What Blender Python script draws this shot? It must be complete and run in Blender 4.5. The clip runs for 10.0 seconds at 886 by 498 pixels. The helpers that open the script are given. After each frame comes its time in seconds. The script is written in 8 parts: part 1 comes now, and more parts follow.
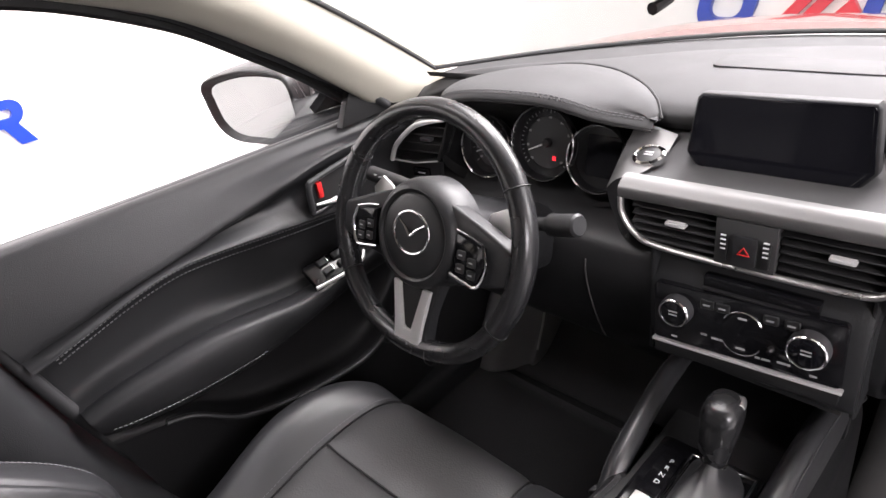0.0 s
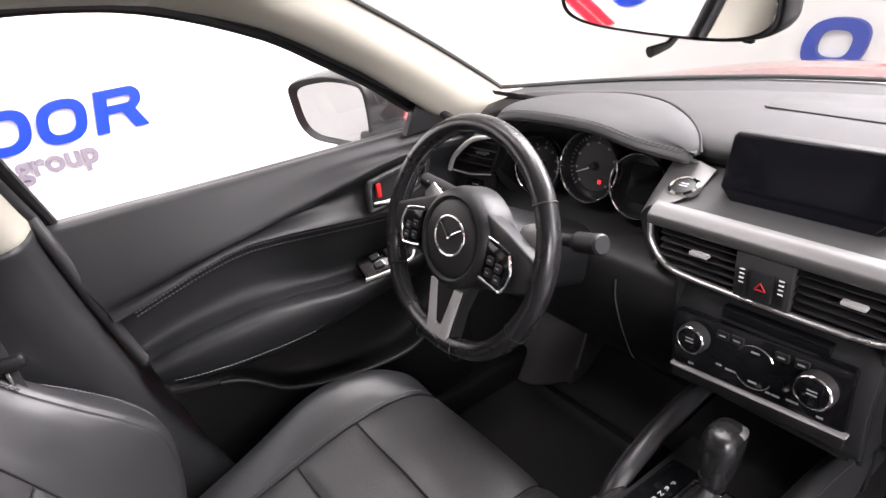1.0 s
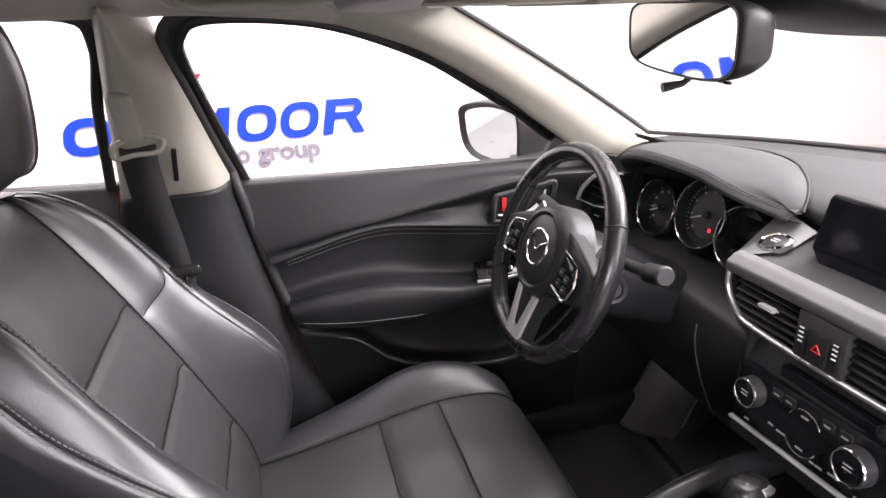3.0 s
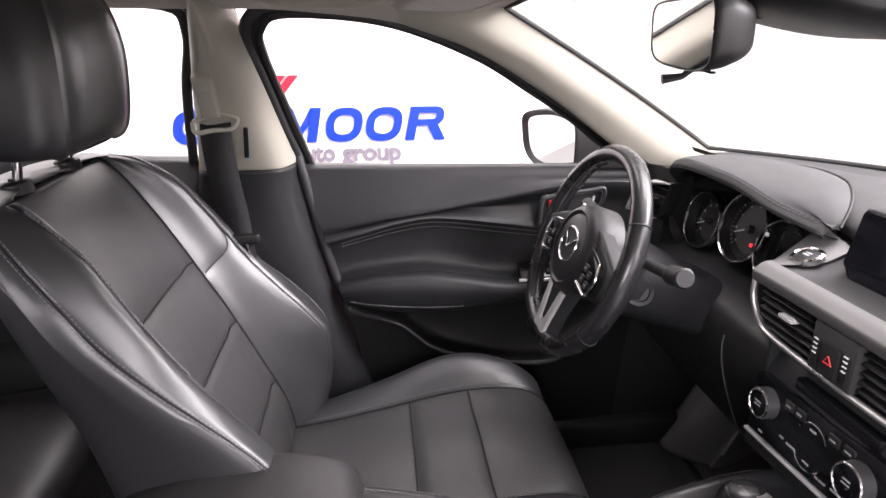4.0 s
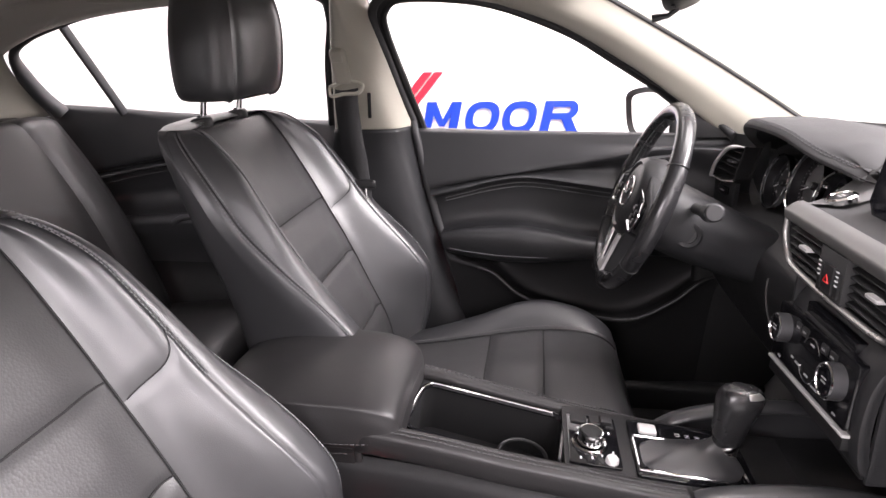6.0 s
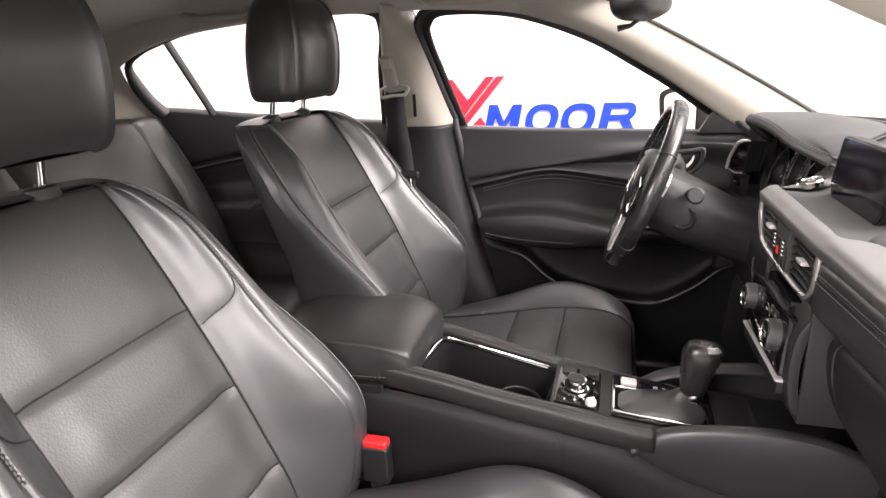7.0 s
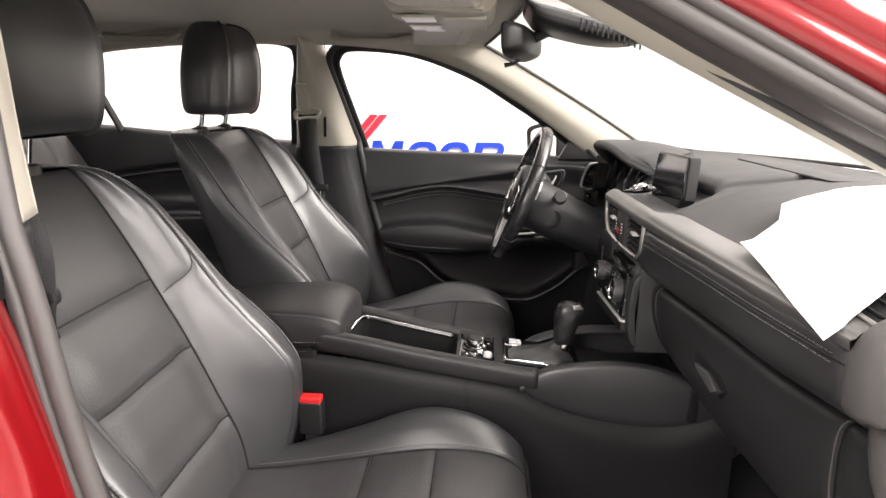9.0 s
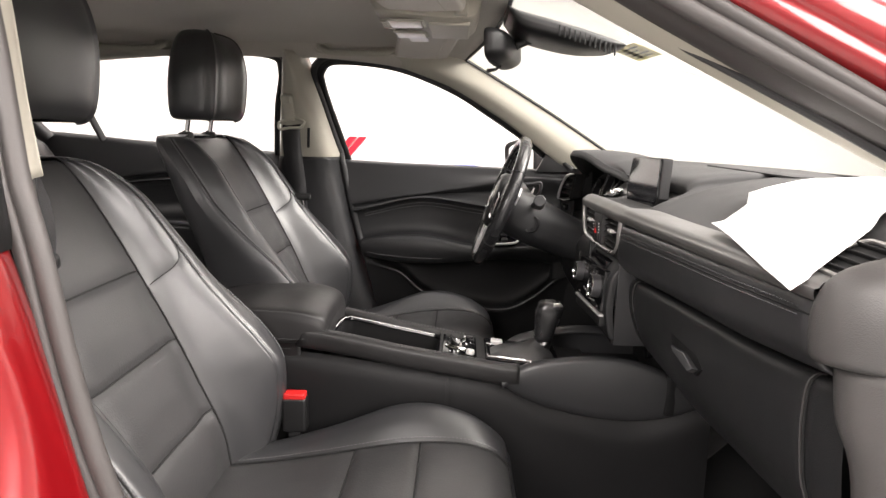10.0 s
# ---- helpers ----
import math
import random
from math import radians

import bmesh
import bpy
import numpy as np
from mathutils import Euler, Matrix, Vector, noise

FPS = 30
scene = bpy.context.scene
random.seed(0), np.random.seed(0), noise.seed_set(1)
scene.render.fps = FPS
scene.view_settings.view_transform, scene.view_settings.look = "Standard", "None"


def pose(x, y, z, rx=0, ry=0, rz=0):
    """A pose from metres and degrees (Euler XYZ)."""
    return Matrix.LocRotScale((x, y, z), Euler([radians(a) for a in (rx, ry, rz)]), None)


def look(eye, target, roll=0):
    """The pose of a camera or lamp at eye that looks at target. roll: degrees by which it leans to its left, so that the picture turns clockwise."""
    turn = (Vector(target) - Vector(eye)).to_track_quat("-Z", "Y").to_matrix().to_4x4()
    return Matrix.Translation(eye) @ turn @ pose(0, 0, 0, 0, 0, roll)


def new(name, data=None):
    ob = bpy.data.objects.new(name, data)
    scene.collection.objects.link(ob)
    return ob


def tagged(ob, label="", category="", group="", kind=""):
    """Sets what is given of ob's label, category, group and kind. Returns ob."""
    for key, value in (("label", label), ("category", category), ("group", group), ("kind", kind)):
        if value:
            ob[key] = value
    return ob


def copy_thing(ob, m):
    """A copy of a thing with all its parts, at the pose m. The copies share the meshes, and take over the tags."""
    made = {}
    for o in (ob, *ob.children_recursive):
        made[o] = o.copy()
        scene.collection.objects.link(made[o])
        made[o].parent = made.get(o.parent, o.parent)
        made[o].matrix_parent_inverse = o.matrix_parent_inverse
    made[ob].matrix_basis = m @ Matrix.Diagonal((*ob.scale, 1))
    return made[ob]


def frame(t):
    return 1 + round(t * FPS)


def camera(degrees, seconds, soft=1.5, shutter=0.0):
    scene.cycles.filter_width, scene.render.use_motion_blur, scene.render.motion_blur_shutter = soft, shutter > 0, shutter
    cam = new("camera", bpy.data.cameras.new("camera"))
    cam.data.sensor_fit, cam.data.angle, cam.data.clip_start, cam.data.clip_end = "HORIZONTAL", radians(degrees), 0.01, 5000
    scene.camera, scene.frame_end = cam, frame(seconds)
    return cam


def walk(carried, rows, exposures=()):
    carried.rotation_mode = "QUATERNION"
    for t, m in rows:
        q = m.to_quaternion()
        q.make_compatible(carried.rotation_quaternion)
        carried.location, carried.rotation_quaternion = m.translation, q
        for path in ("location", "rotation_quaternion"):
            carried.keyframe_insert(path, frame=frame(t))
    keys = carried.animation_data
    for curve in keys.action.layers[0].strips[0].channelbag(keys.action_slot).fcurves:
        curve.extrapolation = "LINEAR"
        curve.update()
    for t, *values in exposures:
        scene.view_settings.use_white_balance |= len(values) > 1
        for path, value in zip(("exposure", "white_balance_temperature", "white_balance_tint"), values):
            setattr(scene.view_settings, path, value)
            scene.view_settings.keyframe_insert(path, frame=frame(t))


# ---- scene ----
cam = camera(72.9, 10.0)
PATH = [
    (0, (0.1829, -0.4430, 1.2400), (-1.0995, 0.7313, 0.2519), -8.89),
    (0.5, (0.2382, -0.4640, 1.2575), (-1.1478, 0.6382, 0.3280), -7.97),
    (1, (0.2705, -0.4460, 1.2529), (-1.1921, 0.5632, 0.3351), -6.23),
    (1.5, (0.3171, -0.4420, 1.2629), (-1.2431, 0.4221, 0.3579), -5.57),
    (2, (0.3727, -0.4340, 1.2493), (-1.2880, 0.2851, 0.3980), -3.72),
    (3.5, (0.4958, -0.3340, 1.2267), (-1.3393, 0.0169, 0.5131), -1.71),
    (4, (0.5378, -0.3060, 1.2055), (-1.3273, -0.0969, 0.5143), -0.11),
    (4.5, (0.5870, -0.2900, 1.1776), (-1.2959, -0.1730, 0.5138), 2.16),
    (5, (0.6503, -0.2660, 1.1734), (-1.2418, -0.2520, 0.5254), 2.32),
    (5.5, (0.7140, -0.2220, 1.1581), (-1.1729, -0.3480, 0.5073), 0.53),
    (6, (0.7558, -0.1680, 1.1409), (-1.1116, -0.4640, 0.4888), -1.51),
    (6.2, (0.7749, -0.1480, 1.1398), (-1.0774, -0.5160, 0.4813), -2.31),
    (7.3, (0.9688, -0.0110, 1.1452), (-0.8471, -0.5741, 0.5244), -2.47),
    (7.5, (0.9986, -0.0210, 1.1515), (-0.8266, -0.5551, 0.5322), -2.23),
    (8, (1.0759, -0.0720, 1.1459), (-0.7998, -0.4401, 0.5574), -1.00),
    (8.5, (1.1316, -0.0850, 1.1313), (-0.7786, -0.2931, 0.5763), 0.12),
    (9, (1.1809, -0.0740, 1.1014), (-0.7534, -0.1990, 0.6086), 0.74),
    (9.5, (1.2071, -0.0800, 1.0746), (-0.7398, -0.1770, 0.6271), 0.97),
    (10, (1.2255, -0.0880, 1.0433), (-0.7356, -0.1330, 0.6535), 1.44),
]
walk(cam, [(t, look(eye, target, roll)) for t, eye, target, roll in PATH],
     exposures=[(0, 0.50, 6500, 14), (2, 0.44, 6500, 16), (5, 0.40, 6500, 17), (7.5, 0.49, 6850, 15), (9, 0.19, 6950, 11), (10, 0.06, 6950, 10)])

# ---- world and lights ----
ROOM = dict(x0=-2.62, x1=4.2, y0=-4.5, y1=4.0, z1=3.1)
world = bpy.data.worlds.new("studio_world")
scene.world = world
world.use_nodes = True
world.node_tree.nodes["Background"].inputs[0].default_value = (0.9, 0.95, 1.0, 1)
world.node_tree.nodes["Background"].inputs[1].default_value = 0.3
scene.view_settings.exposure = 0.0


def area_lamp(name, m, sx, sy, watts, colour=(1, 0.965, 0.985)):
    data = bpy.data.lights.new(name, "AREA")
    data.shape, data.size, data.size_y, data.energy, data.color = "RECTANGLE", sx, sy, watts, colour
    ob = new(name, data)
    ob.matrix_world = m
    return ob


for lx, ly, watts in ((-1.2, 1.9, 44), (-1.2, -0.9, 52), (-0.4, 1.1, 95), (2.1, 1.7, 75), (2.1, -0.9, 82), (0.3, -2.9, 70)):
    area_lamp("ceiling_lamp", pose(lx, ly, 3.02), 1.2, 1.2, watts)
# added, unseen fill lamps turned to the car: one ahead of the windscreen, two beside the open door
area_lamp("fill_lamp", look((0.1, 2.65, 2.70), (-0.05, -0.4, 0.85)), 2.2, 1.1, 330)
area_lamp("fill_lamp", look((3.6, 1.5, 2.2), (0.0, -0.3, 0.8)), 1.4, 1.4, 110)
area_lamp("fill_lamp", look((3.6, -1.6, 2.2), (0.0, -0.4, 0.8)), 1.4, 1.4, 84)


# ---- materials ----
def material(name, colour, rough=0.5, metal=0.0, coat=0.0, grain=0.0, grain_scale=400.0, vary=0.12, vary_scale=6.0,
             spec=0.5, sheen=0.0, emit=0.0, rough_vary=0.08, kind="noise", crease=0.0, crease_scale=16.0):
    mat = bpy.data.materials.new(name)
    mat.use_nodes = True
    nt = mat.node_tree
    b = nt.nodes["Principled BSDF"]
    coord = nt.nodes.new("ShaderNodeTexCoord")
    b.inputs["Metallic"].default_value = metal
    b.inputs["Specular IOR Level"].default_value = spec
    b.inputs["Coat Weight"].default_value = coat
    b.inputs["Coat Roughness"].default_value = 0.05
    b.inputs["Sheen Weight"].default_value = sheen
    big = nt.nodes.new("ShaderNodeTexNoise")
    big.inputs["Scale"].default_value, big.inputs["Detail"].default_value = vary_scale, 5.0
    nt.links.new(coord.outputs["Object"], big.inputs["Vector"])
    mix = nt.nodes.new("ShaderNodeMix")
    mix.data_type = "RGBA"
    lo = [c * (1 - vary) for c in colour]
    hi = [min(1.0, c * (1 + vary)) for c in colour]
    mix.inputs["A"].default_value, mix.inputs["B"].default_value = (*lo, 1), (*hi, 1)
    nt.links.new(big.outputs["Fac"], mix.inputs["Factor"])
    nt.links.new(mix.outputs["Result"], b.inputs["Base Color"])
    rr = nt.nodes.new("ShaderNodeMapRange")
    rr.inputs["To Min"].default_value = max(0.02, rough - rough_vary)
    rr.inputs["To Max"].default_value = min(1.0, rough + rough_vary)
    big2 = nt.nodes.new("ShaderNodeTexNoise")
    big2.inputs["Scale"].default_value, big2.inputs["Detail"].default_value = vary_scale * 4, 6.0
    nt.links.new(coord.outputs["Object"], big2.inputs["Vector"])
    nt.links.new(big2.outputs["Fac"], rr.inputs["Value"])
    nt.links.new(rr.outputs["Result"], b.inputs["Roughness"])
    if grain:
        if kind == "voronoi":
            fine = nt.nodes.new("ShaderNodeTexVoronoi")
            out = fine.outputs["Distance"]
        else:
            fine = nt.nodes.new("ShaderNodeTexNoise")
            fine.inputs["Detail"].default_value = 3.0
            out = fine.outputs["Fac"]
        fine.inputs["Scale"].default_value = grain_scale
        nt.links.new(coord.outputs["Object"], fine.inputs["Vector"])
        bump = nt.nodes.new("ShaderNodeBump")
        bump.inputs["Strength"].default_value, bump.inputs["Distance"].default_value = grain, 0.002
        nt.links.new(out, bump.inputs["Height"])
        nt.links.new(bump.outputs["Normal"], b.inputs["Normal"])
        if crease:   # soft hollows and pulls in stretched hide
            slack = nt.nodes.new("ShaderNodeTexNoise")
            slack.inputs["Scale"].default_value, slack.inputs["Detail"].default_value, slack.inputs["Distortion"].default_value = crease_scale, 1.5, 0.4
            nt.links.new(coord.outputs["Object"], slack.inputs["Vector"])
            soft = nt.nodes.new("ShaderNodeBump")
            soft.inputs["Strength"].default_value, soft.inputs["Distance"].default_value = crease, 0.02
            nt.links.new(slack.outputs["Fac"], soft.inputs["Height"])
            nt.links.new(soft.outputs["Normal"], bump.inputs["Normal"])
    if emit:
        b.inputs["Emission Color"].default_value = (*colour, 1)
        b.inputs["Emission Strength"].default_value = emit
    return mat


LEATHER = material("black_leather", (0.025, 0.0252, 0.0268), 0.36, grain=0.07, grain_scale=800, kind="voronoi", spec=0.95, rough_vary=0.07, crease=0.10, crease_scale=9.0)
CLOTH = material("perforated_leather", (0.031, 0.0305, 0.031), 0.46, grain=0.13, grain_scale=330, kind="voronoi", spec=0.8, crease=0.06, crease_scale=9.0)
# Rear bench's shade put into the colour; armrest and console pads share it.
REARLEATHER = material("shade_darkened_leather", (0.016, 0.0154, 0.0156), 0.40, grain=0.08, grain_scale=600, kind="voronoi", spec=0.5)
WHEEL_LEATHER = material("worn_wheel_leather", (0.014, 0.014, 0.015), 0.27, spec=0.7, grain=0.015, grain_scale=900, rough_vary=0.02)
SOFT = material("soft_black_plastic", (0.018, 0.0184, 0.0194), 0.40, grain=0.12, grain_scale=700, kind="voronoi", spec=0.45)
DASH = material("charcoal_dash_skin", (0.036, 0.036, 0.036), 0.72, grain=0.12, grain_scale=700, kind="voronoi", spec=0.28)
HARD = material("hard_black_plastic", (0.011, 0.011, 0.0114), 0.44, grain=0.15, grain_scale=900, spec=0.45)
GLOSS = material("piano_black", (0.006, 0.006, 0.007), 0.09, rough_vary=0.03)
BRUSHED = material("brushed_metal", (0.17, 0.168, 0.165), 0.50, metal=0.75, vary=0.04, grain=0.05, grain_scale=1200)
SATIN = material("satin_silver", (0.68, 0.67, 0.66), 0.33, metal=0.35, vary=0.04)
LIPMETAL = material("satin_lip_metal", (0.46, 0.45, 0.44), 0.30, metal=0.85, vary=0.04)
CHROME = material("chrome", (0.82, 0.82, 0.82), 0.09, metal=1.0, vary=0.02, rough_vary=0.03)
LINER = material("beige_headliner_cloth", (0.50, 0.47, 0.42), 0.9, grain=0.35, grain_scale=900, sheen=0.2, vary=0.05, spec=0.2)
TRIM = material("beige_pillar_plastic", (0.42, 0.40, 0.335), 0.55, grain=0.15, grain_scale=800, vary=0.04)
RUBBER = material("black_rubber_seal", (0.028, 0.028, 0.029), 0.55, grain=0.1, grain_scale=300)
GREYSIDE = material("grey_soft_plastic", (0.058, 0.056, 0.055), 0.42, grain=0.12, grain_scale=700, kind="voronoi")
DEEP = material("deep_black_plastic", (0.0075, 0.0075, 0.008), 0.55, grain=0.15, grain_scale=900, spec=0.3)
GREYSEAL = material("taupe_rubber_seal", (0.055, 0.050, 0.048), 0.5, grain=0.1, grain_scale=300)
FELT = material("grey_felt_carpet", (0.085, 0.083, 0.082), 0.9, grain=0.9, grain_scale=700, sheen=0.2, spec=0.15, vary=0.2, vary_scale=14)
FOOTGREY = material("grey_footrest_plastic", (0.24, 0.235, 0.235), 0.6, grain=0.3, grain_scale=500, vary=0.12, vary_scale=16)
MAT = material("dark_grey_mat", (0.030, 0.030, 0.031), 0.95, grain=1.0, grain_scale=500, sheen=0.2, spec=0.1, vary=0.25, vary_scale=20)
CARPET = material("black_carpet", (0.024, 0.024, 0.025), 0.95, grain=1.0, grain_scale=900, sheen=0.15, spec=0.1)
RED = material("red_metallic_paint", (0.22, 0.003, 0.006), 0.28, metal=0.35, coat=1.0, vary=0.0, rough_vary=0.0)
WALL = material("white_wall_paint", (0.76, 0.75, 0.735), 0.75, grain=0.05, grain_scale=60, vary=0.015, vary_scale=1.2)
# Grey for the unseen right wall, dark to cut side fill on the car.
GREYWALL = material("fill_cutting_wall_grey", (0.30, 0.30, 0.30), 0.8, grain=0.05, grain_scale=60, vary=0.03, vary_scale=1.2)
# Floor grey lowered as well to cut the fill.
FLOOR = material("grey_epoxy_floor", (0.30, 0.30, 0.295), 0.3, vary=0.08, vary_scale=2)
BLUE = material("blue_sign", (0.003, 0.032, 0.33), 0.35, vary=0.03)
SIGNRED = material("red_sign", (0.62, 0.012, 0.03), 0.35, vary=0.03)
SIGNGREY = material("mauve_grey_sign", (0.17, 0.150, 0.185), 0.45, vary=0.03)
PALETHREAD = material("pale_grey_thread", (0.20, 0.20, 0.205), 0.7)
DARKTHREAD = material("dark_grey_thread", (0.065, 0.065, 0.067), 0.7)
THREAD = material("grey_thread", (0.13, 0.13, 0.134), 0.7)
WEBBING = material("black_webbing", (0.008, 0.008, 0.009), 0.6, grain=0.6, grain_scale=700)
PAPER = material("white_paper", (0.86, 0.86, 0.85), 0.8, vary=0.02, grain=0.05, grain_scale=80)
REDPLASTIC = material("red_plastic", (0.60, 0.02, 0.02), 0.4)
SCREEN = material("dark_display_glass", (0.006, 0.006, 0.008), 0.10, rough_vary=0.02, spec=0.25)
DISC = material("grey_dial_centre", (0.05, 0.05, 0.051), 0.5)
DIAL = material("black_dial", (0.010, 0.010, 0.011), 0.4)
GREYMARK = material("grey_marking", (0.34, 0.34, 0.34), 0.6)
WHITEMARK = material("white_marking", (0.75, 0.75, 0.75), 0.6)
REDLAMP = material("red_warning_lamp", (0.85, 0.02, 0.03), 0.5, emit=1.6)
AMBER = material("yellow_sticker", (0.62, 0.55, 0.20), 0.6)
LAMPGLASS = material("frosted_lens", (0.70, 0.66, 0.58), 0.35)
DARKINK = material("dark_ink", (0.10, 0.09, 0.04), 0.7)
MIRROR = material("mirror_glass", (0.88, 0.88, 0.88), 0.02, metal=1.0, vary=0.0, rough_vary=0.01)

DARKSATIN = material("dark_satin_metal", (0.10, 0.10, 0.105), 0.35, metal=0.6, vary=0.05)
VENTDARK = material("matt_black_plastic", (0.008, 0.008, 0.008), 0.8)


def glass_material(name, tint, ior=1.45):
    """Thin pane: a clear, faintly tinted film with the reflections of glass."""
    mat = bpy.data.materials.new(name)
    mat.use_nodes = True
    nt = mat.node_tree
    nt.nodes.remove(nt.nodes["Principled BSDF"])
    clear, gloss = nt.nodes.new("ShaderNodeBsdfTransparent"), nt.nodes.new("ShaderNodeBsdfGlossy")
    clear.inputs["Color"].default_value = (*tint, 1)
    gloss.inputs["Roughness"].default_value = 0.01
    fres = nt.nodes.new("ShaderNodeFresnel")
    fres.inputs["IOR"].default_value = ior
    mixer = nt.nodes.new("ShaderNodeMixShader")
    nt.links.new(fres.outputs["Fac"], mixer.inputs["Fac"])
    nt.links.new(clear.outputs["BSDF"], mixer.inputs[1])
    nt.links.new(gloss.outputs["BSDF"], mixer.inputs[2])
    nt.links.new(mixer.outputs["Shader"], nt.nodes["Material Output"].inputs["Surface"])
    return mat


GLASS = glass_material("window_glass", (0.93, 0.95, 0.94), 1.35)
# Tint far stronger than the glass's own, to dim the front wall behind.
SCREEN_GLASS = glass_material("wall_dimming_windscreen_glass", (0.45, 0.465, 0.445), 1.35)


# ---- mesh helpers ----
def crom(P, n):
    """n points evenly along the smooth curve through the points P, in their parameter."""
    P = np.asarray(P, float)
    return cr_at(P, np.linspace(0, 1, n))


def cr_at(P, t):
    P = np.asarray(P, float)
    k = len(P) - 1
    s = np.clip(np.asarray(t, float), 0, 1) * k
    i = np.minimum(s.astype(int), k - 1)
    f = (s - i).reshape((-1,) + (1,) * (P.ndim - 1))
    E = np.concatenate([[2 * P[0] - P[1]], P, [2 * P[-1] - P[-2]]])
    a, b, c, d = E[i], E[i + 1], E[i + 2], E[i + 3]
    return 0.5 * (2 * b + (c - a) * f + (2 * a - 5 * b + 4 * c - d) * f ** 2 + (3 * b - a - 3 * c + d) * f ** 3)


class Surf:
    """A smooth surface through rows of control points: u runs over the rows, v along each row."""

    def __init__(self, rows):
        self.C = np.asarray(rows, float)

    def grid(self, u, v):
        A = cr_at(self.C, u)
        B = cr_at(np.swapaxes(A, 0, 1), v)
        return np.swapaxes(B, 0, 1)

    def at(self, u, v):
        """Points for paired lists of u and v."""
        return np.array([self.grid([a], [b])[0, 0] for a, b in zip(u, v)])

    def normals(self, u, v, e=2e-3):
        du = self.grid(np.clip(u + e, 0, 1), v) - self.grid(np.clip(u - e, 0, 1), v)
        dv = self.grid(u, np.clip(v + e, 0, 1)) - self.grid(u, np.clip(v - e, 0, 1))
        n = np.cross(du, dv)
        return n / np.maximum(np.linalg.norm(n, axis=-1, keepdims=True), 1e-9)


def grid_bm(P, close_u=False, close_v=False):
    nu, nv = P.shape[:2]
    bm = bmesh.new()
    vs = [[bm.verts.new(P[i, j]) for j in range(nv)] for i in range(nu)]
    for i in range(nu if close_u else nu - 1):
        for j in range(nv if close_v else nv - 1):
            a, b = (i + 1) % nu, (j + 1) % nv
            try:
                bm.faces.new((vs[i][j], vs[a][j], vs[a][b], vs[i][b]))
            except ValueError:
                pass
    return bm


def panel(S, u0, u1, v0, v1, nu=24, nv=24, groove=0.005, width=0.010, puff=0.0, edges="uUvV", flip=False):
    """A piece of a surface, pulled in along the given edges as upholstery is at its seams."""
    v = np.linspace(v0, v1, nv)
    if callable(u0) or callable(u1):
        k = np.linspace(0, 1, nv)
        lo = [u0(q) if callable(u0) else u0 for q in k]
        hi = [u1(q) if callable(u1) else u1 for q in k]
        cols = [(S.grid(np.linspace(a, b, nu), np.array([q])), S.normals(np.linspace(a, b, nu), np.array([q]))) for a, b, q in zip(lo, hi, v)]
        P, N = np.concatenate([c[0] for c in cols], 1), np.concatenate([c[1] for c in cols], 1)
    else:
        u = np.linspace(u0, u1, nu)
        P, N = S.grid(u, v), S.normals(u, v)
    if flip:
        N = -N
    su = np.concatenate([[0], np.cumsum(np.linalg.norm(np.diff(P[:, nv // 2], axis=0), axis=1))])
    sv = np.concatenate([[0], np.cumsum(np.linalg.norm(np.diff(P[nu // 2], axis=0), axis=1))])
    far = np.full((nu, nv), 1.0)
    if "u" in edges:
        far = np.minimum(far, su[:, None])
    if "U" in edges:
        far = np.minimum(far, (su[-1] - su)[:, None])
    if "v" in edges:
        far = np.minimum(far, sv[None, :])
    if "V" in edges:
        far = np.minimum(far, (sv[-1] - sv)[None, :])
    off = -groove * np.exp(-(far / width) ** 2) + puff * (1 - np.exp(-(far / 0.05) ** 2))
    return grid_bm(P + N * off[..., None], False, False)


def tube_bm(P, r, sides=8, closed=False, flat=1.0, bm=None, cap=True):
    """A round bar along the points P; r: its radius, or one for each point."""
    P = np.asarray(P, float)
    n = len(P)
    r = np.full(n, r) if np.isscalar(r) else np.asarray(r)
    T = np.roll(P, -1, 0) - np.roll(P, 1, 0) if closed else np.gradient(P, axis=0)
    T /= np.maximum(np.linalg.norm(T, axis=1, keepdims=True), 1e-9)
    ref = np.array([0, 0, 1.0]) if abs(T[0][2]) < 0.9 else np.array([1.0, 0, 0])
    rings = []
    a = ref - T[0] * (ref @ T[0])
    bm = bm or bmesh.new()
    for p, t, q in zip(P, T, r):
        a = a - t * (a @ t)
        a /= np.linalg.norm(a)
        b = np.cross(t, a)
        rings.append([bm.verts.new(p + q * (math.cos(2 * math.pi * k / sides) * a + flat * math.sin(2 * math.pi * k / sides) * b)) for k in range(sides)])
    for i in range(n if closed else n - 1):
        x, y = rings[i], rings[(i + 1) % n]
        for k in range(sides):
            bm.faces.new((x[k], x[(k + 1) % sides], y[(k + 1) % sides], y[k]))
    if cap and not closed:
        bm.faces.new(rings[0][::-1])
        bm.faces.new(rings[-1])
    return bm


def box_bm(x0, x1, y0, y1, z0, z1, bevel=0.004, seg=2, m=None):
    bm = bmesh.new()
    bmesh.ops.create_cube(bm, size=1.0, matrix=Matrix.Translation(((x0 + x1) / 2, (y0 + y1) / 2, (z0 + z1) / 2)) @ Matrix.Diagonal((x1 - x0, y1 - y0, z1 - z0, 1)))
    if bevel:
        bmesh.ops.bevel(bm, geom=bm.edges[:], offset=bevel, segments=seg, profile=0.6, affect="EDGES")
    if m is not None:
        bm.transform(m)
    return bm


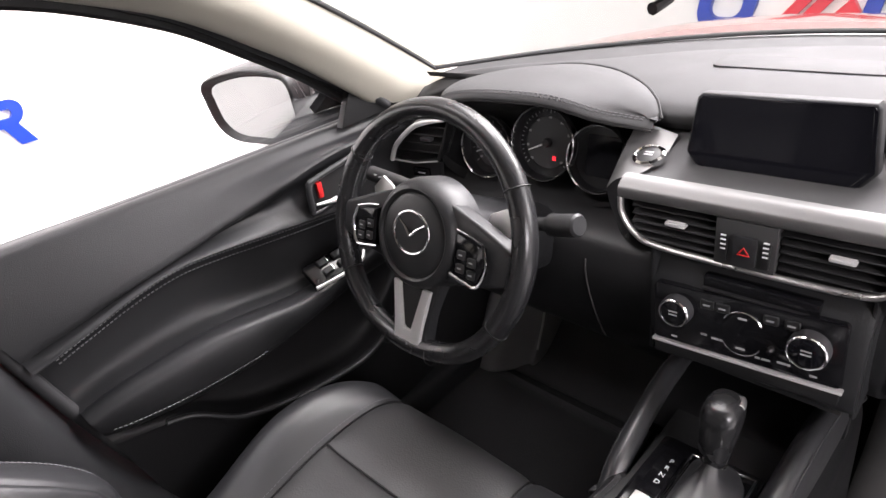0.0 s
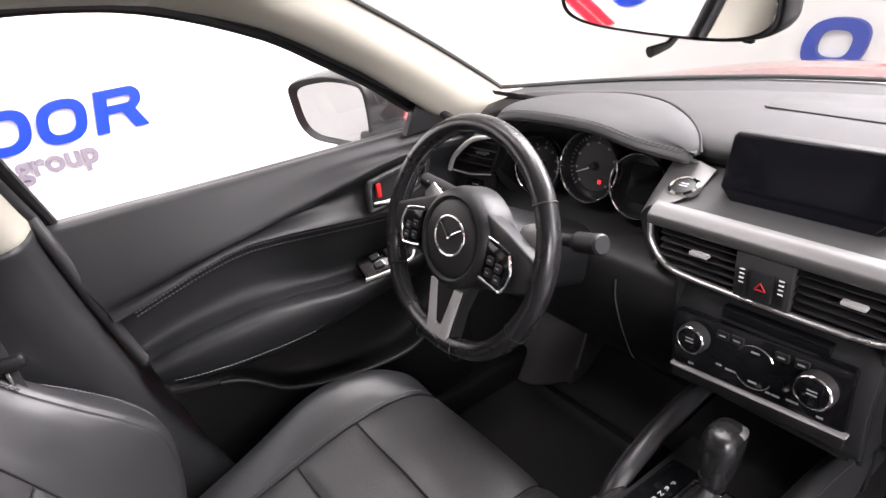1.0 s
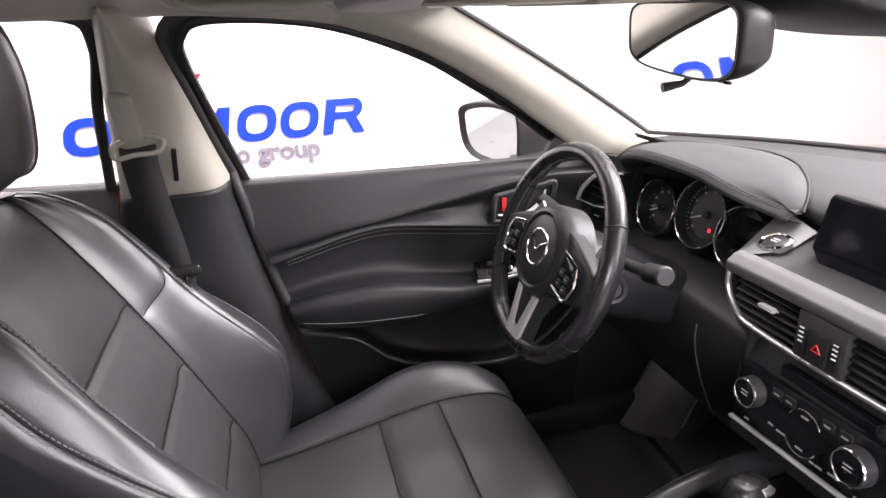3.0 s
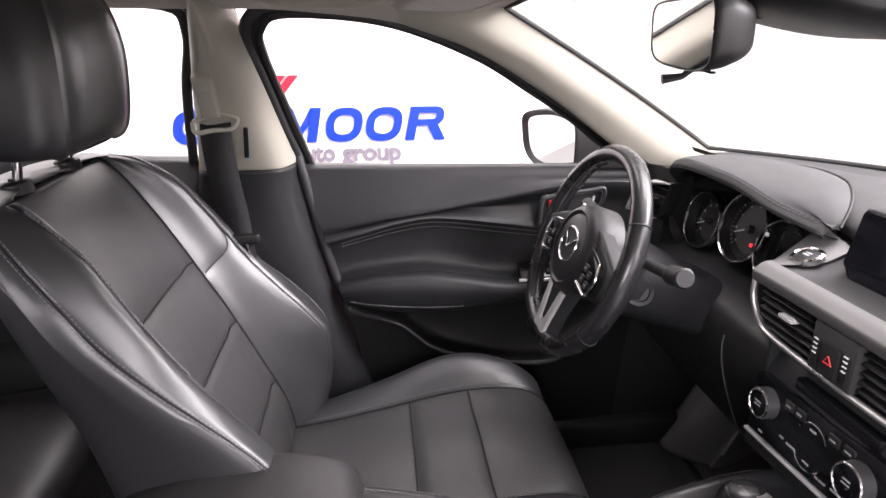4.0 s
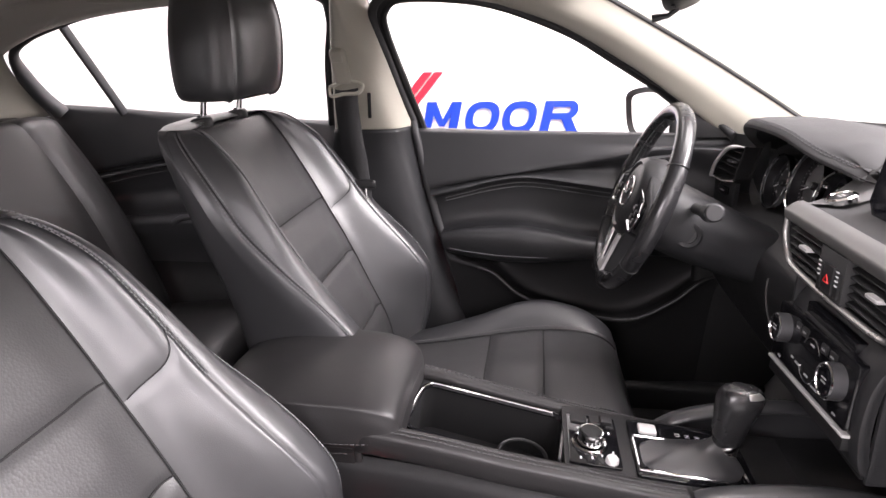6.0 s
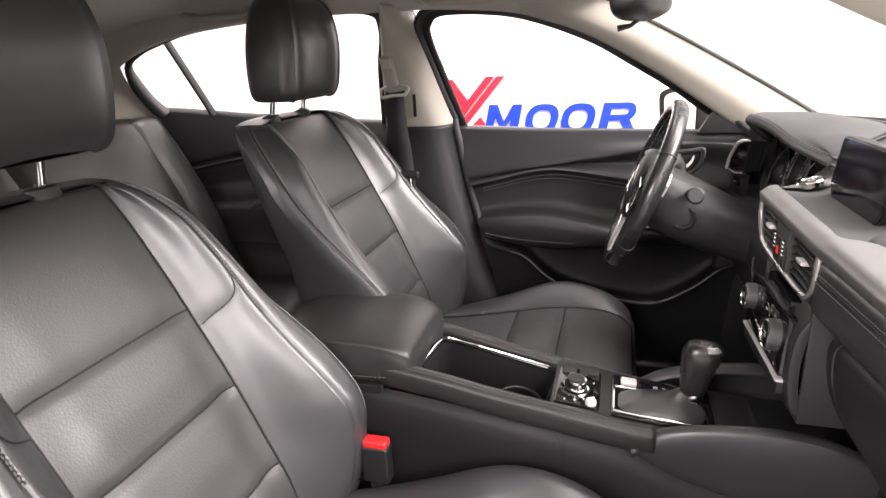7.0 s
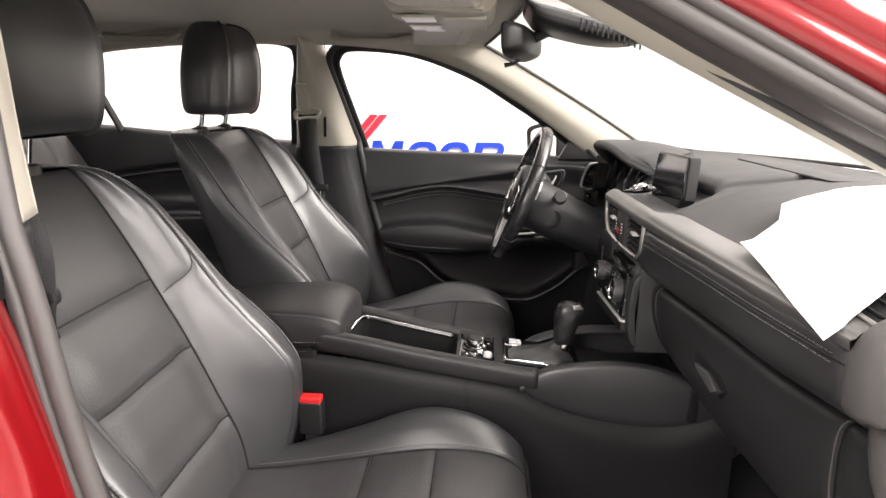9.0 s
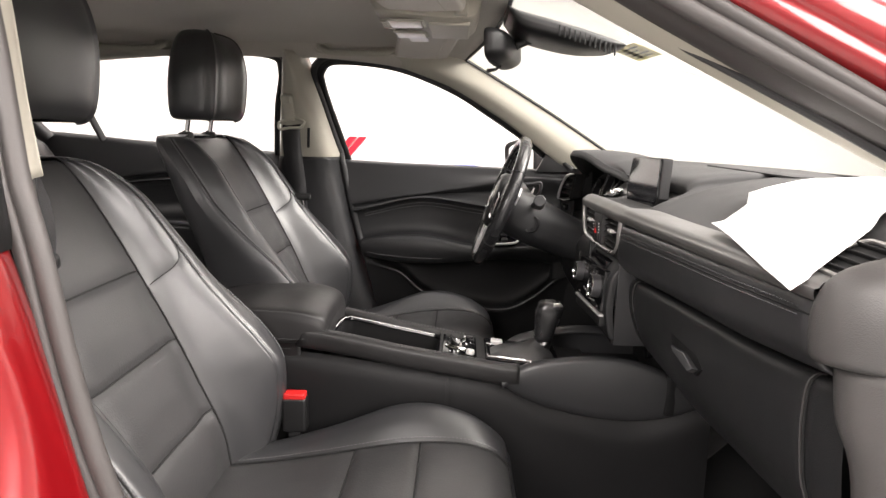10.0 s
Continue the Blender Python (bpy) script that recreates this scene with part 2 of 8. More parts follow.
def plate_bm(outline, depth, bevel=0.003, seg=2, m=None):
    """A flat plate with the outline (x, y) and that thickness downward from z = 0, its upper edge rounded."""
    bm = bmesh.new()
    f = bm.faces.new([bm.verts.new((x, y, -depth)) for x, y in outline])
    if f.normal.z < 0 or f.calc_area() < 0:
        pass
    top = bmesh.ops.extrude_face_region(bm, geom=[f])
    vs = [v for v in top["geom"] if isinstance(v, bmesh.types.BMVert)]
    bmesh.ops.translate(bm, verts=vs, vec=(0, 0, depth))
    bmesh.ops.recalc_face_normals(bm, faces=bm.faces[:])
    if bevel:
        es = [e for e in bm.edges if all(abs(v.co.z) < 1e-7 for v in e.verts)]
        bmesh.ops.bevel(bm, geom=es, offset=bevel, segments=seg, profile=0.6, affect="EDGES")
    if m is not None:
        bm.transform(m)
    return bm


def lathe_bm(profile, sides=32, m=None):
    """A turned body round z from (radius, z) pairs."""
    P = np.array([[(r * math.cos(a), r * math.sin(a), z) for a in np.linspace(0, 2 * math.pi, sides, endpoint=False)] for r, z in profile])
    bm = grid_bm(P, False, True)
    bmesh.ops.remove_doubles(bm, verts=bm.verts[:], dist=1e-6)
    bmesh.ops.recalc_face_normals(bm, faces=bm.faces[:])
    if m is not None:
        bm.transform(m)
    return bm


def ring_pts(rx, ry, n=48, z=0.0, power=2.0):
    t = np.linspace(0, 2 * math.pi, n, endpoint=False)
    c, s = np.cos(t), np.sin(t)
    return np.stack([rx * np.sign(c) * np.abs(c) ** (2 / power), ry * np.sign(s) * np.abs(s) ** (2 / power), np.full(n, z)], 1)


def moved(P, m):
    return np.array([m @ Vector(p) for p in P])


def thing(name, at, label, category, group=""):
    ob = new(name)
    ob.location = at
    ob.empty_display_size = 0.02
    ob["base"] = tuple(at)
    return tagged(ob, label, category, group)


def part(name, bm, mat, parent=None, label="", smooth=True, solid=0.0, angle=40):
    """Links a bmesh as one mesh object, under a thing or a part."""
    bmesh.ops.recalc_face_normals(bm, faces=bm.faces[:]) if solid else None
    me = bpy.data.meshes.new(name)
    bm.to_mesh(me)
    bm.free()
    me.materials.append(mat)
    if smooth:
        me.shade_smooth()
        me.set_sharp_from_angle(angle=radians(angle))
    ob = new(name, me)
    if parent is not None:
        ob.parent = parent
        if parent.type == "EMPTY":
            ob.matrix_parent_inverse = Matrix.Translation(parent.location).inverted()
    if solid:
        mod = ob.modifiers.new("thickness", "SOLIDIFY")
        mod.thickness, mod.offset = solid, -1
    if label:
        tagged(ob, label)
    return ob


def structure(ob, label):
    return tagged(ob, label, kind="structure")


def stitches(S, u, v, lift=0.0012, spacing=0.0075, r=0.0008, flip=False):
    """A row of stitches on a surface along the line of paired u and v."""
    n = 90
    uu, vv = np.interp(np.linspace(0, 1, n), np.linspace(0, 1, len(u)), u), np.interp(np.linspace(0, 1, n), np.linspace(0, 1, len(v)), v)
    P = S.at(uu, vv)
    N = np.array([S.normals(np.array([a]), np.array([b]))[0, 0] for a, b in zip(uu, vv)])
    P = P + N * (-lift if flip else lift)
    s = np.concatenate([[0], np.cumsum(np.linalg.norm(np.diff(P, axis=0), axis=1))])
    bm = bmesh.new()
    for q in np.arange(0, s[-1] - spacing, spacing):
        ab = [np.array([np.interp(x, s, P[:, k]) for k in range(3)]) for x in (q, q + spacing * 0.62)]
        tube_bm(ab, r, 4, bm=bm)
    return bm


def rail_stitches(P, spacing=0.0075, r=0.0008):
    P = np.asarray(P, float)
    s = np.concatenate([[0], np.cumsum(np.linalg.norm(np.diff(P, axis=0), axis=1))])
    bm = bmesh.new()
    for q in np.arange(0, s[-1] - spacing, spacing):
        tube_bm([np.array([np.interp(x, s, P[:, k]) for k in range(3)]) for x in (q, q + spacing * 0.62)], r, 4, bm=bm)
    return bm


# ---- the studio ----
def studio():
    r = ROOM
    rad = 0.7
    arc = [(r["x0"] + rad - rad * math.cos(a), r["y1"] - rad + rad * math.sin(a)) for a in np.linspace(0, math.pi / 2, 16)]
    line = [(r["x0"], r["y0"])] + arc + [(r["x1"], r["y1"])]
    outer = [(x - 0.1, y + 0.1) for x, y in line]
    loop = np.array([[(x, y, 0.0) for x, y in line], [(x, y, r["z1"]) for x, y in line], [(x, y, r["z1"]) for x, y in outer], [(x, y, 0.0) for x, y in outer]])
    structure(part("backdrop", grid_bm(loop, True, False), WALL), "white painted studio wall with a rounded corner")
    # Unseen wall added on the open side, darkened to hold back bounce light.
    structure(part("wall_right", box_bm(r["x1"], r["x1"] + 0.1, r["y0"], r["y1"], 0, r["z1"], 0), GREYWALL), "unseen studio wall, darkened to cut the side light")
    structure(part("wall_back", box_bm(r["x0"], r["x1"], r["y0"] - 0.1, r["y0"], 0, r["z1"], 0), WALL), "white painted studio wall")
    structure(part("floor", box_bm(r["x0"] - 0.1, r["x1"] + 0.1, r["y0"] - 0.1, r["y1"] + 0.1, -0.1, 0, 0), FLOOR), "smooth grey studio floor")
    structure(part("ceiling", box_bm(r["x0"] - 0.1, r["x1"] + 0.1, r["y0"] - 0.1, r["y1"] + 0.1, r["z1"], r["z1"] + 0.1, 0), WALL), "white studio ceiling")


studio()


# ---- the seats ----
def make_seat(cx, label):
    seat = thing("front_seat", (cx, -0.3, 0.2), label, "car seat", "front seats")
    # backrest: height, seam of the centre panel, crest of the bolster (half width, depth), its mid strip, outer stitched line, half width, rear edge
    prof = [(0.36, -0.475, 0.190, -0.452, -0.452, 0.235, -0.470, 0.238, -0.600), (0.44, -0.480, 0.200, -0.440, -0.436, 0.245, -0.450, 0.249, -0.612),
            (0.53, -0.494, 0.210, -0.420, -0.414, 0.255, -0.425, 0.261, -0.622), (0.62, -0.532, 0.212, -0.418, -0.412, 0.260, -0.420, 0.267, -0.632),
            (0.68, -0.558, 0.208, -0.452, -0.446, 0.258, -0.448, 0.266, -0.643), (0.74, -0.586, 0.203, -0.501, -0.494, 0.255, -0.502, 0.262, -0.660),
            (0.80, -0.617, 0.200, -0.549, -0.544, 0.250, -0.568, 0.256, -0.685), (0.86, -0.648, 0.196, -0.589, -0.587, 0.243, -0.628, 0.249, -0.712),
            (0.91, -0.676, 0.190, -0.620, -0.622, 0.235, -0.664, 0.241, -0.733), (0.95, -0.700, 0.183, -0.647, -0.652, 0.224, -0.695, 0.230, -0.752),
            (0.982, -0.722, 0.173, -0.681, -0.688, 0.209, -0.724, 0.215, -0.770), (1.003, -0.740, 0.160, -0.712, -0.719, 0.188, -0.748, 0.194, -0.783),
            (1.012, -0.754, 0.145, -0.740, -0.745, 0.165, -0.763, 0.170, -0.788)]
    rows = []
    for z, ys, o1, y1, ym, o2, y2, w, yr in prof:
        half = [(0, ys - 0.005), (0.072, ys - 0.004), (0.140, ys), (o1 - 0.014, y1 - 0.20 * (y1 - ys)), (o1 + 0.004, y1), ((o1 + o2) / 2 + 0.004, ym), (o2, y2),
                (w, y2 - 0.030), (w, 0.5 * y2 + 0.5 * yr), (w - 0.008, yr + 0.010), (w * 0.86, yr - 0.014), (w * 0.5, yr - 0.040), (0, yr - 0.048)]
        rows.append([(cx - x, y, z) for x, y in half[:0:-1]] + [(cx + x, y, z) for x, y in half])
    S = Surf(rows)
    z_of = [p[0] for p in prof]

    def uz(z):
        return float(np.interp(z, z_of, np.linspace(0, 1, len(prof))))

    mid0, mid1, out0, out1 = 10 / 24, 14 / 24, 6 / 24, 18 / 24
    cuts = [uz(0.36), uz(0.570), uz(0.702), uz(0.822), 1.0]
    for k, (a, b) in enumerate(zip(cuts, cuts[1:])):
        part("back_panel", panel(S, a, b, mid0, mid1, 26, 26, 0.005, 0.008, 0.004), CLOTH, seat)
    crest0, crest1 = 8 / 24, 16 / 24
    faces = ((crest0, mid0, 0.862, 0.796), (mid1, crest1, 0.796, 0.862))
    for v0, v1, za, zb in faces:
        def seam(q, za=za, zb=zb):
            return uz(za + (zb - za) * q)
        part("back_bolster", panel(S, 0.0, seam, v0, v1, 44, 22, 0.002, 0.004, 0.0005), LEATHER, seat)
        part("back_bolster", panel(S, seam, 1.0, v0, v1, 30, 22, 0.002, 0.004, 0.0005), LEATHER, seat)
    for v0, v1 in ((out0, crest0), (crest1, out1)):
        part("bolster_edge", panel(S, 0.0, 1.0, v0, v1, 60, 20, 0.002, 0.004, edges="vV"), LEATHER, seat)
    sink = np.array([0, -0.003, 0])
    for u in cuts[1:-1]:
        part("seam", tube_bm(S.at(np.full(24, u), np.linspace(mid0 + 0.002, mid1 - 0.002, 24)) + sink, 0.0016, 6), VENTDARK, seat)
    for v in (mid0, mid1):
        part("seam", tube_bm(S.at(np.linspace(0.04, 0.99, 50), np.full(50, v)) + sink, 0.0014, 6), VENTDARK, seat)
    for v0, v1, za, zb in faces:
        us = np.array([uz(za + (zb - za) * q) for q in np.linspace(0.02, 0.98, 20)])
        part("seam", tube_bm(S.at(us, np.linspace(v0 + 0.003, v1 - 0.003, 20)) + sink * 0.5, 0.0008, 6), VENTDARK, seat)
    part("back_shell", panel(S, 0.0, 1.0, 0.0, out0, 44, 24, 0.003, 0.005, edges="V"), LEATHER, seat)
    part("back_shell", panel(S, 0.0, 1.0, out1, 1.0, 44, 24, 0.003, 0.005, edges="v"), LEATHER, seat)
    rim = S.grid([1.0], np.linspace(0, 1, 49))[0]
    top = np.array([rim] + [rim * k + np.array([cx, -0.782, 1.012]) * (1 - k) + np.array([0, 0, 0.007 * math.sqrt(1 - k)]) for k in (0.85, 0.6, 0.3, 0.02)])
    part("back_top", grid_bm(top), LEATHER, seat)
    # the outer edge of each bolster is sewn with twin rows; its crest carries twin rows near the shoulder
    for v, za, zb, gap in ((out0, 0.40, 1.008, 0.0045), (out1, 0.40, 1.008, 0.0045), (8 / 24, 0.80, 1.006, 0.0045), (16 / 24, 0.80, 1.006, 0.0045)):
        us = np.linspace(uz(za), uz(zb), 40)
        vs = np.full(40, v)
        part("seam", tube_bm(S.at(us, vs) + (0.0 if v in (out0, out1) else 1.0) * np.array([0, -0.0006, 0]), 0.0008, 6), VENTDARK, seat)
        for d in (-gap, gap):
            part("stitching", stitches(S, us, vs + d, 0.0010, 0.0064, 0.0011), THREAD, seat)

    # cushion: place along the car, centre height, bolster height, half width
    base = [(-0.535, 0.465, 0.450, 0.235), (-0.42, 0.473, 0.472, 0.250), (-0.30, 0.490, 0.508, 0.258), (-0.20, 0.506, 0.545, 0.262), (-0.13, 0.514, 0.553, 0.262),
            (-0.06, 0.517, 0.540, 0.258), (-0.01, 0.508, 0.515, 0.250), (0.022, 0.480, 0.482, 0.242), (0.032, 0.430, 0.430, 0.238), (0.022, 0.36, 0.36, 0.236)]
    rows = []
    for y, zc, zb, w in base:
        low = min(0.36, zc - 0.03)
        half = [(0, zc + 0.003), (0.34 * w, zc), (0.58 * w, zc - 0.002 + 0.15 * (zb - zc)), (0.72 * w, zc + 0.65 * (zb - zc)), (0.85 * w, zb), (0.97 * w, zb - 0.02), (1.0 * w, (zb + low) / 2), (0.97 * w, low)]
        rows.append([(cx - x, y, z) for x, z in half[:0:-1]] + [(cx + x, y, z) for x, z in half])
    C = Surf(rows)
    y_of = [b[0] for b in base]

    def uy(y):
        return float(np.interp(y, y_of[:9], np.linspace(0, 1, len(base))[:9]))

    cuts = [0.0, uy(-0.262), uy(-0.14), uy(0.024)]
    for a, b in zip(cuts, cuts[1:]):
        part("cushion_panel", panel(C, a, b, 5 / 14, 9 / 14, 20, 20, 0.005, 0.010, 0.003, flip=True), CLOTH, seat)
    drop = np.array([0, 0, -0.0025])
    for u in cuts[1:-1]:
        part("seam", tube_bm(C.at(np.full(24, u), np.linspace(0.36, 0.64, 24)) + drop, 0.0016, 6), VENTDARK, seat)
    for v in (5 / 14, 9 / 14):
        part("seam", tube_bm(C.at(np.linspace(0.04, uy(0.02), 40), np.full(40, v)) + drop, 0.0015, 6), VENTDARK, seat)
    part("cushion_front", panel(C, uy(0.024), 1.0, 2 / 14, 12 / 14, 10, 30, 0.003, 0.008, edges="u", flip=True), LEATHER, seat)
    for v0, v1 in ((2 / 14, 5 / 14), (9 / 14, 12 / 14)):
        part("cushion_bolster", panel(C, 0.0, uy(0.024), v0, v1, 40, 18, 0.005, 0.009, 0.002, flip=True), LEATHER, seat)
    part("cushion_side", panel(C, 0.0, 1.0, 0.0, 2 / 14, 30, 10, 0.004, 0.008, edges="V", flip=True), LEATHER, seat)
    part("cushion_side", panel(C, 0.0, 1.0, 12 / 14, 1.0, 30, 10, 0.004, 0.008, edges="v", flip=True), LEATHER, seat)
    us = np.linspace(0.05, uy(0.0), 30)
    for v in (1.9 / 14, 12.1 / 14, 4.85 / 14, 9.15 / 14):
        part("stitching", stitches(C, us, np.full(30, v), 0.0015, flip=True), THREAD, seat)
    part("seat_base", box_bm(cx - 0.215, cx + 0.215, -0.50, -0.02, 0.30, 0.375, 0.02, 3), HARD, seat)
    for sx in (-0.19, 0.19):
        part("seat_rail", box_bm(cx + sx - 0.02, cx + sx + 0.02, -0.55, 0.0, 0.255, 0.30, 0.004), HARD, seat)
        part("side_cover", box_bm(cx + sx * 1.30 - 0.012, cx + sx * 1.30 + 0.012, -0.54, -0.10, 0.33, 0.42, 0.011, 3), HARD, seat)

    # headrest: a front pad sewn between two darker side bolsters
    head = []
    for z, w, d, yc in ((1.052, 0.104, 0.050, -0.744), (1.058, 0.118, 0.062, -0.742), (1.080, 0.127, 0.069, -0.739), (1.13, 0.131, 0.072, -0.735), (1.18, 0.129, 0.070, -0.731),
                        (1.225, 0.119, 0.062, -0.730), (1.252, 0.103, 0.050, -0.731), (1.264, 0.080, 0.034, -0.733), (1.268, 0.03, 0.012, -0.734)):
        P = ring_pts(w, d, 49, z, 3.0)
        P = np.concatenate([P[36:48], P[:37]])   # the seam of the loop faces the rear
        P[:, 1] += yc
        P[:, 0] += cx
        head.append(P)
    Hs = Surf(np.array(head))
    hr = part("headrest", panel(Hs, 0, 1, 0.376, 0.624, 34, 30, 0.0045, 0.006, 0.004, edges="vV"), LEATHER, seat)
    part("side_panel", panel(Hs, 0, 1, 0.0, 0.376, 34, 26, 0.0045, 0.006, edges="V"), LEATHER, hr)
    part("side_panel", panel(Hs, 0, 1, 0.624, 1.0, 34, 26, 0.0045, 0.006, edges="v"), LEATHER, hr)
    part("underside", grid_bm(np.array([head[0], head[0] * 0.02 + np.array([cx, -0.744, 1.052]) * 0.98])), LEATHER, hr)
    for v in (0.376, 0.624):
        part("seam", tube_bm(Hs.at(np.linspace(0.05, 0.97, 40), np.full(40, v)) + np.array([0, -0.003, 0]), 0.0014, 6), VENTDARK, hr)
    for v in (0.366, 0.386, 0.614, 0.634):
        part("stitching", stitches(Hs, np.linspace(0.08, 0.92, 40), np.full(40, v), 0.0006, 0.0062, 0.0008), THREAD, hr)
    for sx in (-0.07, 0.07):
        part("headrest_post", tube_bm([(cx + sx, -0.772, 0.99), (cx + sx, -0.755, 1.085)], 0.0060, 14), CHROME, seat)
        part("post_collar", lathe_bm([(0.0, 0.010), (0.008, 0.010), (0.009, 0.007), (0.020, 0.006), (0.024, 0.003), (0.025, -0.012)], 28, pose(cx + sx, -0.770, 1.016, 6, 0, 0) @ Matrix.Diagonal((1, 0.7, 1, 1))), HARD, seat)
    return seat


driver_seat = make_seat(-0.345, "black leather driver's car seat with perforated centre panels")
passenger_seat = copy_thing(driver_seat, pose(0.375, -0.303, 0.17))
for child in passenger_seat.children:
    if child.name.startswith("headrest") and "post" not in child.name:   # this headrest is set a notch higher and further forward
        child.location = child.location + Vector((0, 0.025, 0.018))
tagged(passenger_seat, "black leather passenger car seat with perforated centre panels")


# ---- the car's shell ----
def wall_x(z):
    """Half width of the cabin's inner side at a height: the glass leans in above the sill."""
    return 0.70 - 0.46 * max(0.0, z - 0.94)


WIN_TOP = [(-0.505, 1.200), (-0.45, 1.230), (-0.28, 1.216), (-0.115, 1.158), (0.0, 1.092), (0.09, 1.036), (0.16, 0.985), (0.235, 0.932)]
WS_EDGE = [(0.54, -0.077, 1.238), (0.58, 0.045, 1.172), (0.62, 0.170, 1.104), (0.66, 0.295, 1.034), (0.70, 0.42, 0.965)]
ROOF_EDGE = [(0.54, -0.077, 1.238), (0.525, -0.25, 1.258), (0.52, -0.50, 1.268), (0.52, -0.80, 1.268), (0.53, -1.10, 1.256), (0.54, -1.40, 1.225), (0.54, -1.75, 1.150)]
REAR_TOP = [(-0.612, 1.215), (-0.66, 1.232), (-0.85, 1.232), (-1.01, 1.224), (-1.18, 1.208), (-1.28, 1.186), (-1.36, 1.160), (-1.42, 1.133)]


def shell():
    # headliner
    rows = []
    for x, y, z in crom(ROOF_EDGE, 9):
        front = 0.075 * max(0.0, 1 + (y + 0.077) / 0.2)
        rows.append([(-x, y, z), (-x * 0.8, y + front * 0.45, z + 0.020), (-x * 0.4, y + front * 0.85, z + 0.032), (0, y + front, z + 0.036),
                     (x * 0.4, y + front * 0.85, z + 0.032), (x * 0.8, y + front * 0.45, z + 0.020), (x, y, z)])
    structure(part("ceiling_headliner", grid_bm(Surf(rows).grid(np.linspace(0, 1, 36), np.linspace(0, 1, 40))), LINER, solid=-0.02), "beige woven cloth headliner of the car roof")
    body = thing("bodywork", (0, 0, 0), "red metallic painted steel bodywork around the cabin", "bodywork")
    # roof skin
    rows = []
    for x, y, z in crom(ROOF_EDGE, 8):
        rows.append([(-x - 0.06, y - 0.01, z + 0.01), (-x * 0.8, y, z + 0.065), (0, y + 0.05, z + 0.09), (x * 0.8, y, z + 0.065), (x + 0.06, y - 0.01, z + 0.01)])
    part("roof", grid_bm(Surf(rows).grid(np.linspace(0, 1, 20), np.linspace(0, 1, 24))), RED, body, solid=0.004)
    # bonnet
    rows = [[(-0.78, 0.50, 0.900), (-0.45, 0.76, 0.934), (0, 0.885, 0.940), (0.45, 0.76, 0.934), (0.78, 0.50, 0.900)],
            [(-0.84, 0.95, 0.855), (-0.45, 1.10, 0.906), (0, 1.15, 0.912), (0.45, 1.10, 0.906), (0.84, 0.95, 0.855)],
            [(-0.84, 1.35, 0.770), (-0.45, 1.45, 0.840), (0, 1.50, 0.845), (0.45, 1.45, 0.840), (0.84, 1.35, 0.770)],
            [(-0.70, 1.75, 0.640), (-0.40, 1.85, 0.720), (0, 1.90, 0.730), (0.40, 1.85, 0.720), (0.70, 1.75, 0.640)]]
    part("bonnet", grid_bm(Surf(rows).grid(np.linspace(0, 1, 20), np.linspace(0, 1, 24))), RED, body, solid=0.004)
    part("wiper_cowl", grid_bm(np.array([[(x, y - 0.03, z), (x, y + 0.03, z + 0.004), (x, y + 0.09, z - 0.004)] for x, y, z in crom([(-0.66, 0.49, 0.926), (-0.45, 0.66, 0.942), (0, 0.795, 0.948), (0.45, 0.66, 0.946), (0.74, 0.43, 0.940)], 25)])), HARD, body, solid=0.004)

    rows = [[(x, y - 0.002, 0.970), (x, y + 0.012, 0.958), (x, y2 + 0.006, 0.956)] for x, y, y2 in ((-0.66, 0.36, 0.44), (-0.525, 0.375, 0.58), (-0.40, 0.43, 0.665), (-0.25, 0.54, 0.74), (-0.12, 0.59, 0.775), (0.0, 0.615, 0.787), (0.12, 0.59, 0.775), (0.25, 0.54, 0.74), (0.40, 0.43, 0.665), (0.525, 0.375, 0.58), (0.66, 0.36, 0.44))]
    structure(part("trim_demist_strip", grid_bm(Surf(rows).grid(np.linspace(0, 1, 40), np.linspace(0, 1, 6))), VENTDARK), "matt black demister strip along the windscreen base")
    # windscreen
    top = crom([(-0.54, -0.077, 1.238), (-0.43, -0.043, 1.258), (-0.2, -0.012, 1.270), (0, -0.002, 1.274), (0.2, -0.012, 1.270), (0.43, -0.043, 1.258), (0.54, -0.077, 1.238)], 25)
    low = crom([(-0.70, 0.42, 0.958), (-0.5, 0.60, 0.960), (-0.25, 0.74, 0.962), (0, 0.79, 0.963), (0.25, 0.74, 0.962), (0.5, 0.60, 0.960), (0.70, 0.42, 0.958)], 25)
    ws = np.array([top * (1 - k) + low * k + np.array([0, 0, 0.035 * math.sin(math.pi * k)]) * (1 - (top[:, :1] / 0.6) ** 2) for k in np.linspace(0, 1, 14)])
    pane = structure(part("window_1", grid_bm(ws), SCREEN_GLASS), "clear curved windscreen glass")
    pane.visible_shadow = False
    part("seal", tube_bm(np.concatenate([ws[:, 0], ws[-1, 1:-1], ws[::-1, -1], ws[0, -2:0:-1]]), 0.0045, 8, closed=True), RUBBER, pane, "black rubber seal")

    for s in (-1, 1):
        side = "left" if s < 0 else "right"
        M = Matrix.Diagonal((s, 1, 1, 1))

        def S3(P):
            return np.asarray(P, float) * np.array([s, 1, 1])

        # windscreen pillar, inner trim
        gap = [(-0.30, 1.226), (-0.13, 1.170), (-0.005, 1.102), (0.085, 1.046), (0.235, 0.940)]
        if s > 0:   # the open door bares the wider body opening
            gap = [(-0.20, 1.258), (-0.06, 1.231), (0.075, 1.175), (0.165, 1.118), (0.36, 0.972)]
        win = crom([(wall_x(z) - 0.012 + 0.02 * (s > 0), y, z) for y, z in gap], 9)
        scr = crom(WS_EDGE, 9)
        mid = win * 0.45 + scr * 0.55 + np.array([-0.022, -0.012, -0.004])
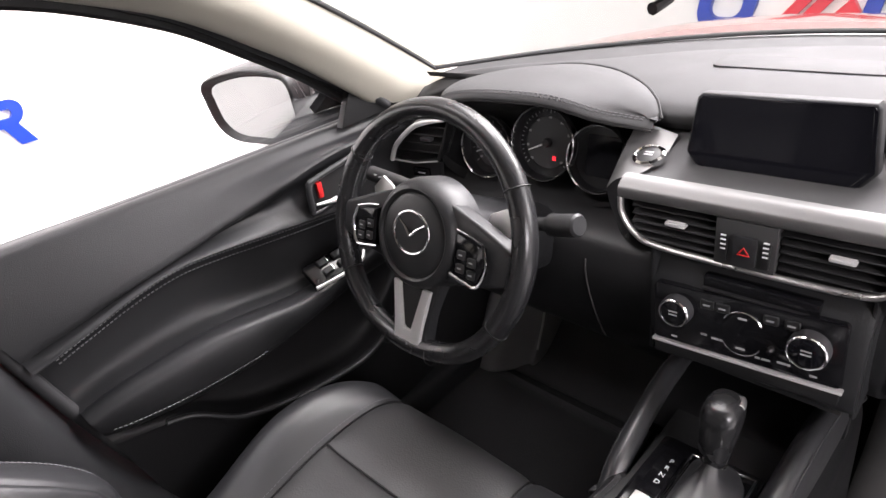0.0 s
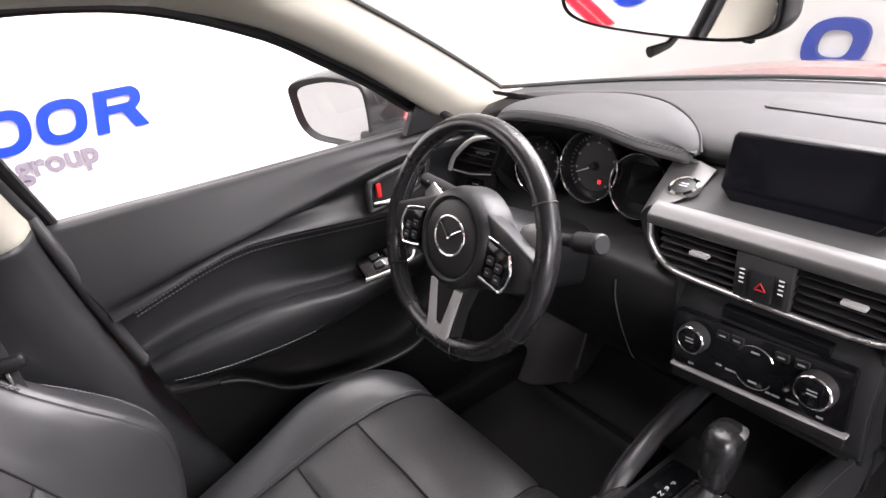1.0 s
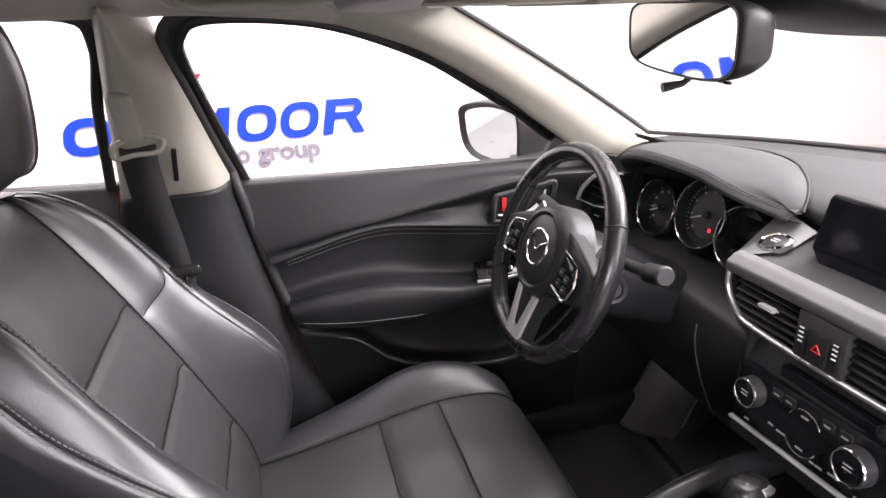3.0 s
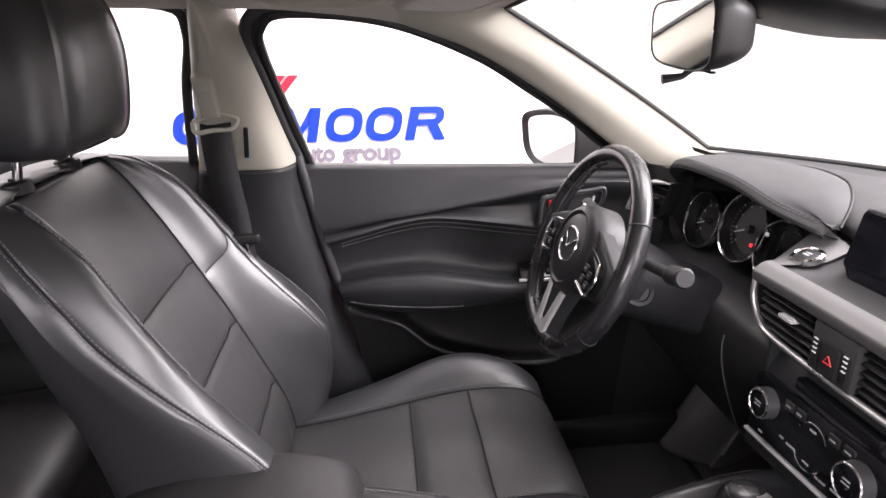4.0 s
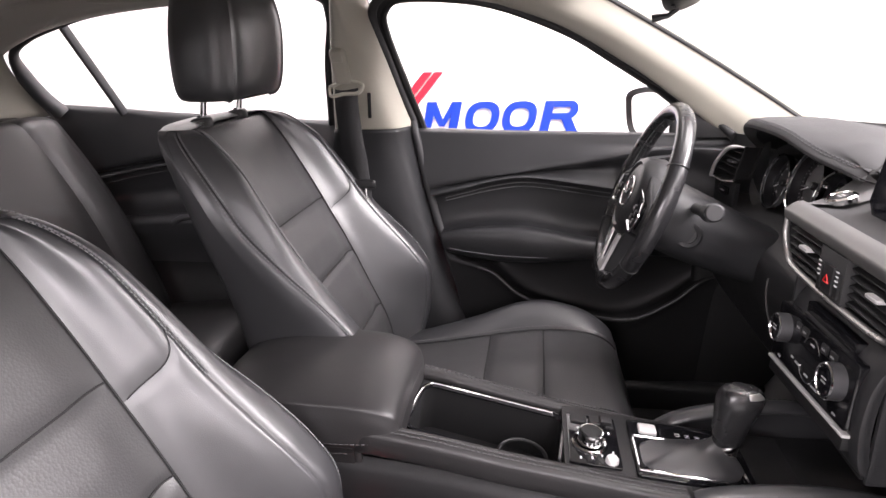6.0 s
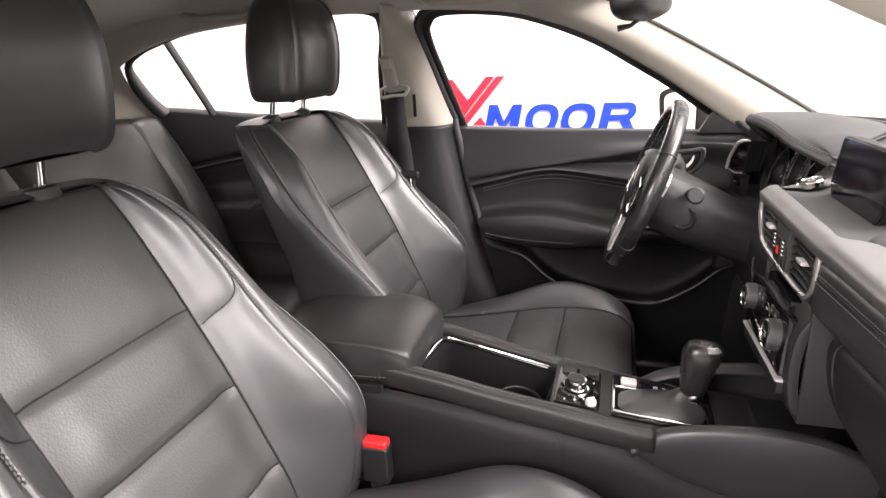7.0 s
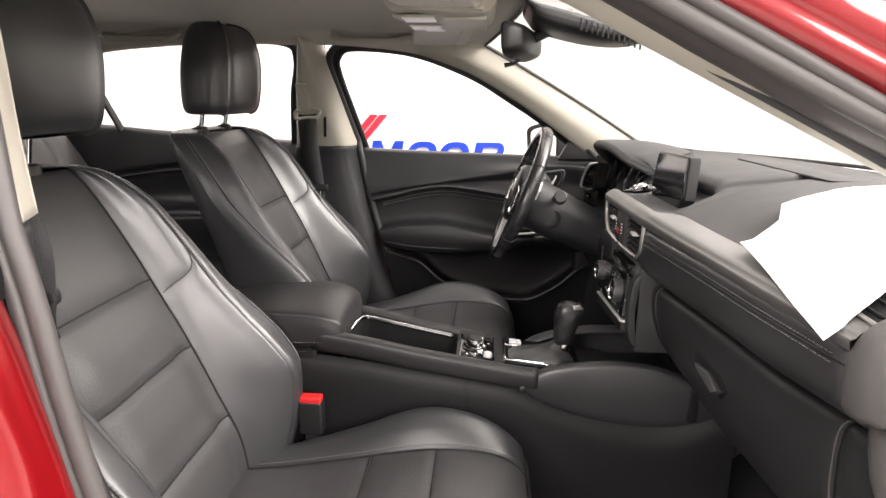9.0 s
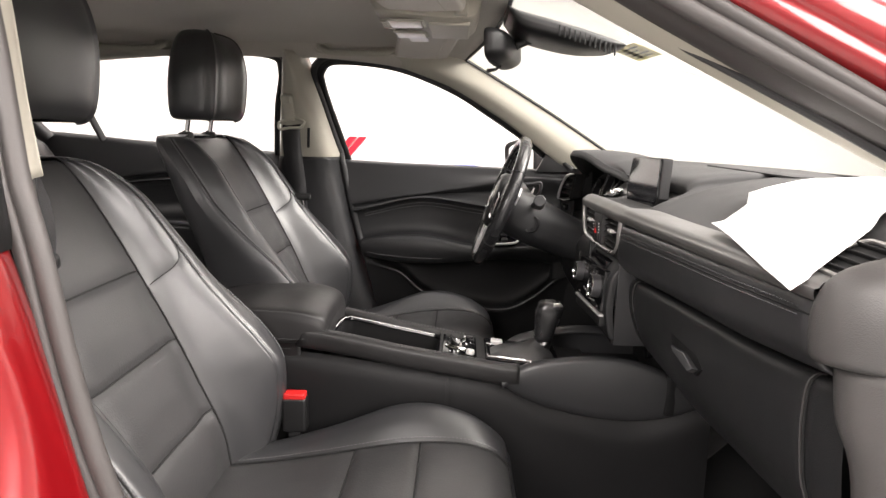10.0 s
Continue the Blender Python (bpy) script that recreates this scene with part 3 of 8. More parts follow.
        mid2 = win * 0.80 + scr * 0.20 + np.array([-0.016, -0.008, 0.0])
        lip = win + np.array([0.016, 0.0, 0.012])
        edge = scr + np.array([0.012, 0.02, 0.004])
        cols = [lip, win, mid2, mid, scr, edge]
        if s > 0:
            ys = np.array([-0.16, -0.08, 0.0, 0.08, 0.16, 0.24, 0.32, 0.40, 0.46])
            drop = 0.05 * np.maximum(0.0, -ys) + 0.9 * np.maximum(0.0, -ys) ** 2
            sill = np.stack([0.604 + 0.14 * ys, ys, 1.200 - 0.513 * ys - drop], 1)
            brim = np.stack([0.569 + 0.14 * ys, ys, 1.192 - 0.518 * ys - drop], 1)
            cols = [sill + np.array([0.016, 0.0, 0.012]), sill, sill * 0.5 + brim * 0.5 + np.array([-0.001, 0.0, -0.002]), brim, brim + np.array([-0.004, 0.008, 0.012]), edge]
        else:
            tip = np.array([(0.52, -0.42, 1.262), (0.52, -0.42, 1.260), (0.51, -0.32, 1.263), (0.505, -0.24, 1.266), (0.505, -0.16, 1.268), (0.51, -0.14, 1.27)])
            cols = [np.concatenate([[t], c, [1.9 * c[-1] - 0.9 * c[-2]]]) for t, c in zip(tip, cols)]
        P = Surf(np.swapaxes(np.array(cols), 0, 1)).grid(np.linspace(0, 1, 36), np.linspace(0, 1, 18))
        structure(part("trim_pillar_" + side, grid_bm(S3(P)), TRIM, solid=0.004), "beige plastic windscreen pillar trim")
        # roof rail between the door openings and the headliner
        first = [(-0.16, 1.190), (-0.28, 1.222), (-0.45, 1.238), (-0.52, 1.240)] if s < 0 else [(-0.10, 1.232), (-0.28, 1.256), (-0.45, 1.256), (-0.52, 1.250)]
        rail_low = [(wall_x(z) - 0.01, y, z) for y, z in first + [ (-0.62, 1.240), (-0.85, 1.240), (-1.01, 1.232), (-1.18, 1.216), (-1.30, 1.194), (-1.38, 1.172), (-1.46, 1.142), (-1.53, 1.10)]]
        lowc = crom(rail_low, 30)
        t = (lowc[:, 1] - (-0.077)) / (-1.75 + 0.077)
        upc = np.array([np.interp(lowc[:, 1][::-1], [p[1] for p in ROOF_EDGE][::-1], [p[k] for p in ROOF_EDGE][::-1])[::-1] for k in range(3)]).T
        P = np.array([lowc + np.array([0.02, 0, 0.004]), lowc, lowc * 0.5 + upc * 0.5 + np.array([-0.008, 0, -0.004]), upc + np.array([-0.01, 0, 0.006]), upc + np.array([-0.03, 0, 0.013])])
        P = Surf(np.swapaxes(P, 0, 1)).grid(np.linspace(0, 1, 40), np.linspace(0, 1, 14))
        structure(part("trim_rail_" + side, grid_bm(S3(P)), LINER, solid=0.004), "beige cloth covered roof rail")

        # centre pillar: beige above, black below
        def pillar(zs, yf, yr, depth, mat, name, label):
            rows = []
            for z, a, b in zip(zs, yf, yr):
                x = wall_x(z)
                rows.append([(x + 0.03, a + 0.012, z), (x - 0.005, a + 0.004, z), (x - depth, a - 0.022, z), (x - depth - 0.008, (a + b) / 2, z), (x - depth, b + 0.02, z), (x - 0.005, b, z), (x + 0.03, b - 0.006, z)])
            P = Surf(rows).grid(np.linspace(0, 1, 24), np.linspace(0, 1, 24))
            structure(part(name, grid_bm(S3(P)), mat, solid=0.004), label)

        if s > 0:   # the open side bares the pillar's narrow front face
            def flank(zs, lead, mat, name, label):
                rows = []
                for z, a in zip(zs, lead):
                    x = 0.691 - 0.30 * max(0.0, z - 1.0) + 0.006 * max(0.0, min(1.0, (1.0 - z) / 0.3))
                    rows.append([(x + 0.020, a - 0.010, z), (x + 0.004, a + 0.001, z), (x, a, z), (x - 0.018, a - 0.007, z), (x - 0.034, a - 0.015, z), (x - 0.038, a - 0.020, z), (x - 0.034, a - 0.060, z), (x - 0.020, a - 0.120, z), (x + 0.010, a - 0.135, z)])
                P = Surf(rows).grid(np.linspace(0, 1, 28), np.linspace(0, 1, 40))
                structure(part(name, grid_bm(P), mat, solid=0.003), label)

            flank([0.990, 1.06, 1.13, 1.20, 1.262], [-0.477, -0.497, -0.516, -0.536, -0.554], TRIM, "trim_post_right", "beige plastic centre pillar trim with belt slot")
            rows = []
            for z, xe, ye, xg, yg in ((0.28, 0.715, -0.26, 0.735, -0.25), (0.42, 0.715, -0.318, 0.735, -0.305), (0.60, 0.713, -0.380, 0.735, -0.37), (0.75, 0.705, -0.426, 0.730, -0.416), (0.80, 0.698, -0.446, 0.725, -0.432),
                                      (0.85, 0.685, -0.466, 0.718, -0.446), (0.90, 0.670, -0.484, 0.712, -0.460), (0.93, 0.662, -0.490, 0.706, -0.467), (0.987, 0.657, -0.495, 0.696, -0.478)):
                rows.append([(xg + 0.016, yg - 0.012, z), (xg, yg, z), (xe * 0.5 + xg * 0.5, ye * 0.5 + yg * 0.5 + 0.001, z), (xe + 0.003, ye + 0.001, z), (xe, ye - 0.004, z), (xe + 0.006, ye - 0.05, z), (xe + 0.016, ye - 0.12, z), (xe + 0.05, ye - 0.13, z)])
            P = Surf(rows).grid(np.linspace(0, 1, 36), np.linspace(0, 1, 36))
            structure(part("trim_post_lower_right", grid_bm(P), SOFT, solid=0.003), "black plastic lower centre pillar trim")
        else:
            pillar([0.945, 1.02, 1.10, 1.18, 1.25], [-0.470, -0.490, -0.510, -0.532, -0.552], [-0.655, -0.642, -0.630, -0.615, -0.602], 0.066, TRIM, "trim_post_left", "beige plastic centre pillar trim with belt slot")
            pillar([0.28, 0.42, 0.60, 0.78, 0.90, 0.952], [-0.30, -0.33, -0.395, -0.438, -0.462, -0.470], [-0.72, -0.715, -0.70, -0.68, -0.665, -0.655], 0.066, SOFT, "trim_post_lower_left", "black plastic lower centre pillar trim")
        # seals of the door openings
        ring = [(-0.26, 0.36), (-0.335, 0.50), (-0.388, 0.66), (-0.425, 0.80), (-0.452, 0.93), (-0.478, 1.02), (-0.503, 1.12), (-0.520, 1.19), (-0.500, 1.230), (-0.44, 1.246), (-0.28, 1.232),
                (-0.12, 1.176), (0.0, 1.108), (0.10, 1.046), (0.25, 0.95), (0.34, 0.84)]
        P = np.array([(wall_x(z) + (0.012 if z > 0.96 else -0.014), y - 0.004, z) for y, z in crom(ring, 60)])
        if s < 0:
            structure(part("trim_seal_left", tube_bm(S3(P), 0.010, 12, flat=0.9), RUBBER), "black rubber door opening seal")
        else:   # wide flange, seal tube and outer lip round the open door
            ring = [(-0.252, 0.36), (-0.326, 0.50), (-0.380, 0.66), (-0.408, 0.75), (-0.427, 0.82), (-0.453, 0.93), (-0.474, 1.00), (-0.502, 1.10), (-0.528, 1.19), (-0.522, 1.238), (-0.45, 1.264), (-0.28, 1.268), (-0.10, 1.256), (0.0, 1.2135),
                    (0.10, 1.159), (0.20, 1.105), (0.30, 1.050), (0.40, 0.985), (0.445, 0.88), (0.45, 0.60), (0.42, 0.36)]
            P = np.array([(0.711 - 0.30 * max(0.0, z - 0.99) + (float(np.interp(z, [0.6, 0.75, 0.85, 0.95, 0.99], [0.034, 0.029, 0.019, 0.006, 0.0])) if y < 0.0 else 0.0), y, z) for y, z in crom(ring, 80)])
            structure(part("trim_seal_right", tube_bm(P, 0.0095, 12, flat=0.9), GREYSEAL), "taupe rubber seal round the open door")
            mid_ring = np.array([0.0, -0.03, 1.0])
            outward = P - mid_ring
            outward[:, 0] = 0.0
            outward /= np.linalg.norm(outward, axis=1)[:, None]
            lobe = P + 0.013 * outward + np.array([0.004, 0.0, 0.0])
            structure(part("trim_seal_lobe", tube_bm(lobe, 0.007, 10), GREYSEAL), "second lip of the taupe door seal")
            k = [n for n in range(80) if P[n][2] > 0.95 and P[n][1] > -0.44]
            far = P[k]
            near = np.stack([0.604 + 0.14 * far[:, 1], far[:, 1], far[:, 2] - 0.014], 1)
            near[:, 0] = np.where(far[:, 1] < -0.1, np.maximum(near[:, 0], 0.585), near[:, 0])
            band = [near + np.array([-0.012, 0.0, 0.014]), near + np.array([0.0, 0.0, 0.002]), near * 0.5 + far * 0.5 + np.array([0.0, 0.0, -0.004]), far + np.array([-0.006, 0.0, 0.0]), far + np.array([0.004, 0.0, 0.012])]
            structure(part("trim_flange", grid_bm(Surf(np.swapaxes(np.array(band), 0, 1)).grid(np.linspace(0, 1, 40), np.linspace(0, 1, 14))), GREYSEAL, solid=0.003), "taupe rubber covered door flange")
        ring = [(-0.70, 0.80), (-0.672, 0.95), (-0.645, 1.10), (-0.618, 1.20), (-0.650, 1.243), (-0.85, 1.246), (-1.01, 1.238), (-1.18, 1.222), (-1.30, 1.196), (-1.38, 1.172), (-1.440, 1.138), (-1.448, 1.09), (-1.43, 1.03), (-1.40, 0.985)]
        P = np.array([(wall_x(z) + 0.010, y, z) for y, z in crom(ring, 60)])
        structure(part("trim_seal_rear_" + side, tube_bm(S3(P), np.interp(np.arange(60), [0, 44, 50, 59], [0.010, 0.010, 0.020, 0.022]), 10, flat=0.9), RUBBER), "black rubber rear door seal")
        rows = [[(wall_x(z) - 0.004, y, z), (0.57, y - 0.16, z - 0.02), (0.50, -1.80, z - 0.05)] for y, z in ((-1.42, 1.175), (-1.455, 1.14), (-1.462, 1.09), (-1.45, 1.04), (-1.43, 0.985))]
        structure(part("trim_quarter_" + side, grid_bm(S3(Surf(rows).grid(np.linspace(0, 1, 14), np.linspace(0, 1, 14)))), TRIM, solid=0.004), "beige plastic rear quarter trim")
        # outer skin: pillar, sill and rear quarter in body colour
        edge = [(-0.62, 1.262), (-0.45, 1.262), (-0.28, 1.250), (-0.12, 1.196), (0.0, 1.128), (0.10, 1.066), (0.26, 0.965), (0.36, 0.90)]
        out = crom([(wall_x(z) + 0.048, y, z) for y, z in edge], 24)
        if s > 0:
            out = crom([(0.624, -0.62, 1.278), (0.622, -0.45, 1.284), (0.622, -0.28, 1.284), (0.628, -0.10, 1.272), (0.641, 0.0, 1.226), (0.655, 0.10, 1.1725), (0.669, 0.20, 1.1195), (0.683, 0.30, 1.066), (0.70, 0.42, 0.995)], 24)
        scr = crom([(0.56, -0.62, 1.30), (0.565, -0.35, 1.285), (0.565, -0.087, 1.252), (0.60, 0.06, 1.192), (0.64, 0.19, 1.124), (0.68, 0.32, 1.054), (0.725, 0.45, 0.982), (0.76, 0.54, 0.935)], 24)
        if s < 0:
            scr = scr + np.array([0.030, -0.03, -0.018])
            P = np.array([out + np.array([-0.035, 0, -0.008]), out + np.array([0.0, 0, -0.004]), out * 0.55 + scr * 0.45 + np.array([0.02, 0, 0.004]), scr])
        else:   # gutter, shoulder and rounded flank over the open door
            P = np.array([out + np.array([d, a, b]) for d, a, b in [(-0.02, 0, 0.004), (0, 0, 0), (0.010, 0.004, 0.003), (0.019, 0.008, 0.010), (0.020, 0.014, 0.022), (0.023, 0.017, 0.027), (0.024, 0.026, 0.045), (0.016, 0.036, 0.064), (0.0, 0.040, 0.075), (-0.022, 0.038, 0.072)]] + [scr + np.array([0.0, 0.01, 0.02])])
        P = Surf(np.swapaxes(P, 0, 1)).grid(np.linspace(0, 1, 36), np.linspace(0, 1, 12 if s < 0 else 40))
        part("pillar_skin", grid_bm(S3(P)), RED, body, solid=0.003)
        zs = [0.25, 0.45, 0.65, 0.80, 0.90, 0.935]
        yf = [-0.275, -0.345, -0.398, -0.432, -0.456, -0.466]
        if s > 0:
            yf = [a - 0.005 for a in yf]
        rows = [[(0.735, a + 0.002, z), (0.765, a + 0.008, z), (0.800 + 0.04 * (z < 0.8), a - 0.02, z), (0.845 - 0.02 * (z > 0.85), a - 0.20, z), (0.86 - 0.04 * (z > 0.85), -0.95, z), (0.84 - 0.04 * (z > 0.85), -1.7, z)] for z, a in zip(zs, yf)]
        P = Surf(rows).grid(np.linspace(0, 1, 24), np.linspace(0, 1, 40))
        part("rear_door_skin", grid_bm(S3(P)), RED, body, solid=0.003)
        rows = [[(0.735 - 0.46 * (z - 0.935), a + 0.002, z), (0.775 - 0.46 * (z - 0.935), a + 0.004, z), (0.785 - 0.46 * (z - 0.935), a - 0.045, z), (0.782 - 0.46 * (z - 0.935), a - 0.088, z)] for z, a in zip([0.935, 1.03, 1.12, 1.20, 1.255], [-0.468, -0.494, -0.519, -0.539, -0.552])]
        part("pillar_cover", grid_bm(S3(Surf(rows).grid(np.linspace(0, 1, 12), np.linspace(0, 1, 12)))), HARD, body, "black pillar cover", solid=0.003)
        if s < 0:
            rows = [[(0.79, -0.47, z), (0.84 + b, -0.2, z), (0.86 + b, 0.2, z), (0.83 + b, 0.7, z)] for z, b in ((0.25, 0), (0.55, 0.02), (0.80, 0.0), (0.890, -0.05))]
            part("front_door_skin", grid_bm(S3(Surf(rows).grid(np.linspace(0, 1, 14), np.linspace(0, 1, 14)))), RED, body, solid=0.003)
        # side glass
        wt = crom(WIN_TOP, 30)
        P = np.array([[(wall_x(z) + 0.030, y, z), (wall_x(0.92) + 0.030, np.interp(y, [-0.505, 0.235], [-0.44, 0.235]), 0.92)] for y, z in wt])
        if s < 0:
            pane = structure(part("window_2", grid_bm(S3(P)), GLASS), "clear front door window glass")
            pane.visible_shadow = False
        wt = crom(REAR_TOP, 30)
        P = np.array([[(wall_x(z) + 0.030, y, z), (wall_x(0.95) + 0.030, y, min(0.955 + max(0, -y - 0.7) * 0.06, z - 0.005))] for y, z in wt])
        pane = structure(part("window_3", grid_bm(S3(P)), GLASS), "clear rear door window glass")
        pane.visible_shadow = False
        part("divider_bar", tube_bm(S3([(0.695, -1.228, 0.985), (0.65, -1.252, 1.09), (0.598, -1.283, 1.215)]), 0.012, 8, flat=0.7), RUBBER, pane, "black divider bar")
    # floor and bulkhead
    structure(part("floor_carpet", box_bm(-0.78, 0.78, -1.4, 0.75, 0.16, 0.215, 0.01), CARPET), "black carpet of the footwells")
    structure(part("wall_bulkhead", box_bm(-0.74, 0.74, 0.72, 0.76, 0.2, 0.87, 0.01), CARPET), "black carpeted bulkhead")
    for side, x0, x1 in (("left", -0.70, -0.13), ("right", 0.13, 0.72)):
        rows = [[(x, y, z) for x in np.linspace(x0, x1, 5)] for y, z in ((0.42, 0.222), (0.50, 0.240), (0.58, 0.310), (0.66, 0.410), (0.715, 0.52))]
        structure(part("floor_toe_board_" + side, grid_bm(Surf(rows).grid(np.linspace(0, 1, 14), np.linspace(0, 1, 14))), FELT, solid=0.006), "grey felt carpet on the sloping toe board")
        rows = [[(x, y, 0.226 + 0.004 * math.sin(9 * x + 4 * y)) for x in np.linspace(x0 + 0.03, x1 - 0.03, 7)] for y in (-0.10, 0.10, 0.25, 0.40)]
        structure(part("floor_mat_" + side, grid_bm(Surf(rows).grid(np.linspace(0, 1, 14), np.linspace(0, 1, 20))), MAT, solid=0.006), "dark grey carpet floor mat")
    rest = thing("footrest", (-0.61, 0.44, 0.22), "grey plastic footrest beside the pedals", "footrest")
    rows = [[(-0.665, y0, z0), (-0.60, y0 + 0.004, z0 + 0.006), (-0.548, y1, z1), (-0.528, y1 + 0.010, z1), (-0.520, y1 + 0.10, z1)] for y0, z0, y1, z1 in ((0.372, 0.225, 0.440, 0.225), (0.395, 0.262, 0.466, 0.268), (0.435, 0.330, 0.494, 0.330), (0.470, 0.390, 0.516, 0.392), (0.53, 0.42, 0.55, 0.415))]
    part("face", grid_bm(Surf(rows).grid(np.linspace(0, 1, 20), np.linspace(0, 1, 20))), FOOTGREY, rest, solid=0.004)
    # Bright tube drawn as the highlight along the footrest's edge.
    part("edge", tube_bm([(-0.531, 0.470, 0.268), (-0.531, 0.498, 0.330), (-0.531, 0.520, 0.392)], 0.0028, 8), SATIN, rest, "pale strip for the edge's highlight")
    structure(part("parcel_shelf", box_bm(-0.66, 0.66, -1.95, -1.48, 0.955, 0.985, 0.01), HARD), "black parcel shelf under the rear window")
    for s in (-1, 1):
        structure(part("trim_kick_" + ("left" if s < 0 else "right"), box_bm(s * 0.70 - 0.03, s * 0.70 + 0.03, 0.22 if s < 0 else 0.36, 0.66 if s < 0 else 0.76, 0.18, 0.86 if s < 0 else 0.93, 0.015, 3), HARD), "black plastic kick panel beside the footwell")
    part("door_sill", box_bm(0.62, 0.80, -0.5, 0.6, 0.18, 0.30, 0.02, 3), SOFT, body)
    part("door_sill", box_bm(-0.80, -0.64, -0.5, 0.6, 0.18, 0.30, 0.02, 3), SOFT, body)
    # outer panels that close the car, and its wheels
    for s in (-1, 1):
        rows = [[(s * (0.82 + b), 0.60, z), (s * (0.87 + b), 1.0, z), (s * (0.84 + b), 1.5, z), (s * (0.66 + b), 1.86, z * 0.92)] for z, b in ((0.25, 0.0), (0.45, 0.015), (0.60, 0.0), (0.68, -0.02))]
        part("front_wing", grid_bm(Surf(rows).grid(np.linspace(0, 1, 12), np.linspace(0, 1, 20))), RED, body, solid=0.003)
        rows = [[(s * (0.84 - c), -1.70, z), (s * (0.83 - c), -2.0, z), (s * (0.74 - c), -2.36, z), (s * 0.60, -2.46, z)] for z, c in ((0.25, 0.0), (0.55, 0.0), (0.80, 0.0), (0.94, 0.05))]
        part("rear_wing", grid_bm(Surf(rows).grid(np.linspace(0, 1, 12), np.linspace(0, 1, 20))), RED, body, solid=0.003)
        for y in (1.25, -1.55):
            M = Matrix(((0, 0, s, s * 0.80), (1, 0, 0, y), (0, 1, 0, 0.325), (0, 0, 0, 1)))
            wheel = part("wheel", lathe_bm([(0.0, 0.055), (0.05, 0.062), (0.19, 0.070), (0.215, 0.085), (0.225, 0.080)], 40, M), SATIN, body, "silver road wheel")
            part("tyre", lathe_bm([(0.222, 0.080), (0.26, 0.100), (0.310, 0.094), (0.325, 0.070), (0.325, -0.09), (0.30, -0.11), (0.20, -0.10)], 48, M), RUBBER, wheel, "black tyre")
    rows = [[(-0.66, 1.86, z), (-0.3, 1.97, z), (0, 2.0, z), (0.3, 1.97, z), (0.66, 1.86, z)] for z in (0.25, 0.45, 0.60, 0.70)]
    part("front_bumper", grid_bm(Surf(rows).grid(np.linspace(0, 1, 10), np.linspace(0, 1, 20))), RED, body, solid=0.003)
    rows = [[(-0.66, y, z - 0.03), (-0.3, y, z), (0.3, y, z), (0.66, y, z - 0.03)] for y, z in ((-1.92, 0.985), (-2.2, 0.985), (-2.42, 0.975), (-2.48, 0.93), (-2.50, 0.65), (-2.50, 0.28))]
    part("boot_lid", grid_bm(Surf(rows).grid(np.linspace(0, 1, 24), np.linspace(0, 1, 14))), RED, body, solid=0.003)
    rows = [[(-0.54, y, z - 0.02), (-0.2, y, z), (0.2, y, z), (0.54, y, z - 0.02)] for y, z in ((-1.74, 1.185), (-1.84, 1.10), (-1.94, 0.99))]
    pane = structure(part("window_4", grid_bm(Surf(rows).grid(np.linspace(0, 1, 10), np.linspace(0, 1, 14))), GLASS), "clear rear window glass")
    pane.visible_shadow = False
    structure(part("floor_pan", box_bm(-0.74, 0.74, -2.4, -1.2, 0.22, 0.26, 0.01), CARPET), "black carpet under the rear bench")


shell()


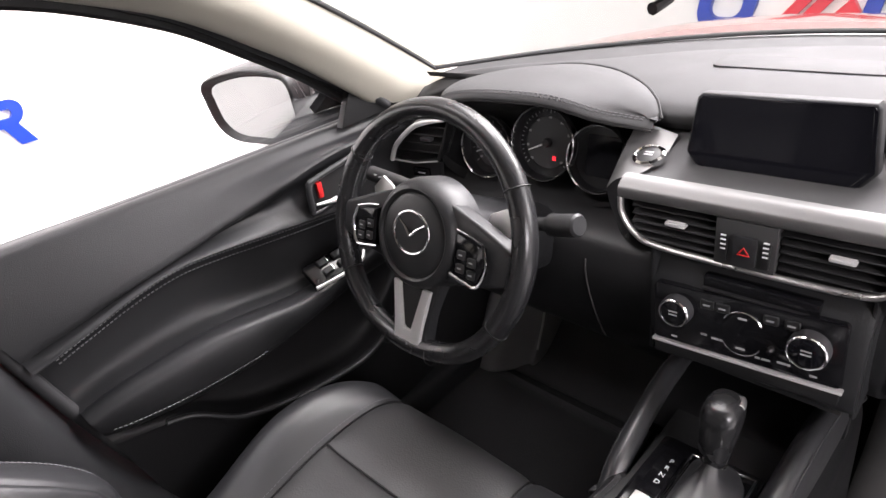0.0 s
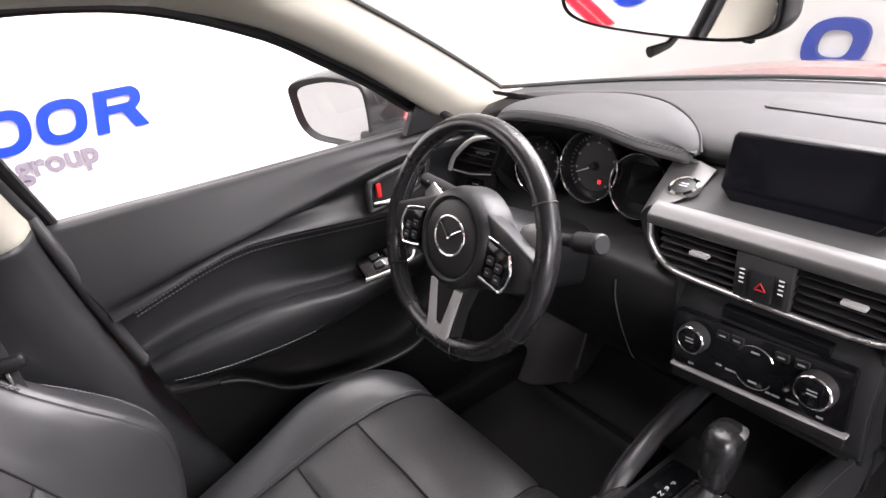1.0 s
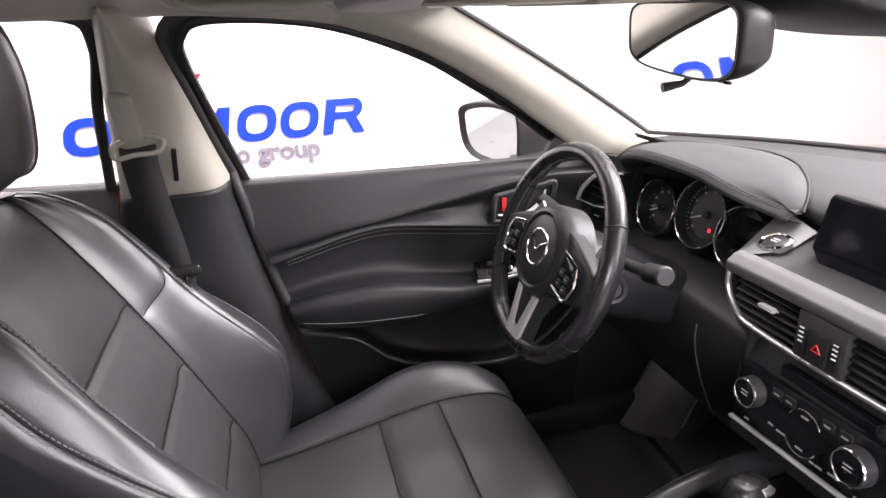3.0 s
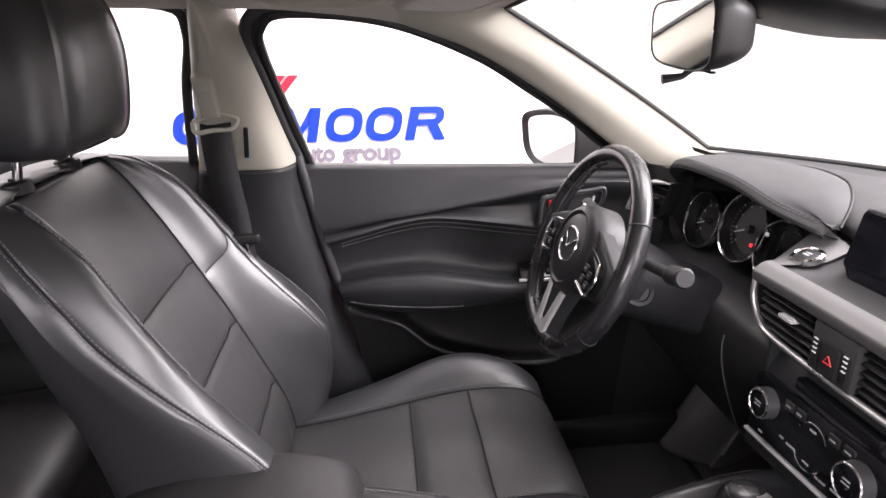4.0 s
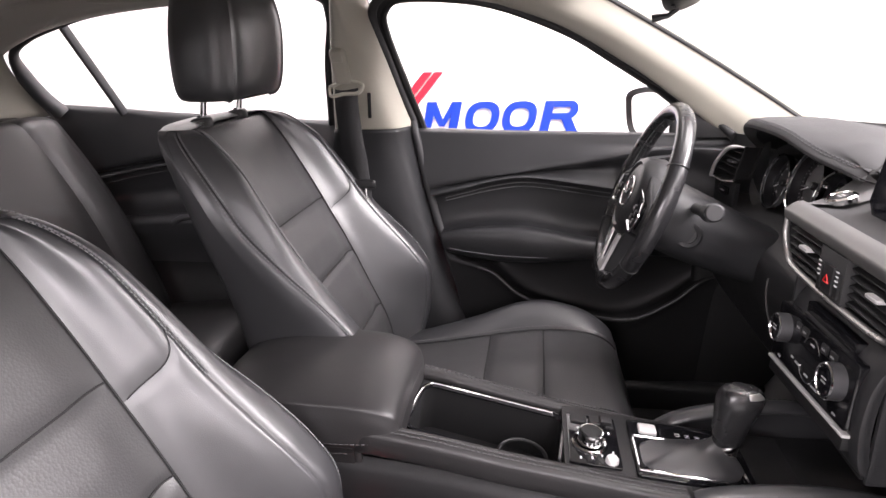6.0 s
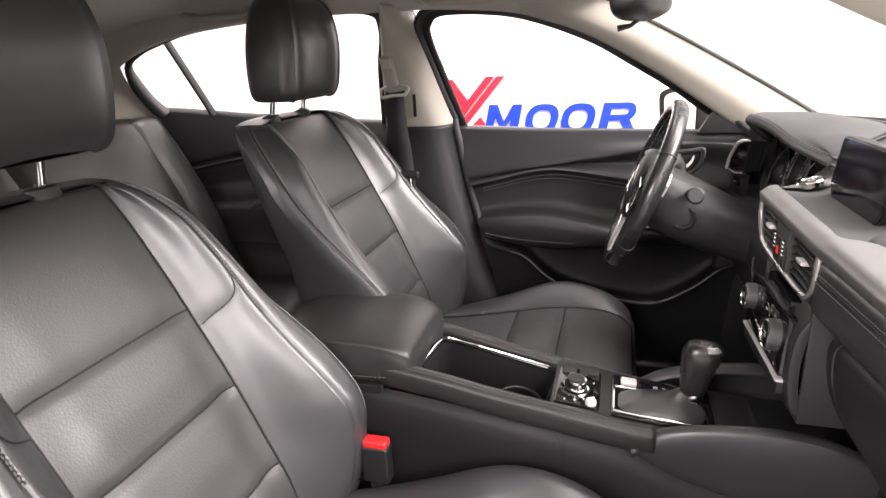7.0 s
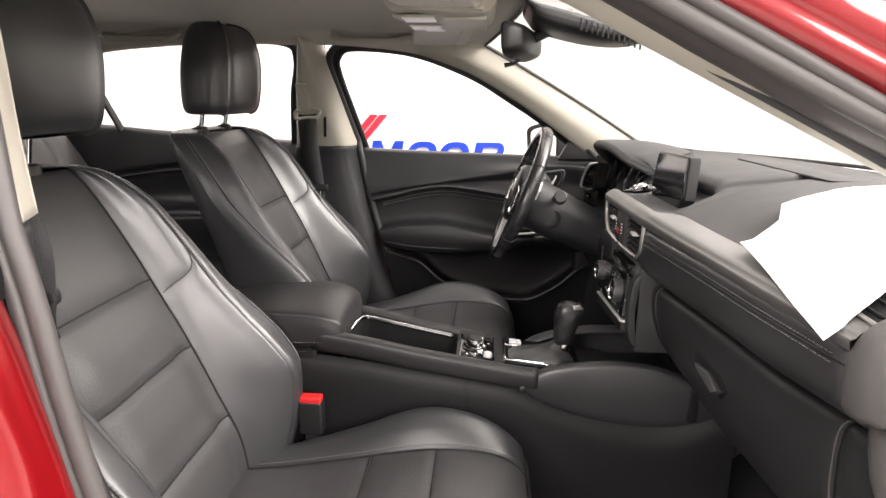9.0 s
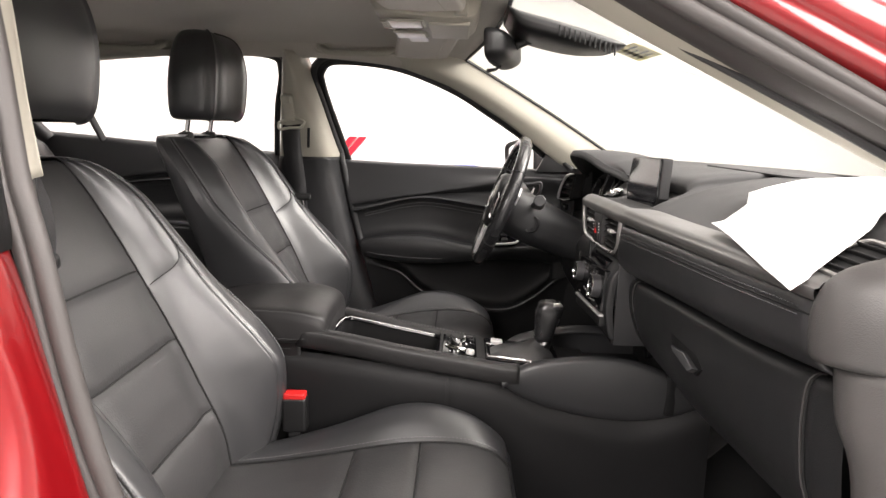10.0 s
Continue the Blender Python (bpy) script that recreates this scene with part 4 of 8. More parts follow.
# ---- doors ----
def front_door(s=-1):
    door = structure(thing("door_1", (s * 0.72, -0.05, 0.30), "closed driver's door with black leather trim panel", "door"), "closed driver's door with black leather trim panel")
    ys = [-0.50, -0.34, -0.27, -0.20, -0.13, -0.03, 0.08, 0.17, 0.25, 0.36]
    # each line along the door: half widths and heights from rear to front
    crease = [0.812, 0.826, 0.838, 0.848, 0.860, 0.876, 0.896, 0.902, 0.898, 0.885]
    ledge = [0.783, 0.803, 0.822, 0.833, 0.829, 0.815, 0.800, 0.792, 0.785, 0.78]
    rest = [0.684, 0.696, 0.703, 0.706, 0.698, 0.682, 0.682, 0.680, 0.67, 0.66]
    under = [0.650, 0.640, 0.632, 0.630, 0.632, 0.640, 0.645, 0.640, 0.630, 0.620]
    lip = [0.612, 0.604, 0.588, 0.532, 0.503, 0.482, 0.479, 0.525, 0.585, 0.590]
    sill = [0.942, 0.938, 0.935, 0.933, 0.931, 0.929, 0.927, 0.925, 0.923, 0.922]

    def off(zs, d):
        return [z + d for z in zs]

    lines = [([0.730] * 10, sill), ([0.702] * 10, off(sill, -0.001)), ([0.688] * 6 + [0.685] * 4, off(sill, -0.022)),
             ([0.672, 0.667, 0.664, 0.661, 0.659, 0.656, 0.651, 0.648, 0.647, 0.648], crease),
             ([0.678, 0.677, 0.676, 0.675, 0.676, 0.676, 0.672, 0.666, 0.661, 0.656], [0.55 * a + 0.45 * b for a, b in zip(crease, ledge)]),
             ([0.662, 0.658, 0.655, 0.652, 0.650, 0.649, 0.648, 0.648, 0.648, 0.650], ledge),
             ([0.690, 0.690, 0.689, 0.688, 0.687, 0.686, 0.682, 0.676, 0.670, 0.666], off(ledge, -0.010)),
             ([0.698, 0.698, 0.697, 0.696, 0.695, 0.693, 0.690, 0.685, 0.678, 0.67], [0.5 * a + 0.5 * b for a, b in zip(ledge, rest)]),
             ([0.692, 0.690, 0.688, 0.686, 0.686, 0.688, 0.686, 0.68, 0.675, 0.67], off(rest, 0.014)),
             ([0.650, 0.640, 0.630, 0.624, 0.622, 0.626, 0.640, 0.655, 0.665, 0.67], rest),
             ([0.655, 0.645, 0.636, 0.630, 0.628, 0.634, 0.650, 0.665, 0.672, 0.675], under),
             ([0.674, 0.688, 0.698, 0.704, 0.705, 0.705, 0.705, 0.702, 0.695, 0.685], off(under, -0.016)),
             ([0.674, 0.680, 0.690, 0.702, 0.705, 0.705, 0.705, 0.702, 0.695, 0.685], off(lip, 0.012)),
             ([0.672, 0.670, 0.662, 0.655, 0.652, 0.650, 0.650, 0.655, 0.665, 0.675], lip),
             ([0.673, 0.672, 0.665, 0.658, 0.655, 0.652, 0.652, 0.658, 0.668, 0.678], off(lip, -0.04)),
             ([0.675, 0.673, 0.668, 0.662, 0.660, 0.658, 0.658, 0.662, 0.670, 0.680], [0.29] * 10)]

    def shut(z):
        return float(np.interp(z, [0.30, 0.447, 0.668, 0.801, 0.941], [-0.312, -0.342, -0.390, -0.423, -0.466]))

    rows = [[(s * x, max(y, shut(z)) if k else shut(z), z) for k, (x, y, z) in enumerate(zip(xs, ys, zs))] for xs, zs in lines]
    S = Surf(rows)
    n = len(lines) - 1
    fl = s > 0
    part("upper_panel", panel(S, 0, 5.5 / n, 0, 1, 34, 50, 0.002, 0.005, edges="U", flip=fl), SOFT, door)
    part("insert_panel", panel(S, 5.5 / n, 8.4 / n, 0, 1, 24, 50, 0.003, 0.006, edges="uU", flip=fl), SOFT, door)
    part("armrest", panel(S, 8.4 / n, 11 / n, 0, 1, 26, 50, 0.003, 0.006, edges="u", flip=fl), SOFT, door)
    part("stitching", stitches(S, np.full(40, 9.75 / n), np.linspace(0.04, 0.45, 40), 0.0030, 0.0068, 0.0010, flip=fl), PALETHREAD, door)
    part("lower_panel", panel(S, 11 / n, 1, 0, 1, 30, 50, 0.002, 0.006, edges="", flip=fl), DEEP, door)
    part("stitching", stitches(S, np.full(40, 6.22 / n), np.linspace(0.04, 0.72, 40), 0.0030, 0.0068, 0.0011, flip=fl), PALETHREAD, door)
    part("stitching", stitches(S, np.full(40, 6.42 / n), np.linspace(0.04, 0.72, 40), 0.0030, 0.0068, 0.0011, flip=fl), PALETHREAD, door)
    # pocket lip
    P = S.at(np.full(60, 13.0 / n), np.linspace(0.17, 0.86, 60)) - np.array([s * 0.002, 0, 0])
    part("pocket_lip", tube_bm(P, 0.005, 8), SOFT, door)
    # sail piece in the front corner of the window
    P = np.array([[(s * 0.70, 0.13, 0.925), (s * 0.70, 0.30, 0.925)], [(s * 0.675, 0.165, 0.985), (s * 0.675, 0.28, 0.985)], [(s * 0.655, 0.10, 1.035), (s * 0.66, 0.22, 1.03)]])
    part("sail_panel", plate_bm([(0.155, 0.922), (0.33, 0.922), (0.20, 1.005)], 0.016, 0.003, m=Matrix(((0, 0, -s, s * 0.682), (1, 0, 0, 0), (0, 1, 0, 0), (0, 0, 0, 1)))), HARD, door)
    # window frame
    P = np.array([(s * (wall_x(z) + 0.024), y, z) for y, z in crom([(-0.440, 0.93), (-0.475, 1.06), (-0.500, 1.16), (-0.498, 1.205), (-0.45, 1.230), (-0.28, 1.216), (-0.115, 1.158), (0.0, 1.092), (0.09, 1.036), (0.16, 0.985), (0.235, 0.932)], 60)])
    part("window_frame", tube_bm(P, 0.009, 8), HARD, door)
    Q = np.array([(s * (wall_x(z) + 0.016), y, z) for y, z in crom([(-0.452, 0.93), (-0.489, 1.06), (-0.516, 1.16), (-0.520, 1.215), (-0.45, 1.248), (-0.28, 1.236), (-0.115, 1.180), (0.0, 1.114), (0.09, 1.058), (0.17, 1.003), (0.25, 0.948)], 60)])
    part("frame_band", grid_bm(np.array([P, Q])), HARD, door, solid=0.004)
    P = np.array([(s * 0.716, y, 0.934 - 0.02 * (y + 0.5)) for y in np.linspace(-0.47, 0.25, 20)])
    part("sill_seal", tube_bm(P, 0.007, 8), RUBBER, door)
    return door, S


driver_door, DOOR = front_door()


def rear_side():
    for s in (-1, 1):
        door = structure(thing("door_2" if s < 0 else "door_3", (s * 0.72, -1.0, 0.30), "", ""), "closed rear door with black leather trim panel")
        ys = [-0.66, -0.80, -0.95, -1.06, -1.18, -1.30, -1.46]
        lines = [([0.73] * 7, [0.960, 0.966, 0.972, 0.980, 0.990, 1.00, 1.01]), ([0.702] * 7, [0.959, 0.965, 0.971, 0.979, 0.989, 0.999, 1.009]),
                 ([0.686] * 7, [0.94, 0.945, 0.95, 0.955, 0.965, 0.975, 0.98]), ([0.660] * 7, [0.900, 0.899, 0.896, 0.892, 0.877, 0.857, 0.83]),
                 ([0.672] * 7, [0.888, 0.887, 0.882, 0.876, 0.860, 0.838, 0.812]), ([0.652] * 7, [0.876, 0.874, 0.870, 0.864, 0.848, 0.824, 0.798]), ([0.676] * 7, [0.852, 0.850, 0.846, 0.840, 0.824, 0.800, 0.775]),
                 ([0.700] * 7, [0.79, 0.79, 0.788, 0.785, 0.775, 0.76, 0.745]), ([0.685] * 7, [0.75, 0.75, 0.748, 0.742, 0.735, 0.725, 0.71]), ([0.630, 0.622, 0.622, 0.628, 0.64, 0.66, 0.67], [0.732, 0.732, 0.730, 0.725, 0.715, 0.70, 0.69]), ([0.635, 0.628, 0.628, 0.632, 0.645, 0.665, 0.68], [0.69, 0.69, 0.69, 0.686, 0.68, 0.672, 0.66]),
                 ([0.69] * 7, [0.58] * 7), ([0.68] * 7, [0.46] * 7), ([0.68] * 7, [0.28] * 7)]
        S = Surf([[(s * x, y, z) for x, y, z in zip(xs, ys, zs)] for xs, zs in lines])
        n = len(lines) - 1
        fl = s < 0
        part("upper_panel", panel(S, 0, 5.5 / n, 0, 1, 36, 30, 0.002, 0.005, edges="U", flip=fl), SOFT, door)
        part("insert_panel", panel(S, 5.5 / n, 8.4 / n, 0, 1, 24, 30, 0.003, 0.006, edges="uU", flip=fl), LEATHER, door)
        part("armrest", panel(S, 8.4 / n, 11 / n, 0, 1, 24, 30, 0.003, 0.006, edges="u", flip=fl), LEATHER, door)
        part("lower_panel", panel(S, 11 / n, 1, 0, 1, 20, 30, 0.002, 0.006, edges="", flip=fl), HARD, door)
        part("stitching", stitches(S, np.full(40, 5.7 / n), np.linspace(0.02, 0.95, 40), 0.002, flip=fl), THREAD, door)
        P = [(s * 0.716, y, 0.952 - 0.06 * (y + 0.66)) for y in np.linspace(-0.66, -1.62, 12)]
        part("sill_seal", tube_bm(P, 0.007, 8), RUBBER, door)
        part("door_pull", tube_bm(S3r([(0.628, -0.90, 0.715), (0.612, -0.95, 0.735), (0.612, -1.05, 0.733), (0.628, -1.10, 0.712)], s), 0.008, 8), DARKSATIN, door)


def S3r(P, s):
    return crom(np.asarray(P, float) * np.array([s, 1, 1]), 16)


rear_side()


def rear_seat():
    seat = thing("rear_bench", (0, -1.2, 0.22), "black leather rear bench seat", "car seat")
    rows = []
    for y, z in ((-0.86, 0.30), (-0.865, 0.40), (-0.88, 0.445), (-0.94, 0.47), (-1.1, 0.455), (-1.25, 0.43), (-1.4, 0.42)):
        rows.append([(x, y, z + 0.02 * (abs(x) > 0.5) - 0.015 * (abs(x) < 0.1)) for x in (-0.64, -0.55, -0.35, -0.15, 0, 0.15, 0.35, 0.55, 0.64)])
    C = Surf(rows)
    for a, b in ((0, 0.4), (0.4, 0.6), (0.6, 1.0)):
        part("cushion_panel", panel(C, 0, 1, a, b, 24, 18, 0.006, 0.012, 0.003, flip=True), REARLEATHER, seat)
    rows = []
    for y, z in ((-1.18, 0.38), (-1.18, 0.48), (-1.215, 0.60), (-1.27, 0.74), (-1.325, 0.85), (-1.38, 0.94), (-1.42, 0.985), (-1.50, 0.985)):
        rows.append([(x, y + 0.028 * (abs(x) > 0.5), z) for x in (-0.64, -0.55, -0.35, -0.15, 0, 0.15, 0.35, 0.55, 0.64)])
    B = Surf(rows)
    for a, b in ((0, 0.14), (0.14, 0.4), (0.4, 0.6), (0.6, 0.86), (0.86, 1.0)):
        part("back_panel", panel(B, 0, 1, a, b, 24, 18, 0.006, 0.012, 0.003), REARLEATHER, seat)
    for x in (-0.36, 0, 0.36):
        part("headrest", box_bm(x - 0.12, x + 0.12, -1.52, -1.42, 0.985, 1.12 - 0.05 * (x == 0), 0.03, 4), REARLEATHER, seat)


rear_seat()


# ---- dashboard ----
STACK = pose(0, 0, 0.86) @ pose(0, 0, 0, 0, -1.2, 0) @ pose(0, 0, -0.86)   # the centre stack sits a touch askew


def xz(y, tilt=0.0, z=0.0):
    """Lays a flat plate drawn in x and y upright, facing the rear of the car, at that depth; tilt: degrees it leans back."""
    return STACK @ pose(0, y, z, 90 - tilt, 0, 0)


def round_rect(x0, x1, y0, y1, r, n=5):
    out = []
    for cx, cy, a0 in ((x1 - r, y1 - r, 0), (x0 + r, y1 - r, 90), (x0 + r, y0 + r, 180), (x1 - r, y0 + r, 270)):
        out += [(cx + r * math.cos(radians(a0 + k * 90 / n)), cy + r * math.sin(radians(a0 + k * 90 / n))) for k in range(n + 1)]
    return out


def dashboard():
    dash = thing("dashboard", (0, 0.45, 0.45), "black soft dashboard with padded stitched passenger side", "dashboard")

    def front(x):
        return float(np.interp(x, [-0.68, -0.55, -0.30, -0.16, -0.12, 0.105, 0.143, 0.4, 0.62, 0.70], [0.30, 0.34, 0.345, 0.330, 0.335, 0.335, 0.252, 0.258, 0.272, 0.280]))

    def rearline(x):
        return float(np.interp(abs(x), [0, 0.12, 0.25, 0.40, 0.525, 0.70], [0.625, 0.60, 0.55, 0.455, 0.405, 0.385]))

    rows = []
    for x in (-0.70, -0.60, -0.48, -0.36, -0.24, -0.16, -0.12, 0.0, 0.09, 0.108, 0.128, 0.143, 0.17, 0.30, 0.42, 0.54, 0.64, 0.70):
        a, b = front(x), rearline(x)
        zf = float(np.interp(x, [-0.70, -0.3, -0.12, 0.09, 0.145, 0.40, 0.70], [0.93, 0.95, 0.955, 0.955, 0.910, 0.916, 0.920]))
        rows.append([(x, a + 0.006, zf - 0.024), (x, a, zf - 0.012), (x, a + 0.004, zf), (x, a + 0.03, zf + 0.012), (x, a * 0.6 + b * 0.4, max(zf + 0.022, 0.960)), (x, a * 0.3 + b * 0.7, 0.977), (x, b - 0.01, 0.980), (x, b, 0.974)])
        fall = float(np.interp(x, [-0.70, -0.62, -0.54], [0.050, 0.020, 0.0]))   # drops to the pillar at the driver's end
        rows[-1] = [(px, py, pz - fall) for px, py, pz in rows[-1]]
    T = Surf(rows)
    part("top_pad", grid_bm(T.grid(np.linspace(0, 1, 110), np.linspace(0, 1, 36))), DASH, dash)
    # Black tube stands for the shadow gap under the pad's overhang.
    part("lip_shadow_gap", tube_bm([(x, front(x) + 0.006, float(np.interp(x, [0.145, 0.40, 0.70], [0.910, 0.916, 0.920])) - 0.026) for x in np.linspace(0.146, 0.69, 24)], 0.0045, 8), VENTDARK, dash, "dark strip for the shadow gap under the pad edge")
    part("speaker_panel", plate_bm(round_rect(-0.172, 0.20, 0.475, 0.540, 0.012), 0.003, 0.0015, m=pose(0, 0, 0.9785, 0.2, 0, 0)), DASH, dash, "thin raised panel on the dash top")

    # cluster cowl
    lip = crom([(-0.585, 0.305, 0.915), (-0.545, 0.262, 0.948), (-0.50, 0.236, 0.970), (-0.43, 0.216, 0.988), (-0.36, 0.212, 0.994), (-0.29, 0.228, 0.988), (-0.235, 0.254, 0.967), (-0.200, 0.277, 0.955), (-0.174, 0.300, 0.944)], 30)
    back = crom([(-0.600, 0.330, 0.925), (-0.565, 0.345, 0.950), (-0.525, 0.365, 0.965), (-0.46, 0.410, 0.975), (-0.39, 0.445, 0.978), (-0.31, 0.435, 0.978), (-0.236, 0.385, 0.977), (-0.192, 0.345, 0.968), (-0.170, 0.316, 0.950)], 30)
    crown = np.array([[0, 0, 0.012 * min(1.0, (29 - k) / 7 + 0.15)] for k in range(30)])
    m1, m2 = lip * 0.75 + back * 0.25 + crown, lip * 0.4 + back * 0.6 + crown * 1.1
    roll1, roll2 = lip + np.array([0, 0.002, -0.010]), lip + np.array([0, 0.022, -0.016])
    CS = Surf(np.swapaxes(np.array([roll2, roll1, lip + np.array([0, -0.003, -0.003]), lip + np.array([0, 0.010, 0.006]), m1, m2, back]), 0, 1))
    cowl = part("cluster_cowl", panel(CS, 0, 1, 0, 1, 60, 34, 0.004, 0.006, edges="UV"), DASH, dash, "stitched padded cowl over the instruments")
    part("seam", tube_bm(CS.at(np.linspace(0.0, 1.0, 60), np.full(60, 0.985)), 0.0022, 6), VENTDARK, cowl, "dark seam round the cowl")
    part("edge_groove", tube_bm(CS.at(np.linspace(0.02, 0.99, 60), np.full(60, 0.22)), 0.0016, 6), VENTDARK, cowl, "dark groove under the cowl edge")
    for v in (0.44, 0.475):
        part("stitching", stitches(CS, np.linspace(0.06, 0.97, 40), np.full(40, v), 0.001), DARKTHREAD, cowl)

    # passenger side: satin strip, padded band, glovebox
    def lift(x, z):
        """The band and the lid below it climb a little towards the door."""
        at_top = float(np.interp(x, [0.13, 0.40, 0.58, 0.70], [-0.008, 0.003, 0.009, 0.014]))
        at_seam = float(np.interp(x, [0.13, 0.40, 0.55, 0.65, 0.72], [-0.012, 0.006, 0.014, 0.026, 0.034]))
        return z + float(np.interp(z, [0.535, 0.792, 0.890], [0.0, at_seam, at_top]))

    def band(profile, x0, x1, nx, bow=0.045):
        return Surf([[(x, y + bow * max(0.0, x - 0.12), lift(x, z)) for y, z in profile] for x in np.linspace(x0, x1, nx)])

    rows = []
    for x, zl, zh in ((-0.172, 0.881, 0.905), (-0.10, 0.883, 0.907), (0.0, 0.885, 0.909), (0.10, 0.887, 0.911), (0.145, 0.888, 0.912), (0.18, 0.890, 0.913), (0.30, 0.892, 0.914), (0.45, 0.896, 0.917), (0.60, 0.900, 0.920), (0.706, 0.904, 0.922)):
        b = 0.045 * max(0.0, x - 0.12)
        rows.append([(x, 0.225 + b + 0.03 * (x > 0.17), zh + 0.002), (x, 0.214 + b, zh), (x, 0.205 + b, zh - 0.007), (x, 0.201 + b, (zl + zh) / 2), (x, 0.203 + b, zl), (x, 0.208 + b, zl - 0.002)])
    part("metal_band", grid_bm(Surf(rows).grid(np.linspace(0, 1, 60), np.linspace(0, 1, 16))), BRUSHED, dash, "brushed metal band across the dashboard")
    pad = band([(0.222, 0.892), (0.208, 0.888), (0.205, 0.868), (0.206, 0.848), (0.213, 0.822), (0.236, 0.800), (0.262, 0.794)], 0.128, 0.706, 8)
    part("padded_band", grid_bm(pad.grid(np.linspace(0, 1, 30), np.linspace(0, 1, 24))), LEATHER, dash, solid=0.004)
    for v in (0.27, 0.345):
        part("stitching", stitches(pad, np.linspace(0.02, 0.97, 40), np.full(40, v), 0.0010, 0.0062, 0.0009, flip=True), DARKTHREAD, dash)
    part("pad_seam", tube_bm(pad.at(np.linspace(0, 1, 30), np.full(30, 0.308)) + np.array([0, 0.0003, 0]), 0.0012, 5), HARD, dash)
    # glovebox: its lid lies flush in the lower panel, which dips towards the tunnel
    def lower(x, y, z):
        k = max(0.0, (0.34 - x) / 0.22)
        return (x, y + 0.045 * max(0.0, x - 0.12) + 0.035 * k * max(0.0, (0.74 - z) / 0.2), lift(x, z))

    prof = [(0.262, 0.792), (0.243, 0.788), (0.237, 0.768), (0.240, 0.72), (0.252, 0.67), (0.286, 0.620), (0.335, 0.588), (0.41, 0.566)]
    glove = Surf([[lower(x, y, z) for y, z in prof] for x in (0.105, 0.128, 0.15, 0.25, 0.35, 0.45, 0.55, 0.65, 0.722)])
    us = [k / 8 for k in (0, 2, 7.15, 8)]
    part("lower_panel", panel(glove, us[0], us[1], 0.0, 1.0, 14, 40, 0.003, 0.003, edges="U", flip=True), SOFT, dash)
    lid = part("glovebox_lid", panel(glove, us[1], us[2], 0.03, 1.0, 50, 44, 0.003, 0.003, flip=True), SOFT, dash)
    part("lower_panel", panel(glove, us[2], us[3], 0.0, 1.0, 8, 40, 0.003, 0.003, edges="u", flip=True), SOFT, dash)
    part("lid_gap", tube_bm(glove.at(np.full(30, us[1]), np.linspace(0.03, 0.6, 30)) + np.array([0, 0.0012, 0]), 0.0014, 6), VENTDARK, lid)
    part("lid_gap", tube_bm(glove.at(np.full(30, us[2]), np.linspace(0.03, 0.95, 30)) + np.array([0, 0.0012, 0]), 0.0014, 6), VENTDARK, lid)
    part("lid_gap", tube_bm(glove.at(np.linspace(us[1], us[2], 40), np.full(40, 0.03)) + np.array([0, 0.0012, 0]), 0.0014, 6), VENTDARK, lid)
    part("lid_edge", tube_bm(glove.at(np.full(30, us[2] - 0.003), np.linspace(0.06, 0.80, 30)) + np.array([0, -0.0006, 0]), 0.0010, 6), GREYSIDE, lid, "pale lid edge")
    part("lid_edge", tube_bm(glove.at(np.full(20, us[1] + 0.004), np.linspace(0.10, 0.40, 20)) + np.array([0, -0.0006, 0]), 0.0010, 6), GREYSIDE, lid, "pale lid edge")
    # latch: a flush dark plate for the shading of a slanting thumb recess, with a satin pull in it
    LM = pose(0.385, 0.2490, 0.740, 86, 0, 3) @ Matrix.Diagonal((0.74, 0.74, 1, 1))
    part("latch_shade_plate", plate_bm([(-0.078, 0.012), (-0.058, -0.022), (0.058, -0.034), (0.078, -0.014), (0.020, 0.026), (-0.040, 0.030)], 0.006, 0.003, 2, m=LM @ pose(0, 0, -0.0005)), DEEP, lid)
    part("latch", plate_bm([(-0.046, -0.012), (-0.030, -0.020), (0.052, -0.030), (0.066, -0.018), (0.012, -0.006)], 0.010, 0.003, 3, m=LM @ pose(0, 0, 0.003, -14, 0, 0)), DARKSATIN, lid, "satin latch handle")
    # rounded end cap beside the door opening
    plan = [(0.700, 0.240, 0.0), (0.708, 0.231, 0.0), (0.724, 0.232, 0.001), (0.744, 0.246, 0.003), (0.760, 0.272, 0.005), (0.766, 0.32, 0.008), (0.764, 0.42, 0.012)]
    up = [(0.850, 0.016), (0.853, 0.004), (0.864, 0.0), (0.885, -0.002), (0.905, 0.001), (0.922, 0.010), (0.934, 0.030), (0.944, 0.070), (0.953, 0.13)]
    E = Surf([[(x - 0.25 * d * (x > 0.72), y + d, z + lift) for z, d in up] for x, y, lift in plan])
    part("end_cap", grid_bm(E.grid(np.linspace(0, 1, 34), np.linspace(0, 1, 30))), GREYSIDE, dash, "rounded dark grey end cap", solid=-0.003)
    part("cap_seam", tube_bm(E.at(np.full(20, 0.56), np.linspace(0.1, 0.9, 20)), 0.0014, 6), VENTDARK, dash)
    part("cap_edge", tube_bm(E.at(np.linspace(0.12, 0.95, 24), np.full(24, 0.09)), 0.0016, 6), SATIN, dash, "thin pale edge under the cap")
    rows = [[(0.700 + b, 0.272 + a, z), (0.706 + b, 0.254 + a, z), (0.73 + b, 0.250 + a, z + 0.004), (0.772 + b, 0.278 + a, z + 0.01)] for z, a, b in ((0.846, 0.0, 0.0), (0.80, 0.001, 0.012), (0.76, 0.010, 0.028), (0.66, 0.026, 0.038), (0.52, 0.09, 0.04), (0.30, 0.15, 0.04))]
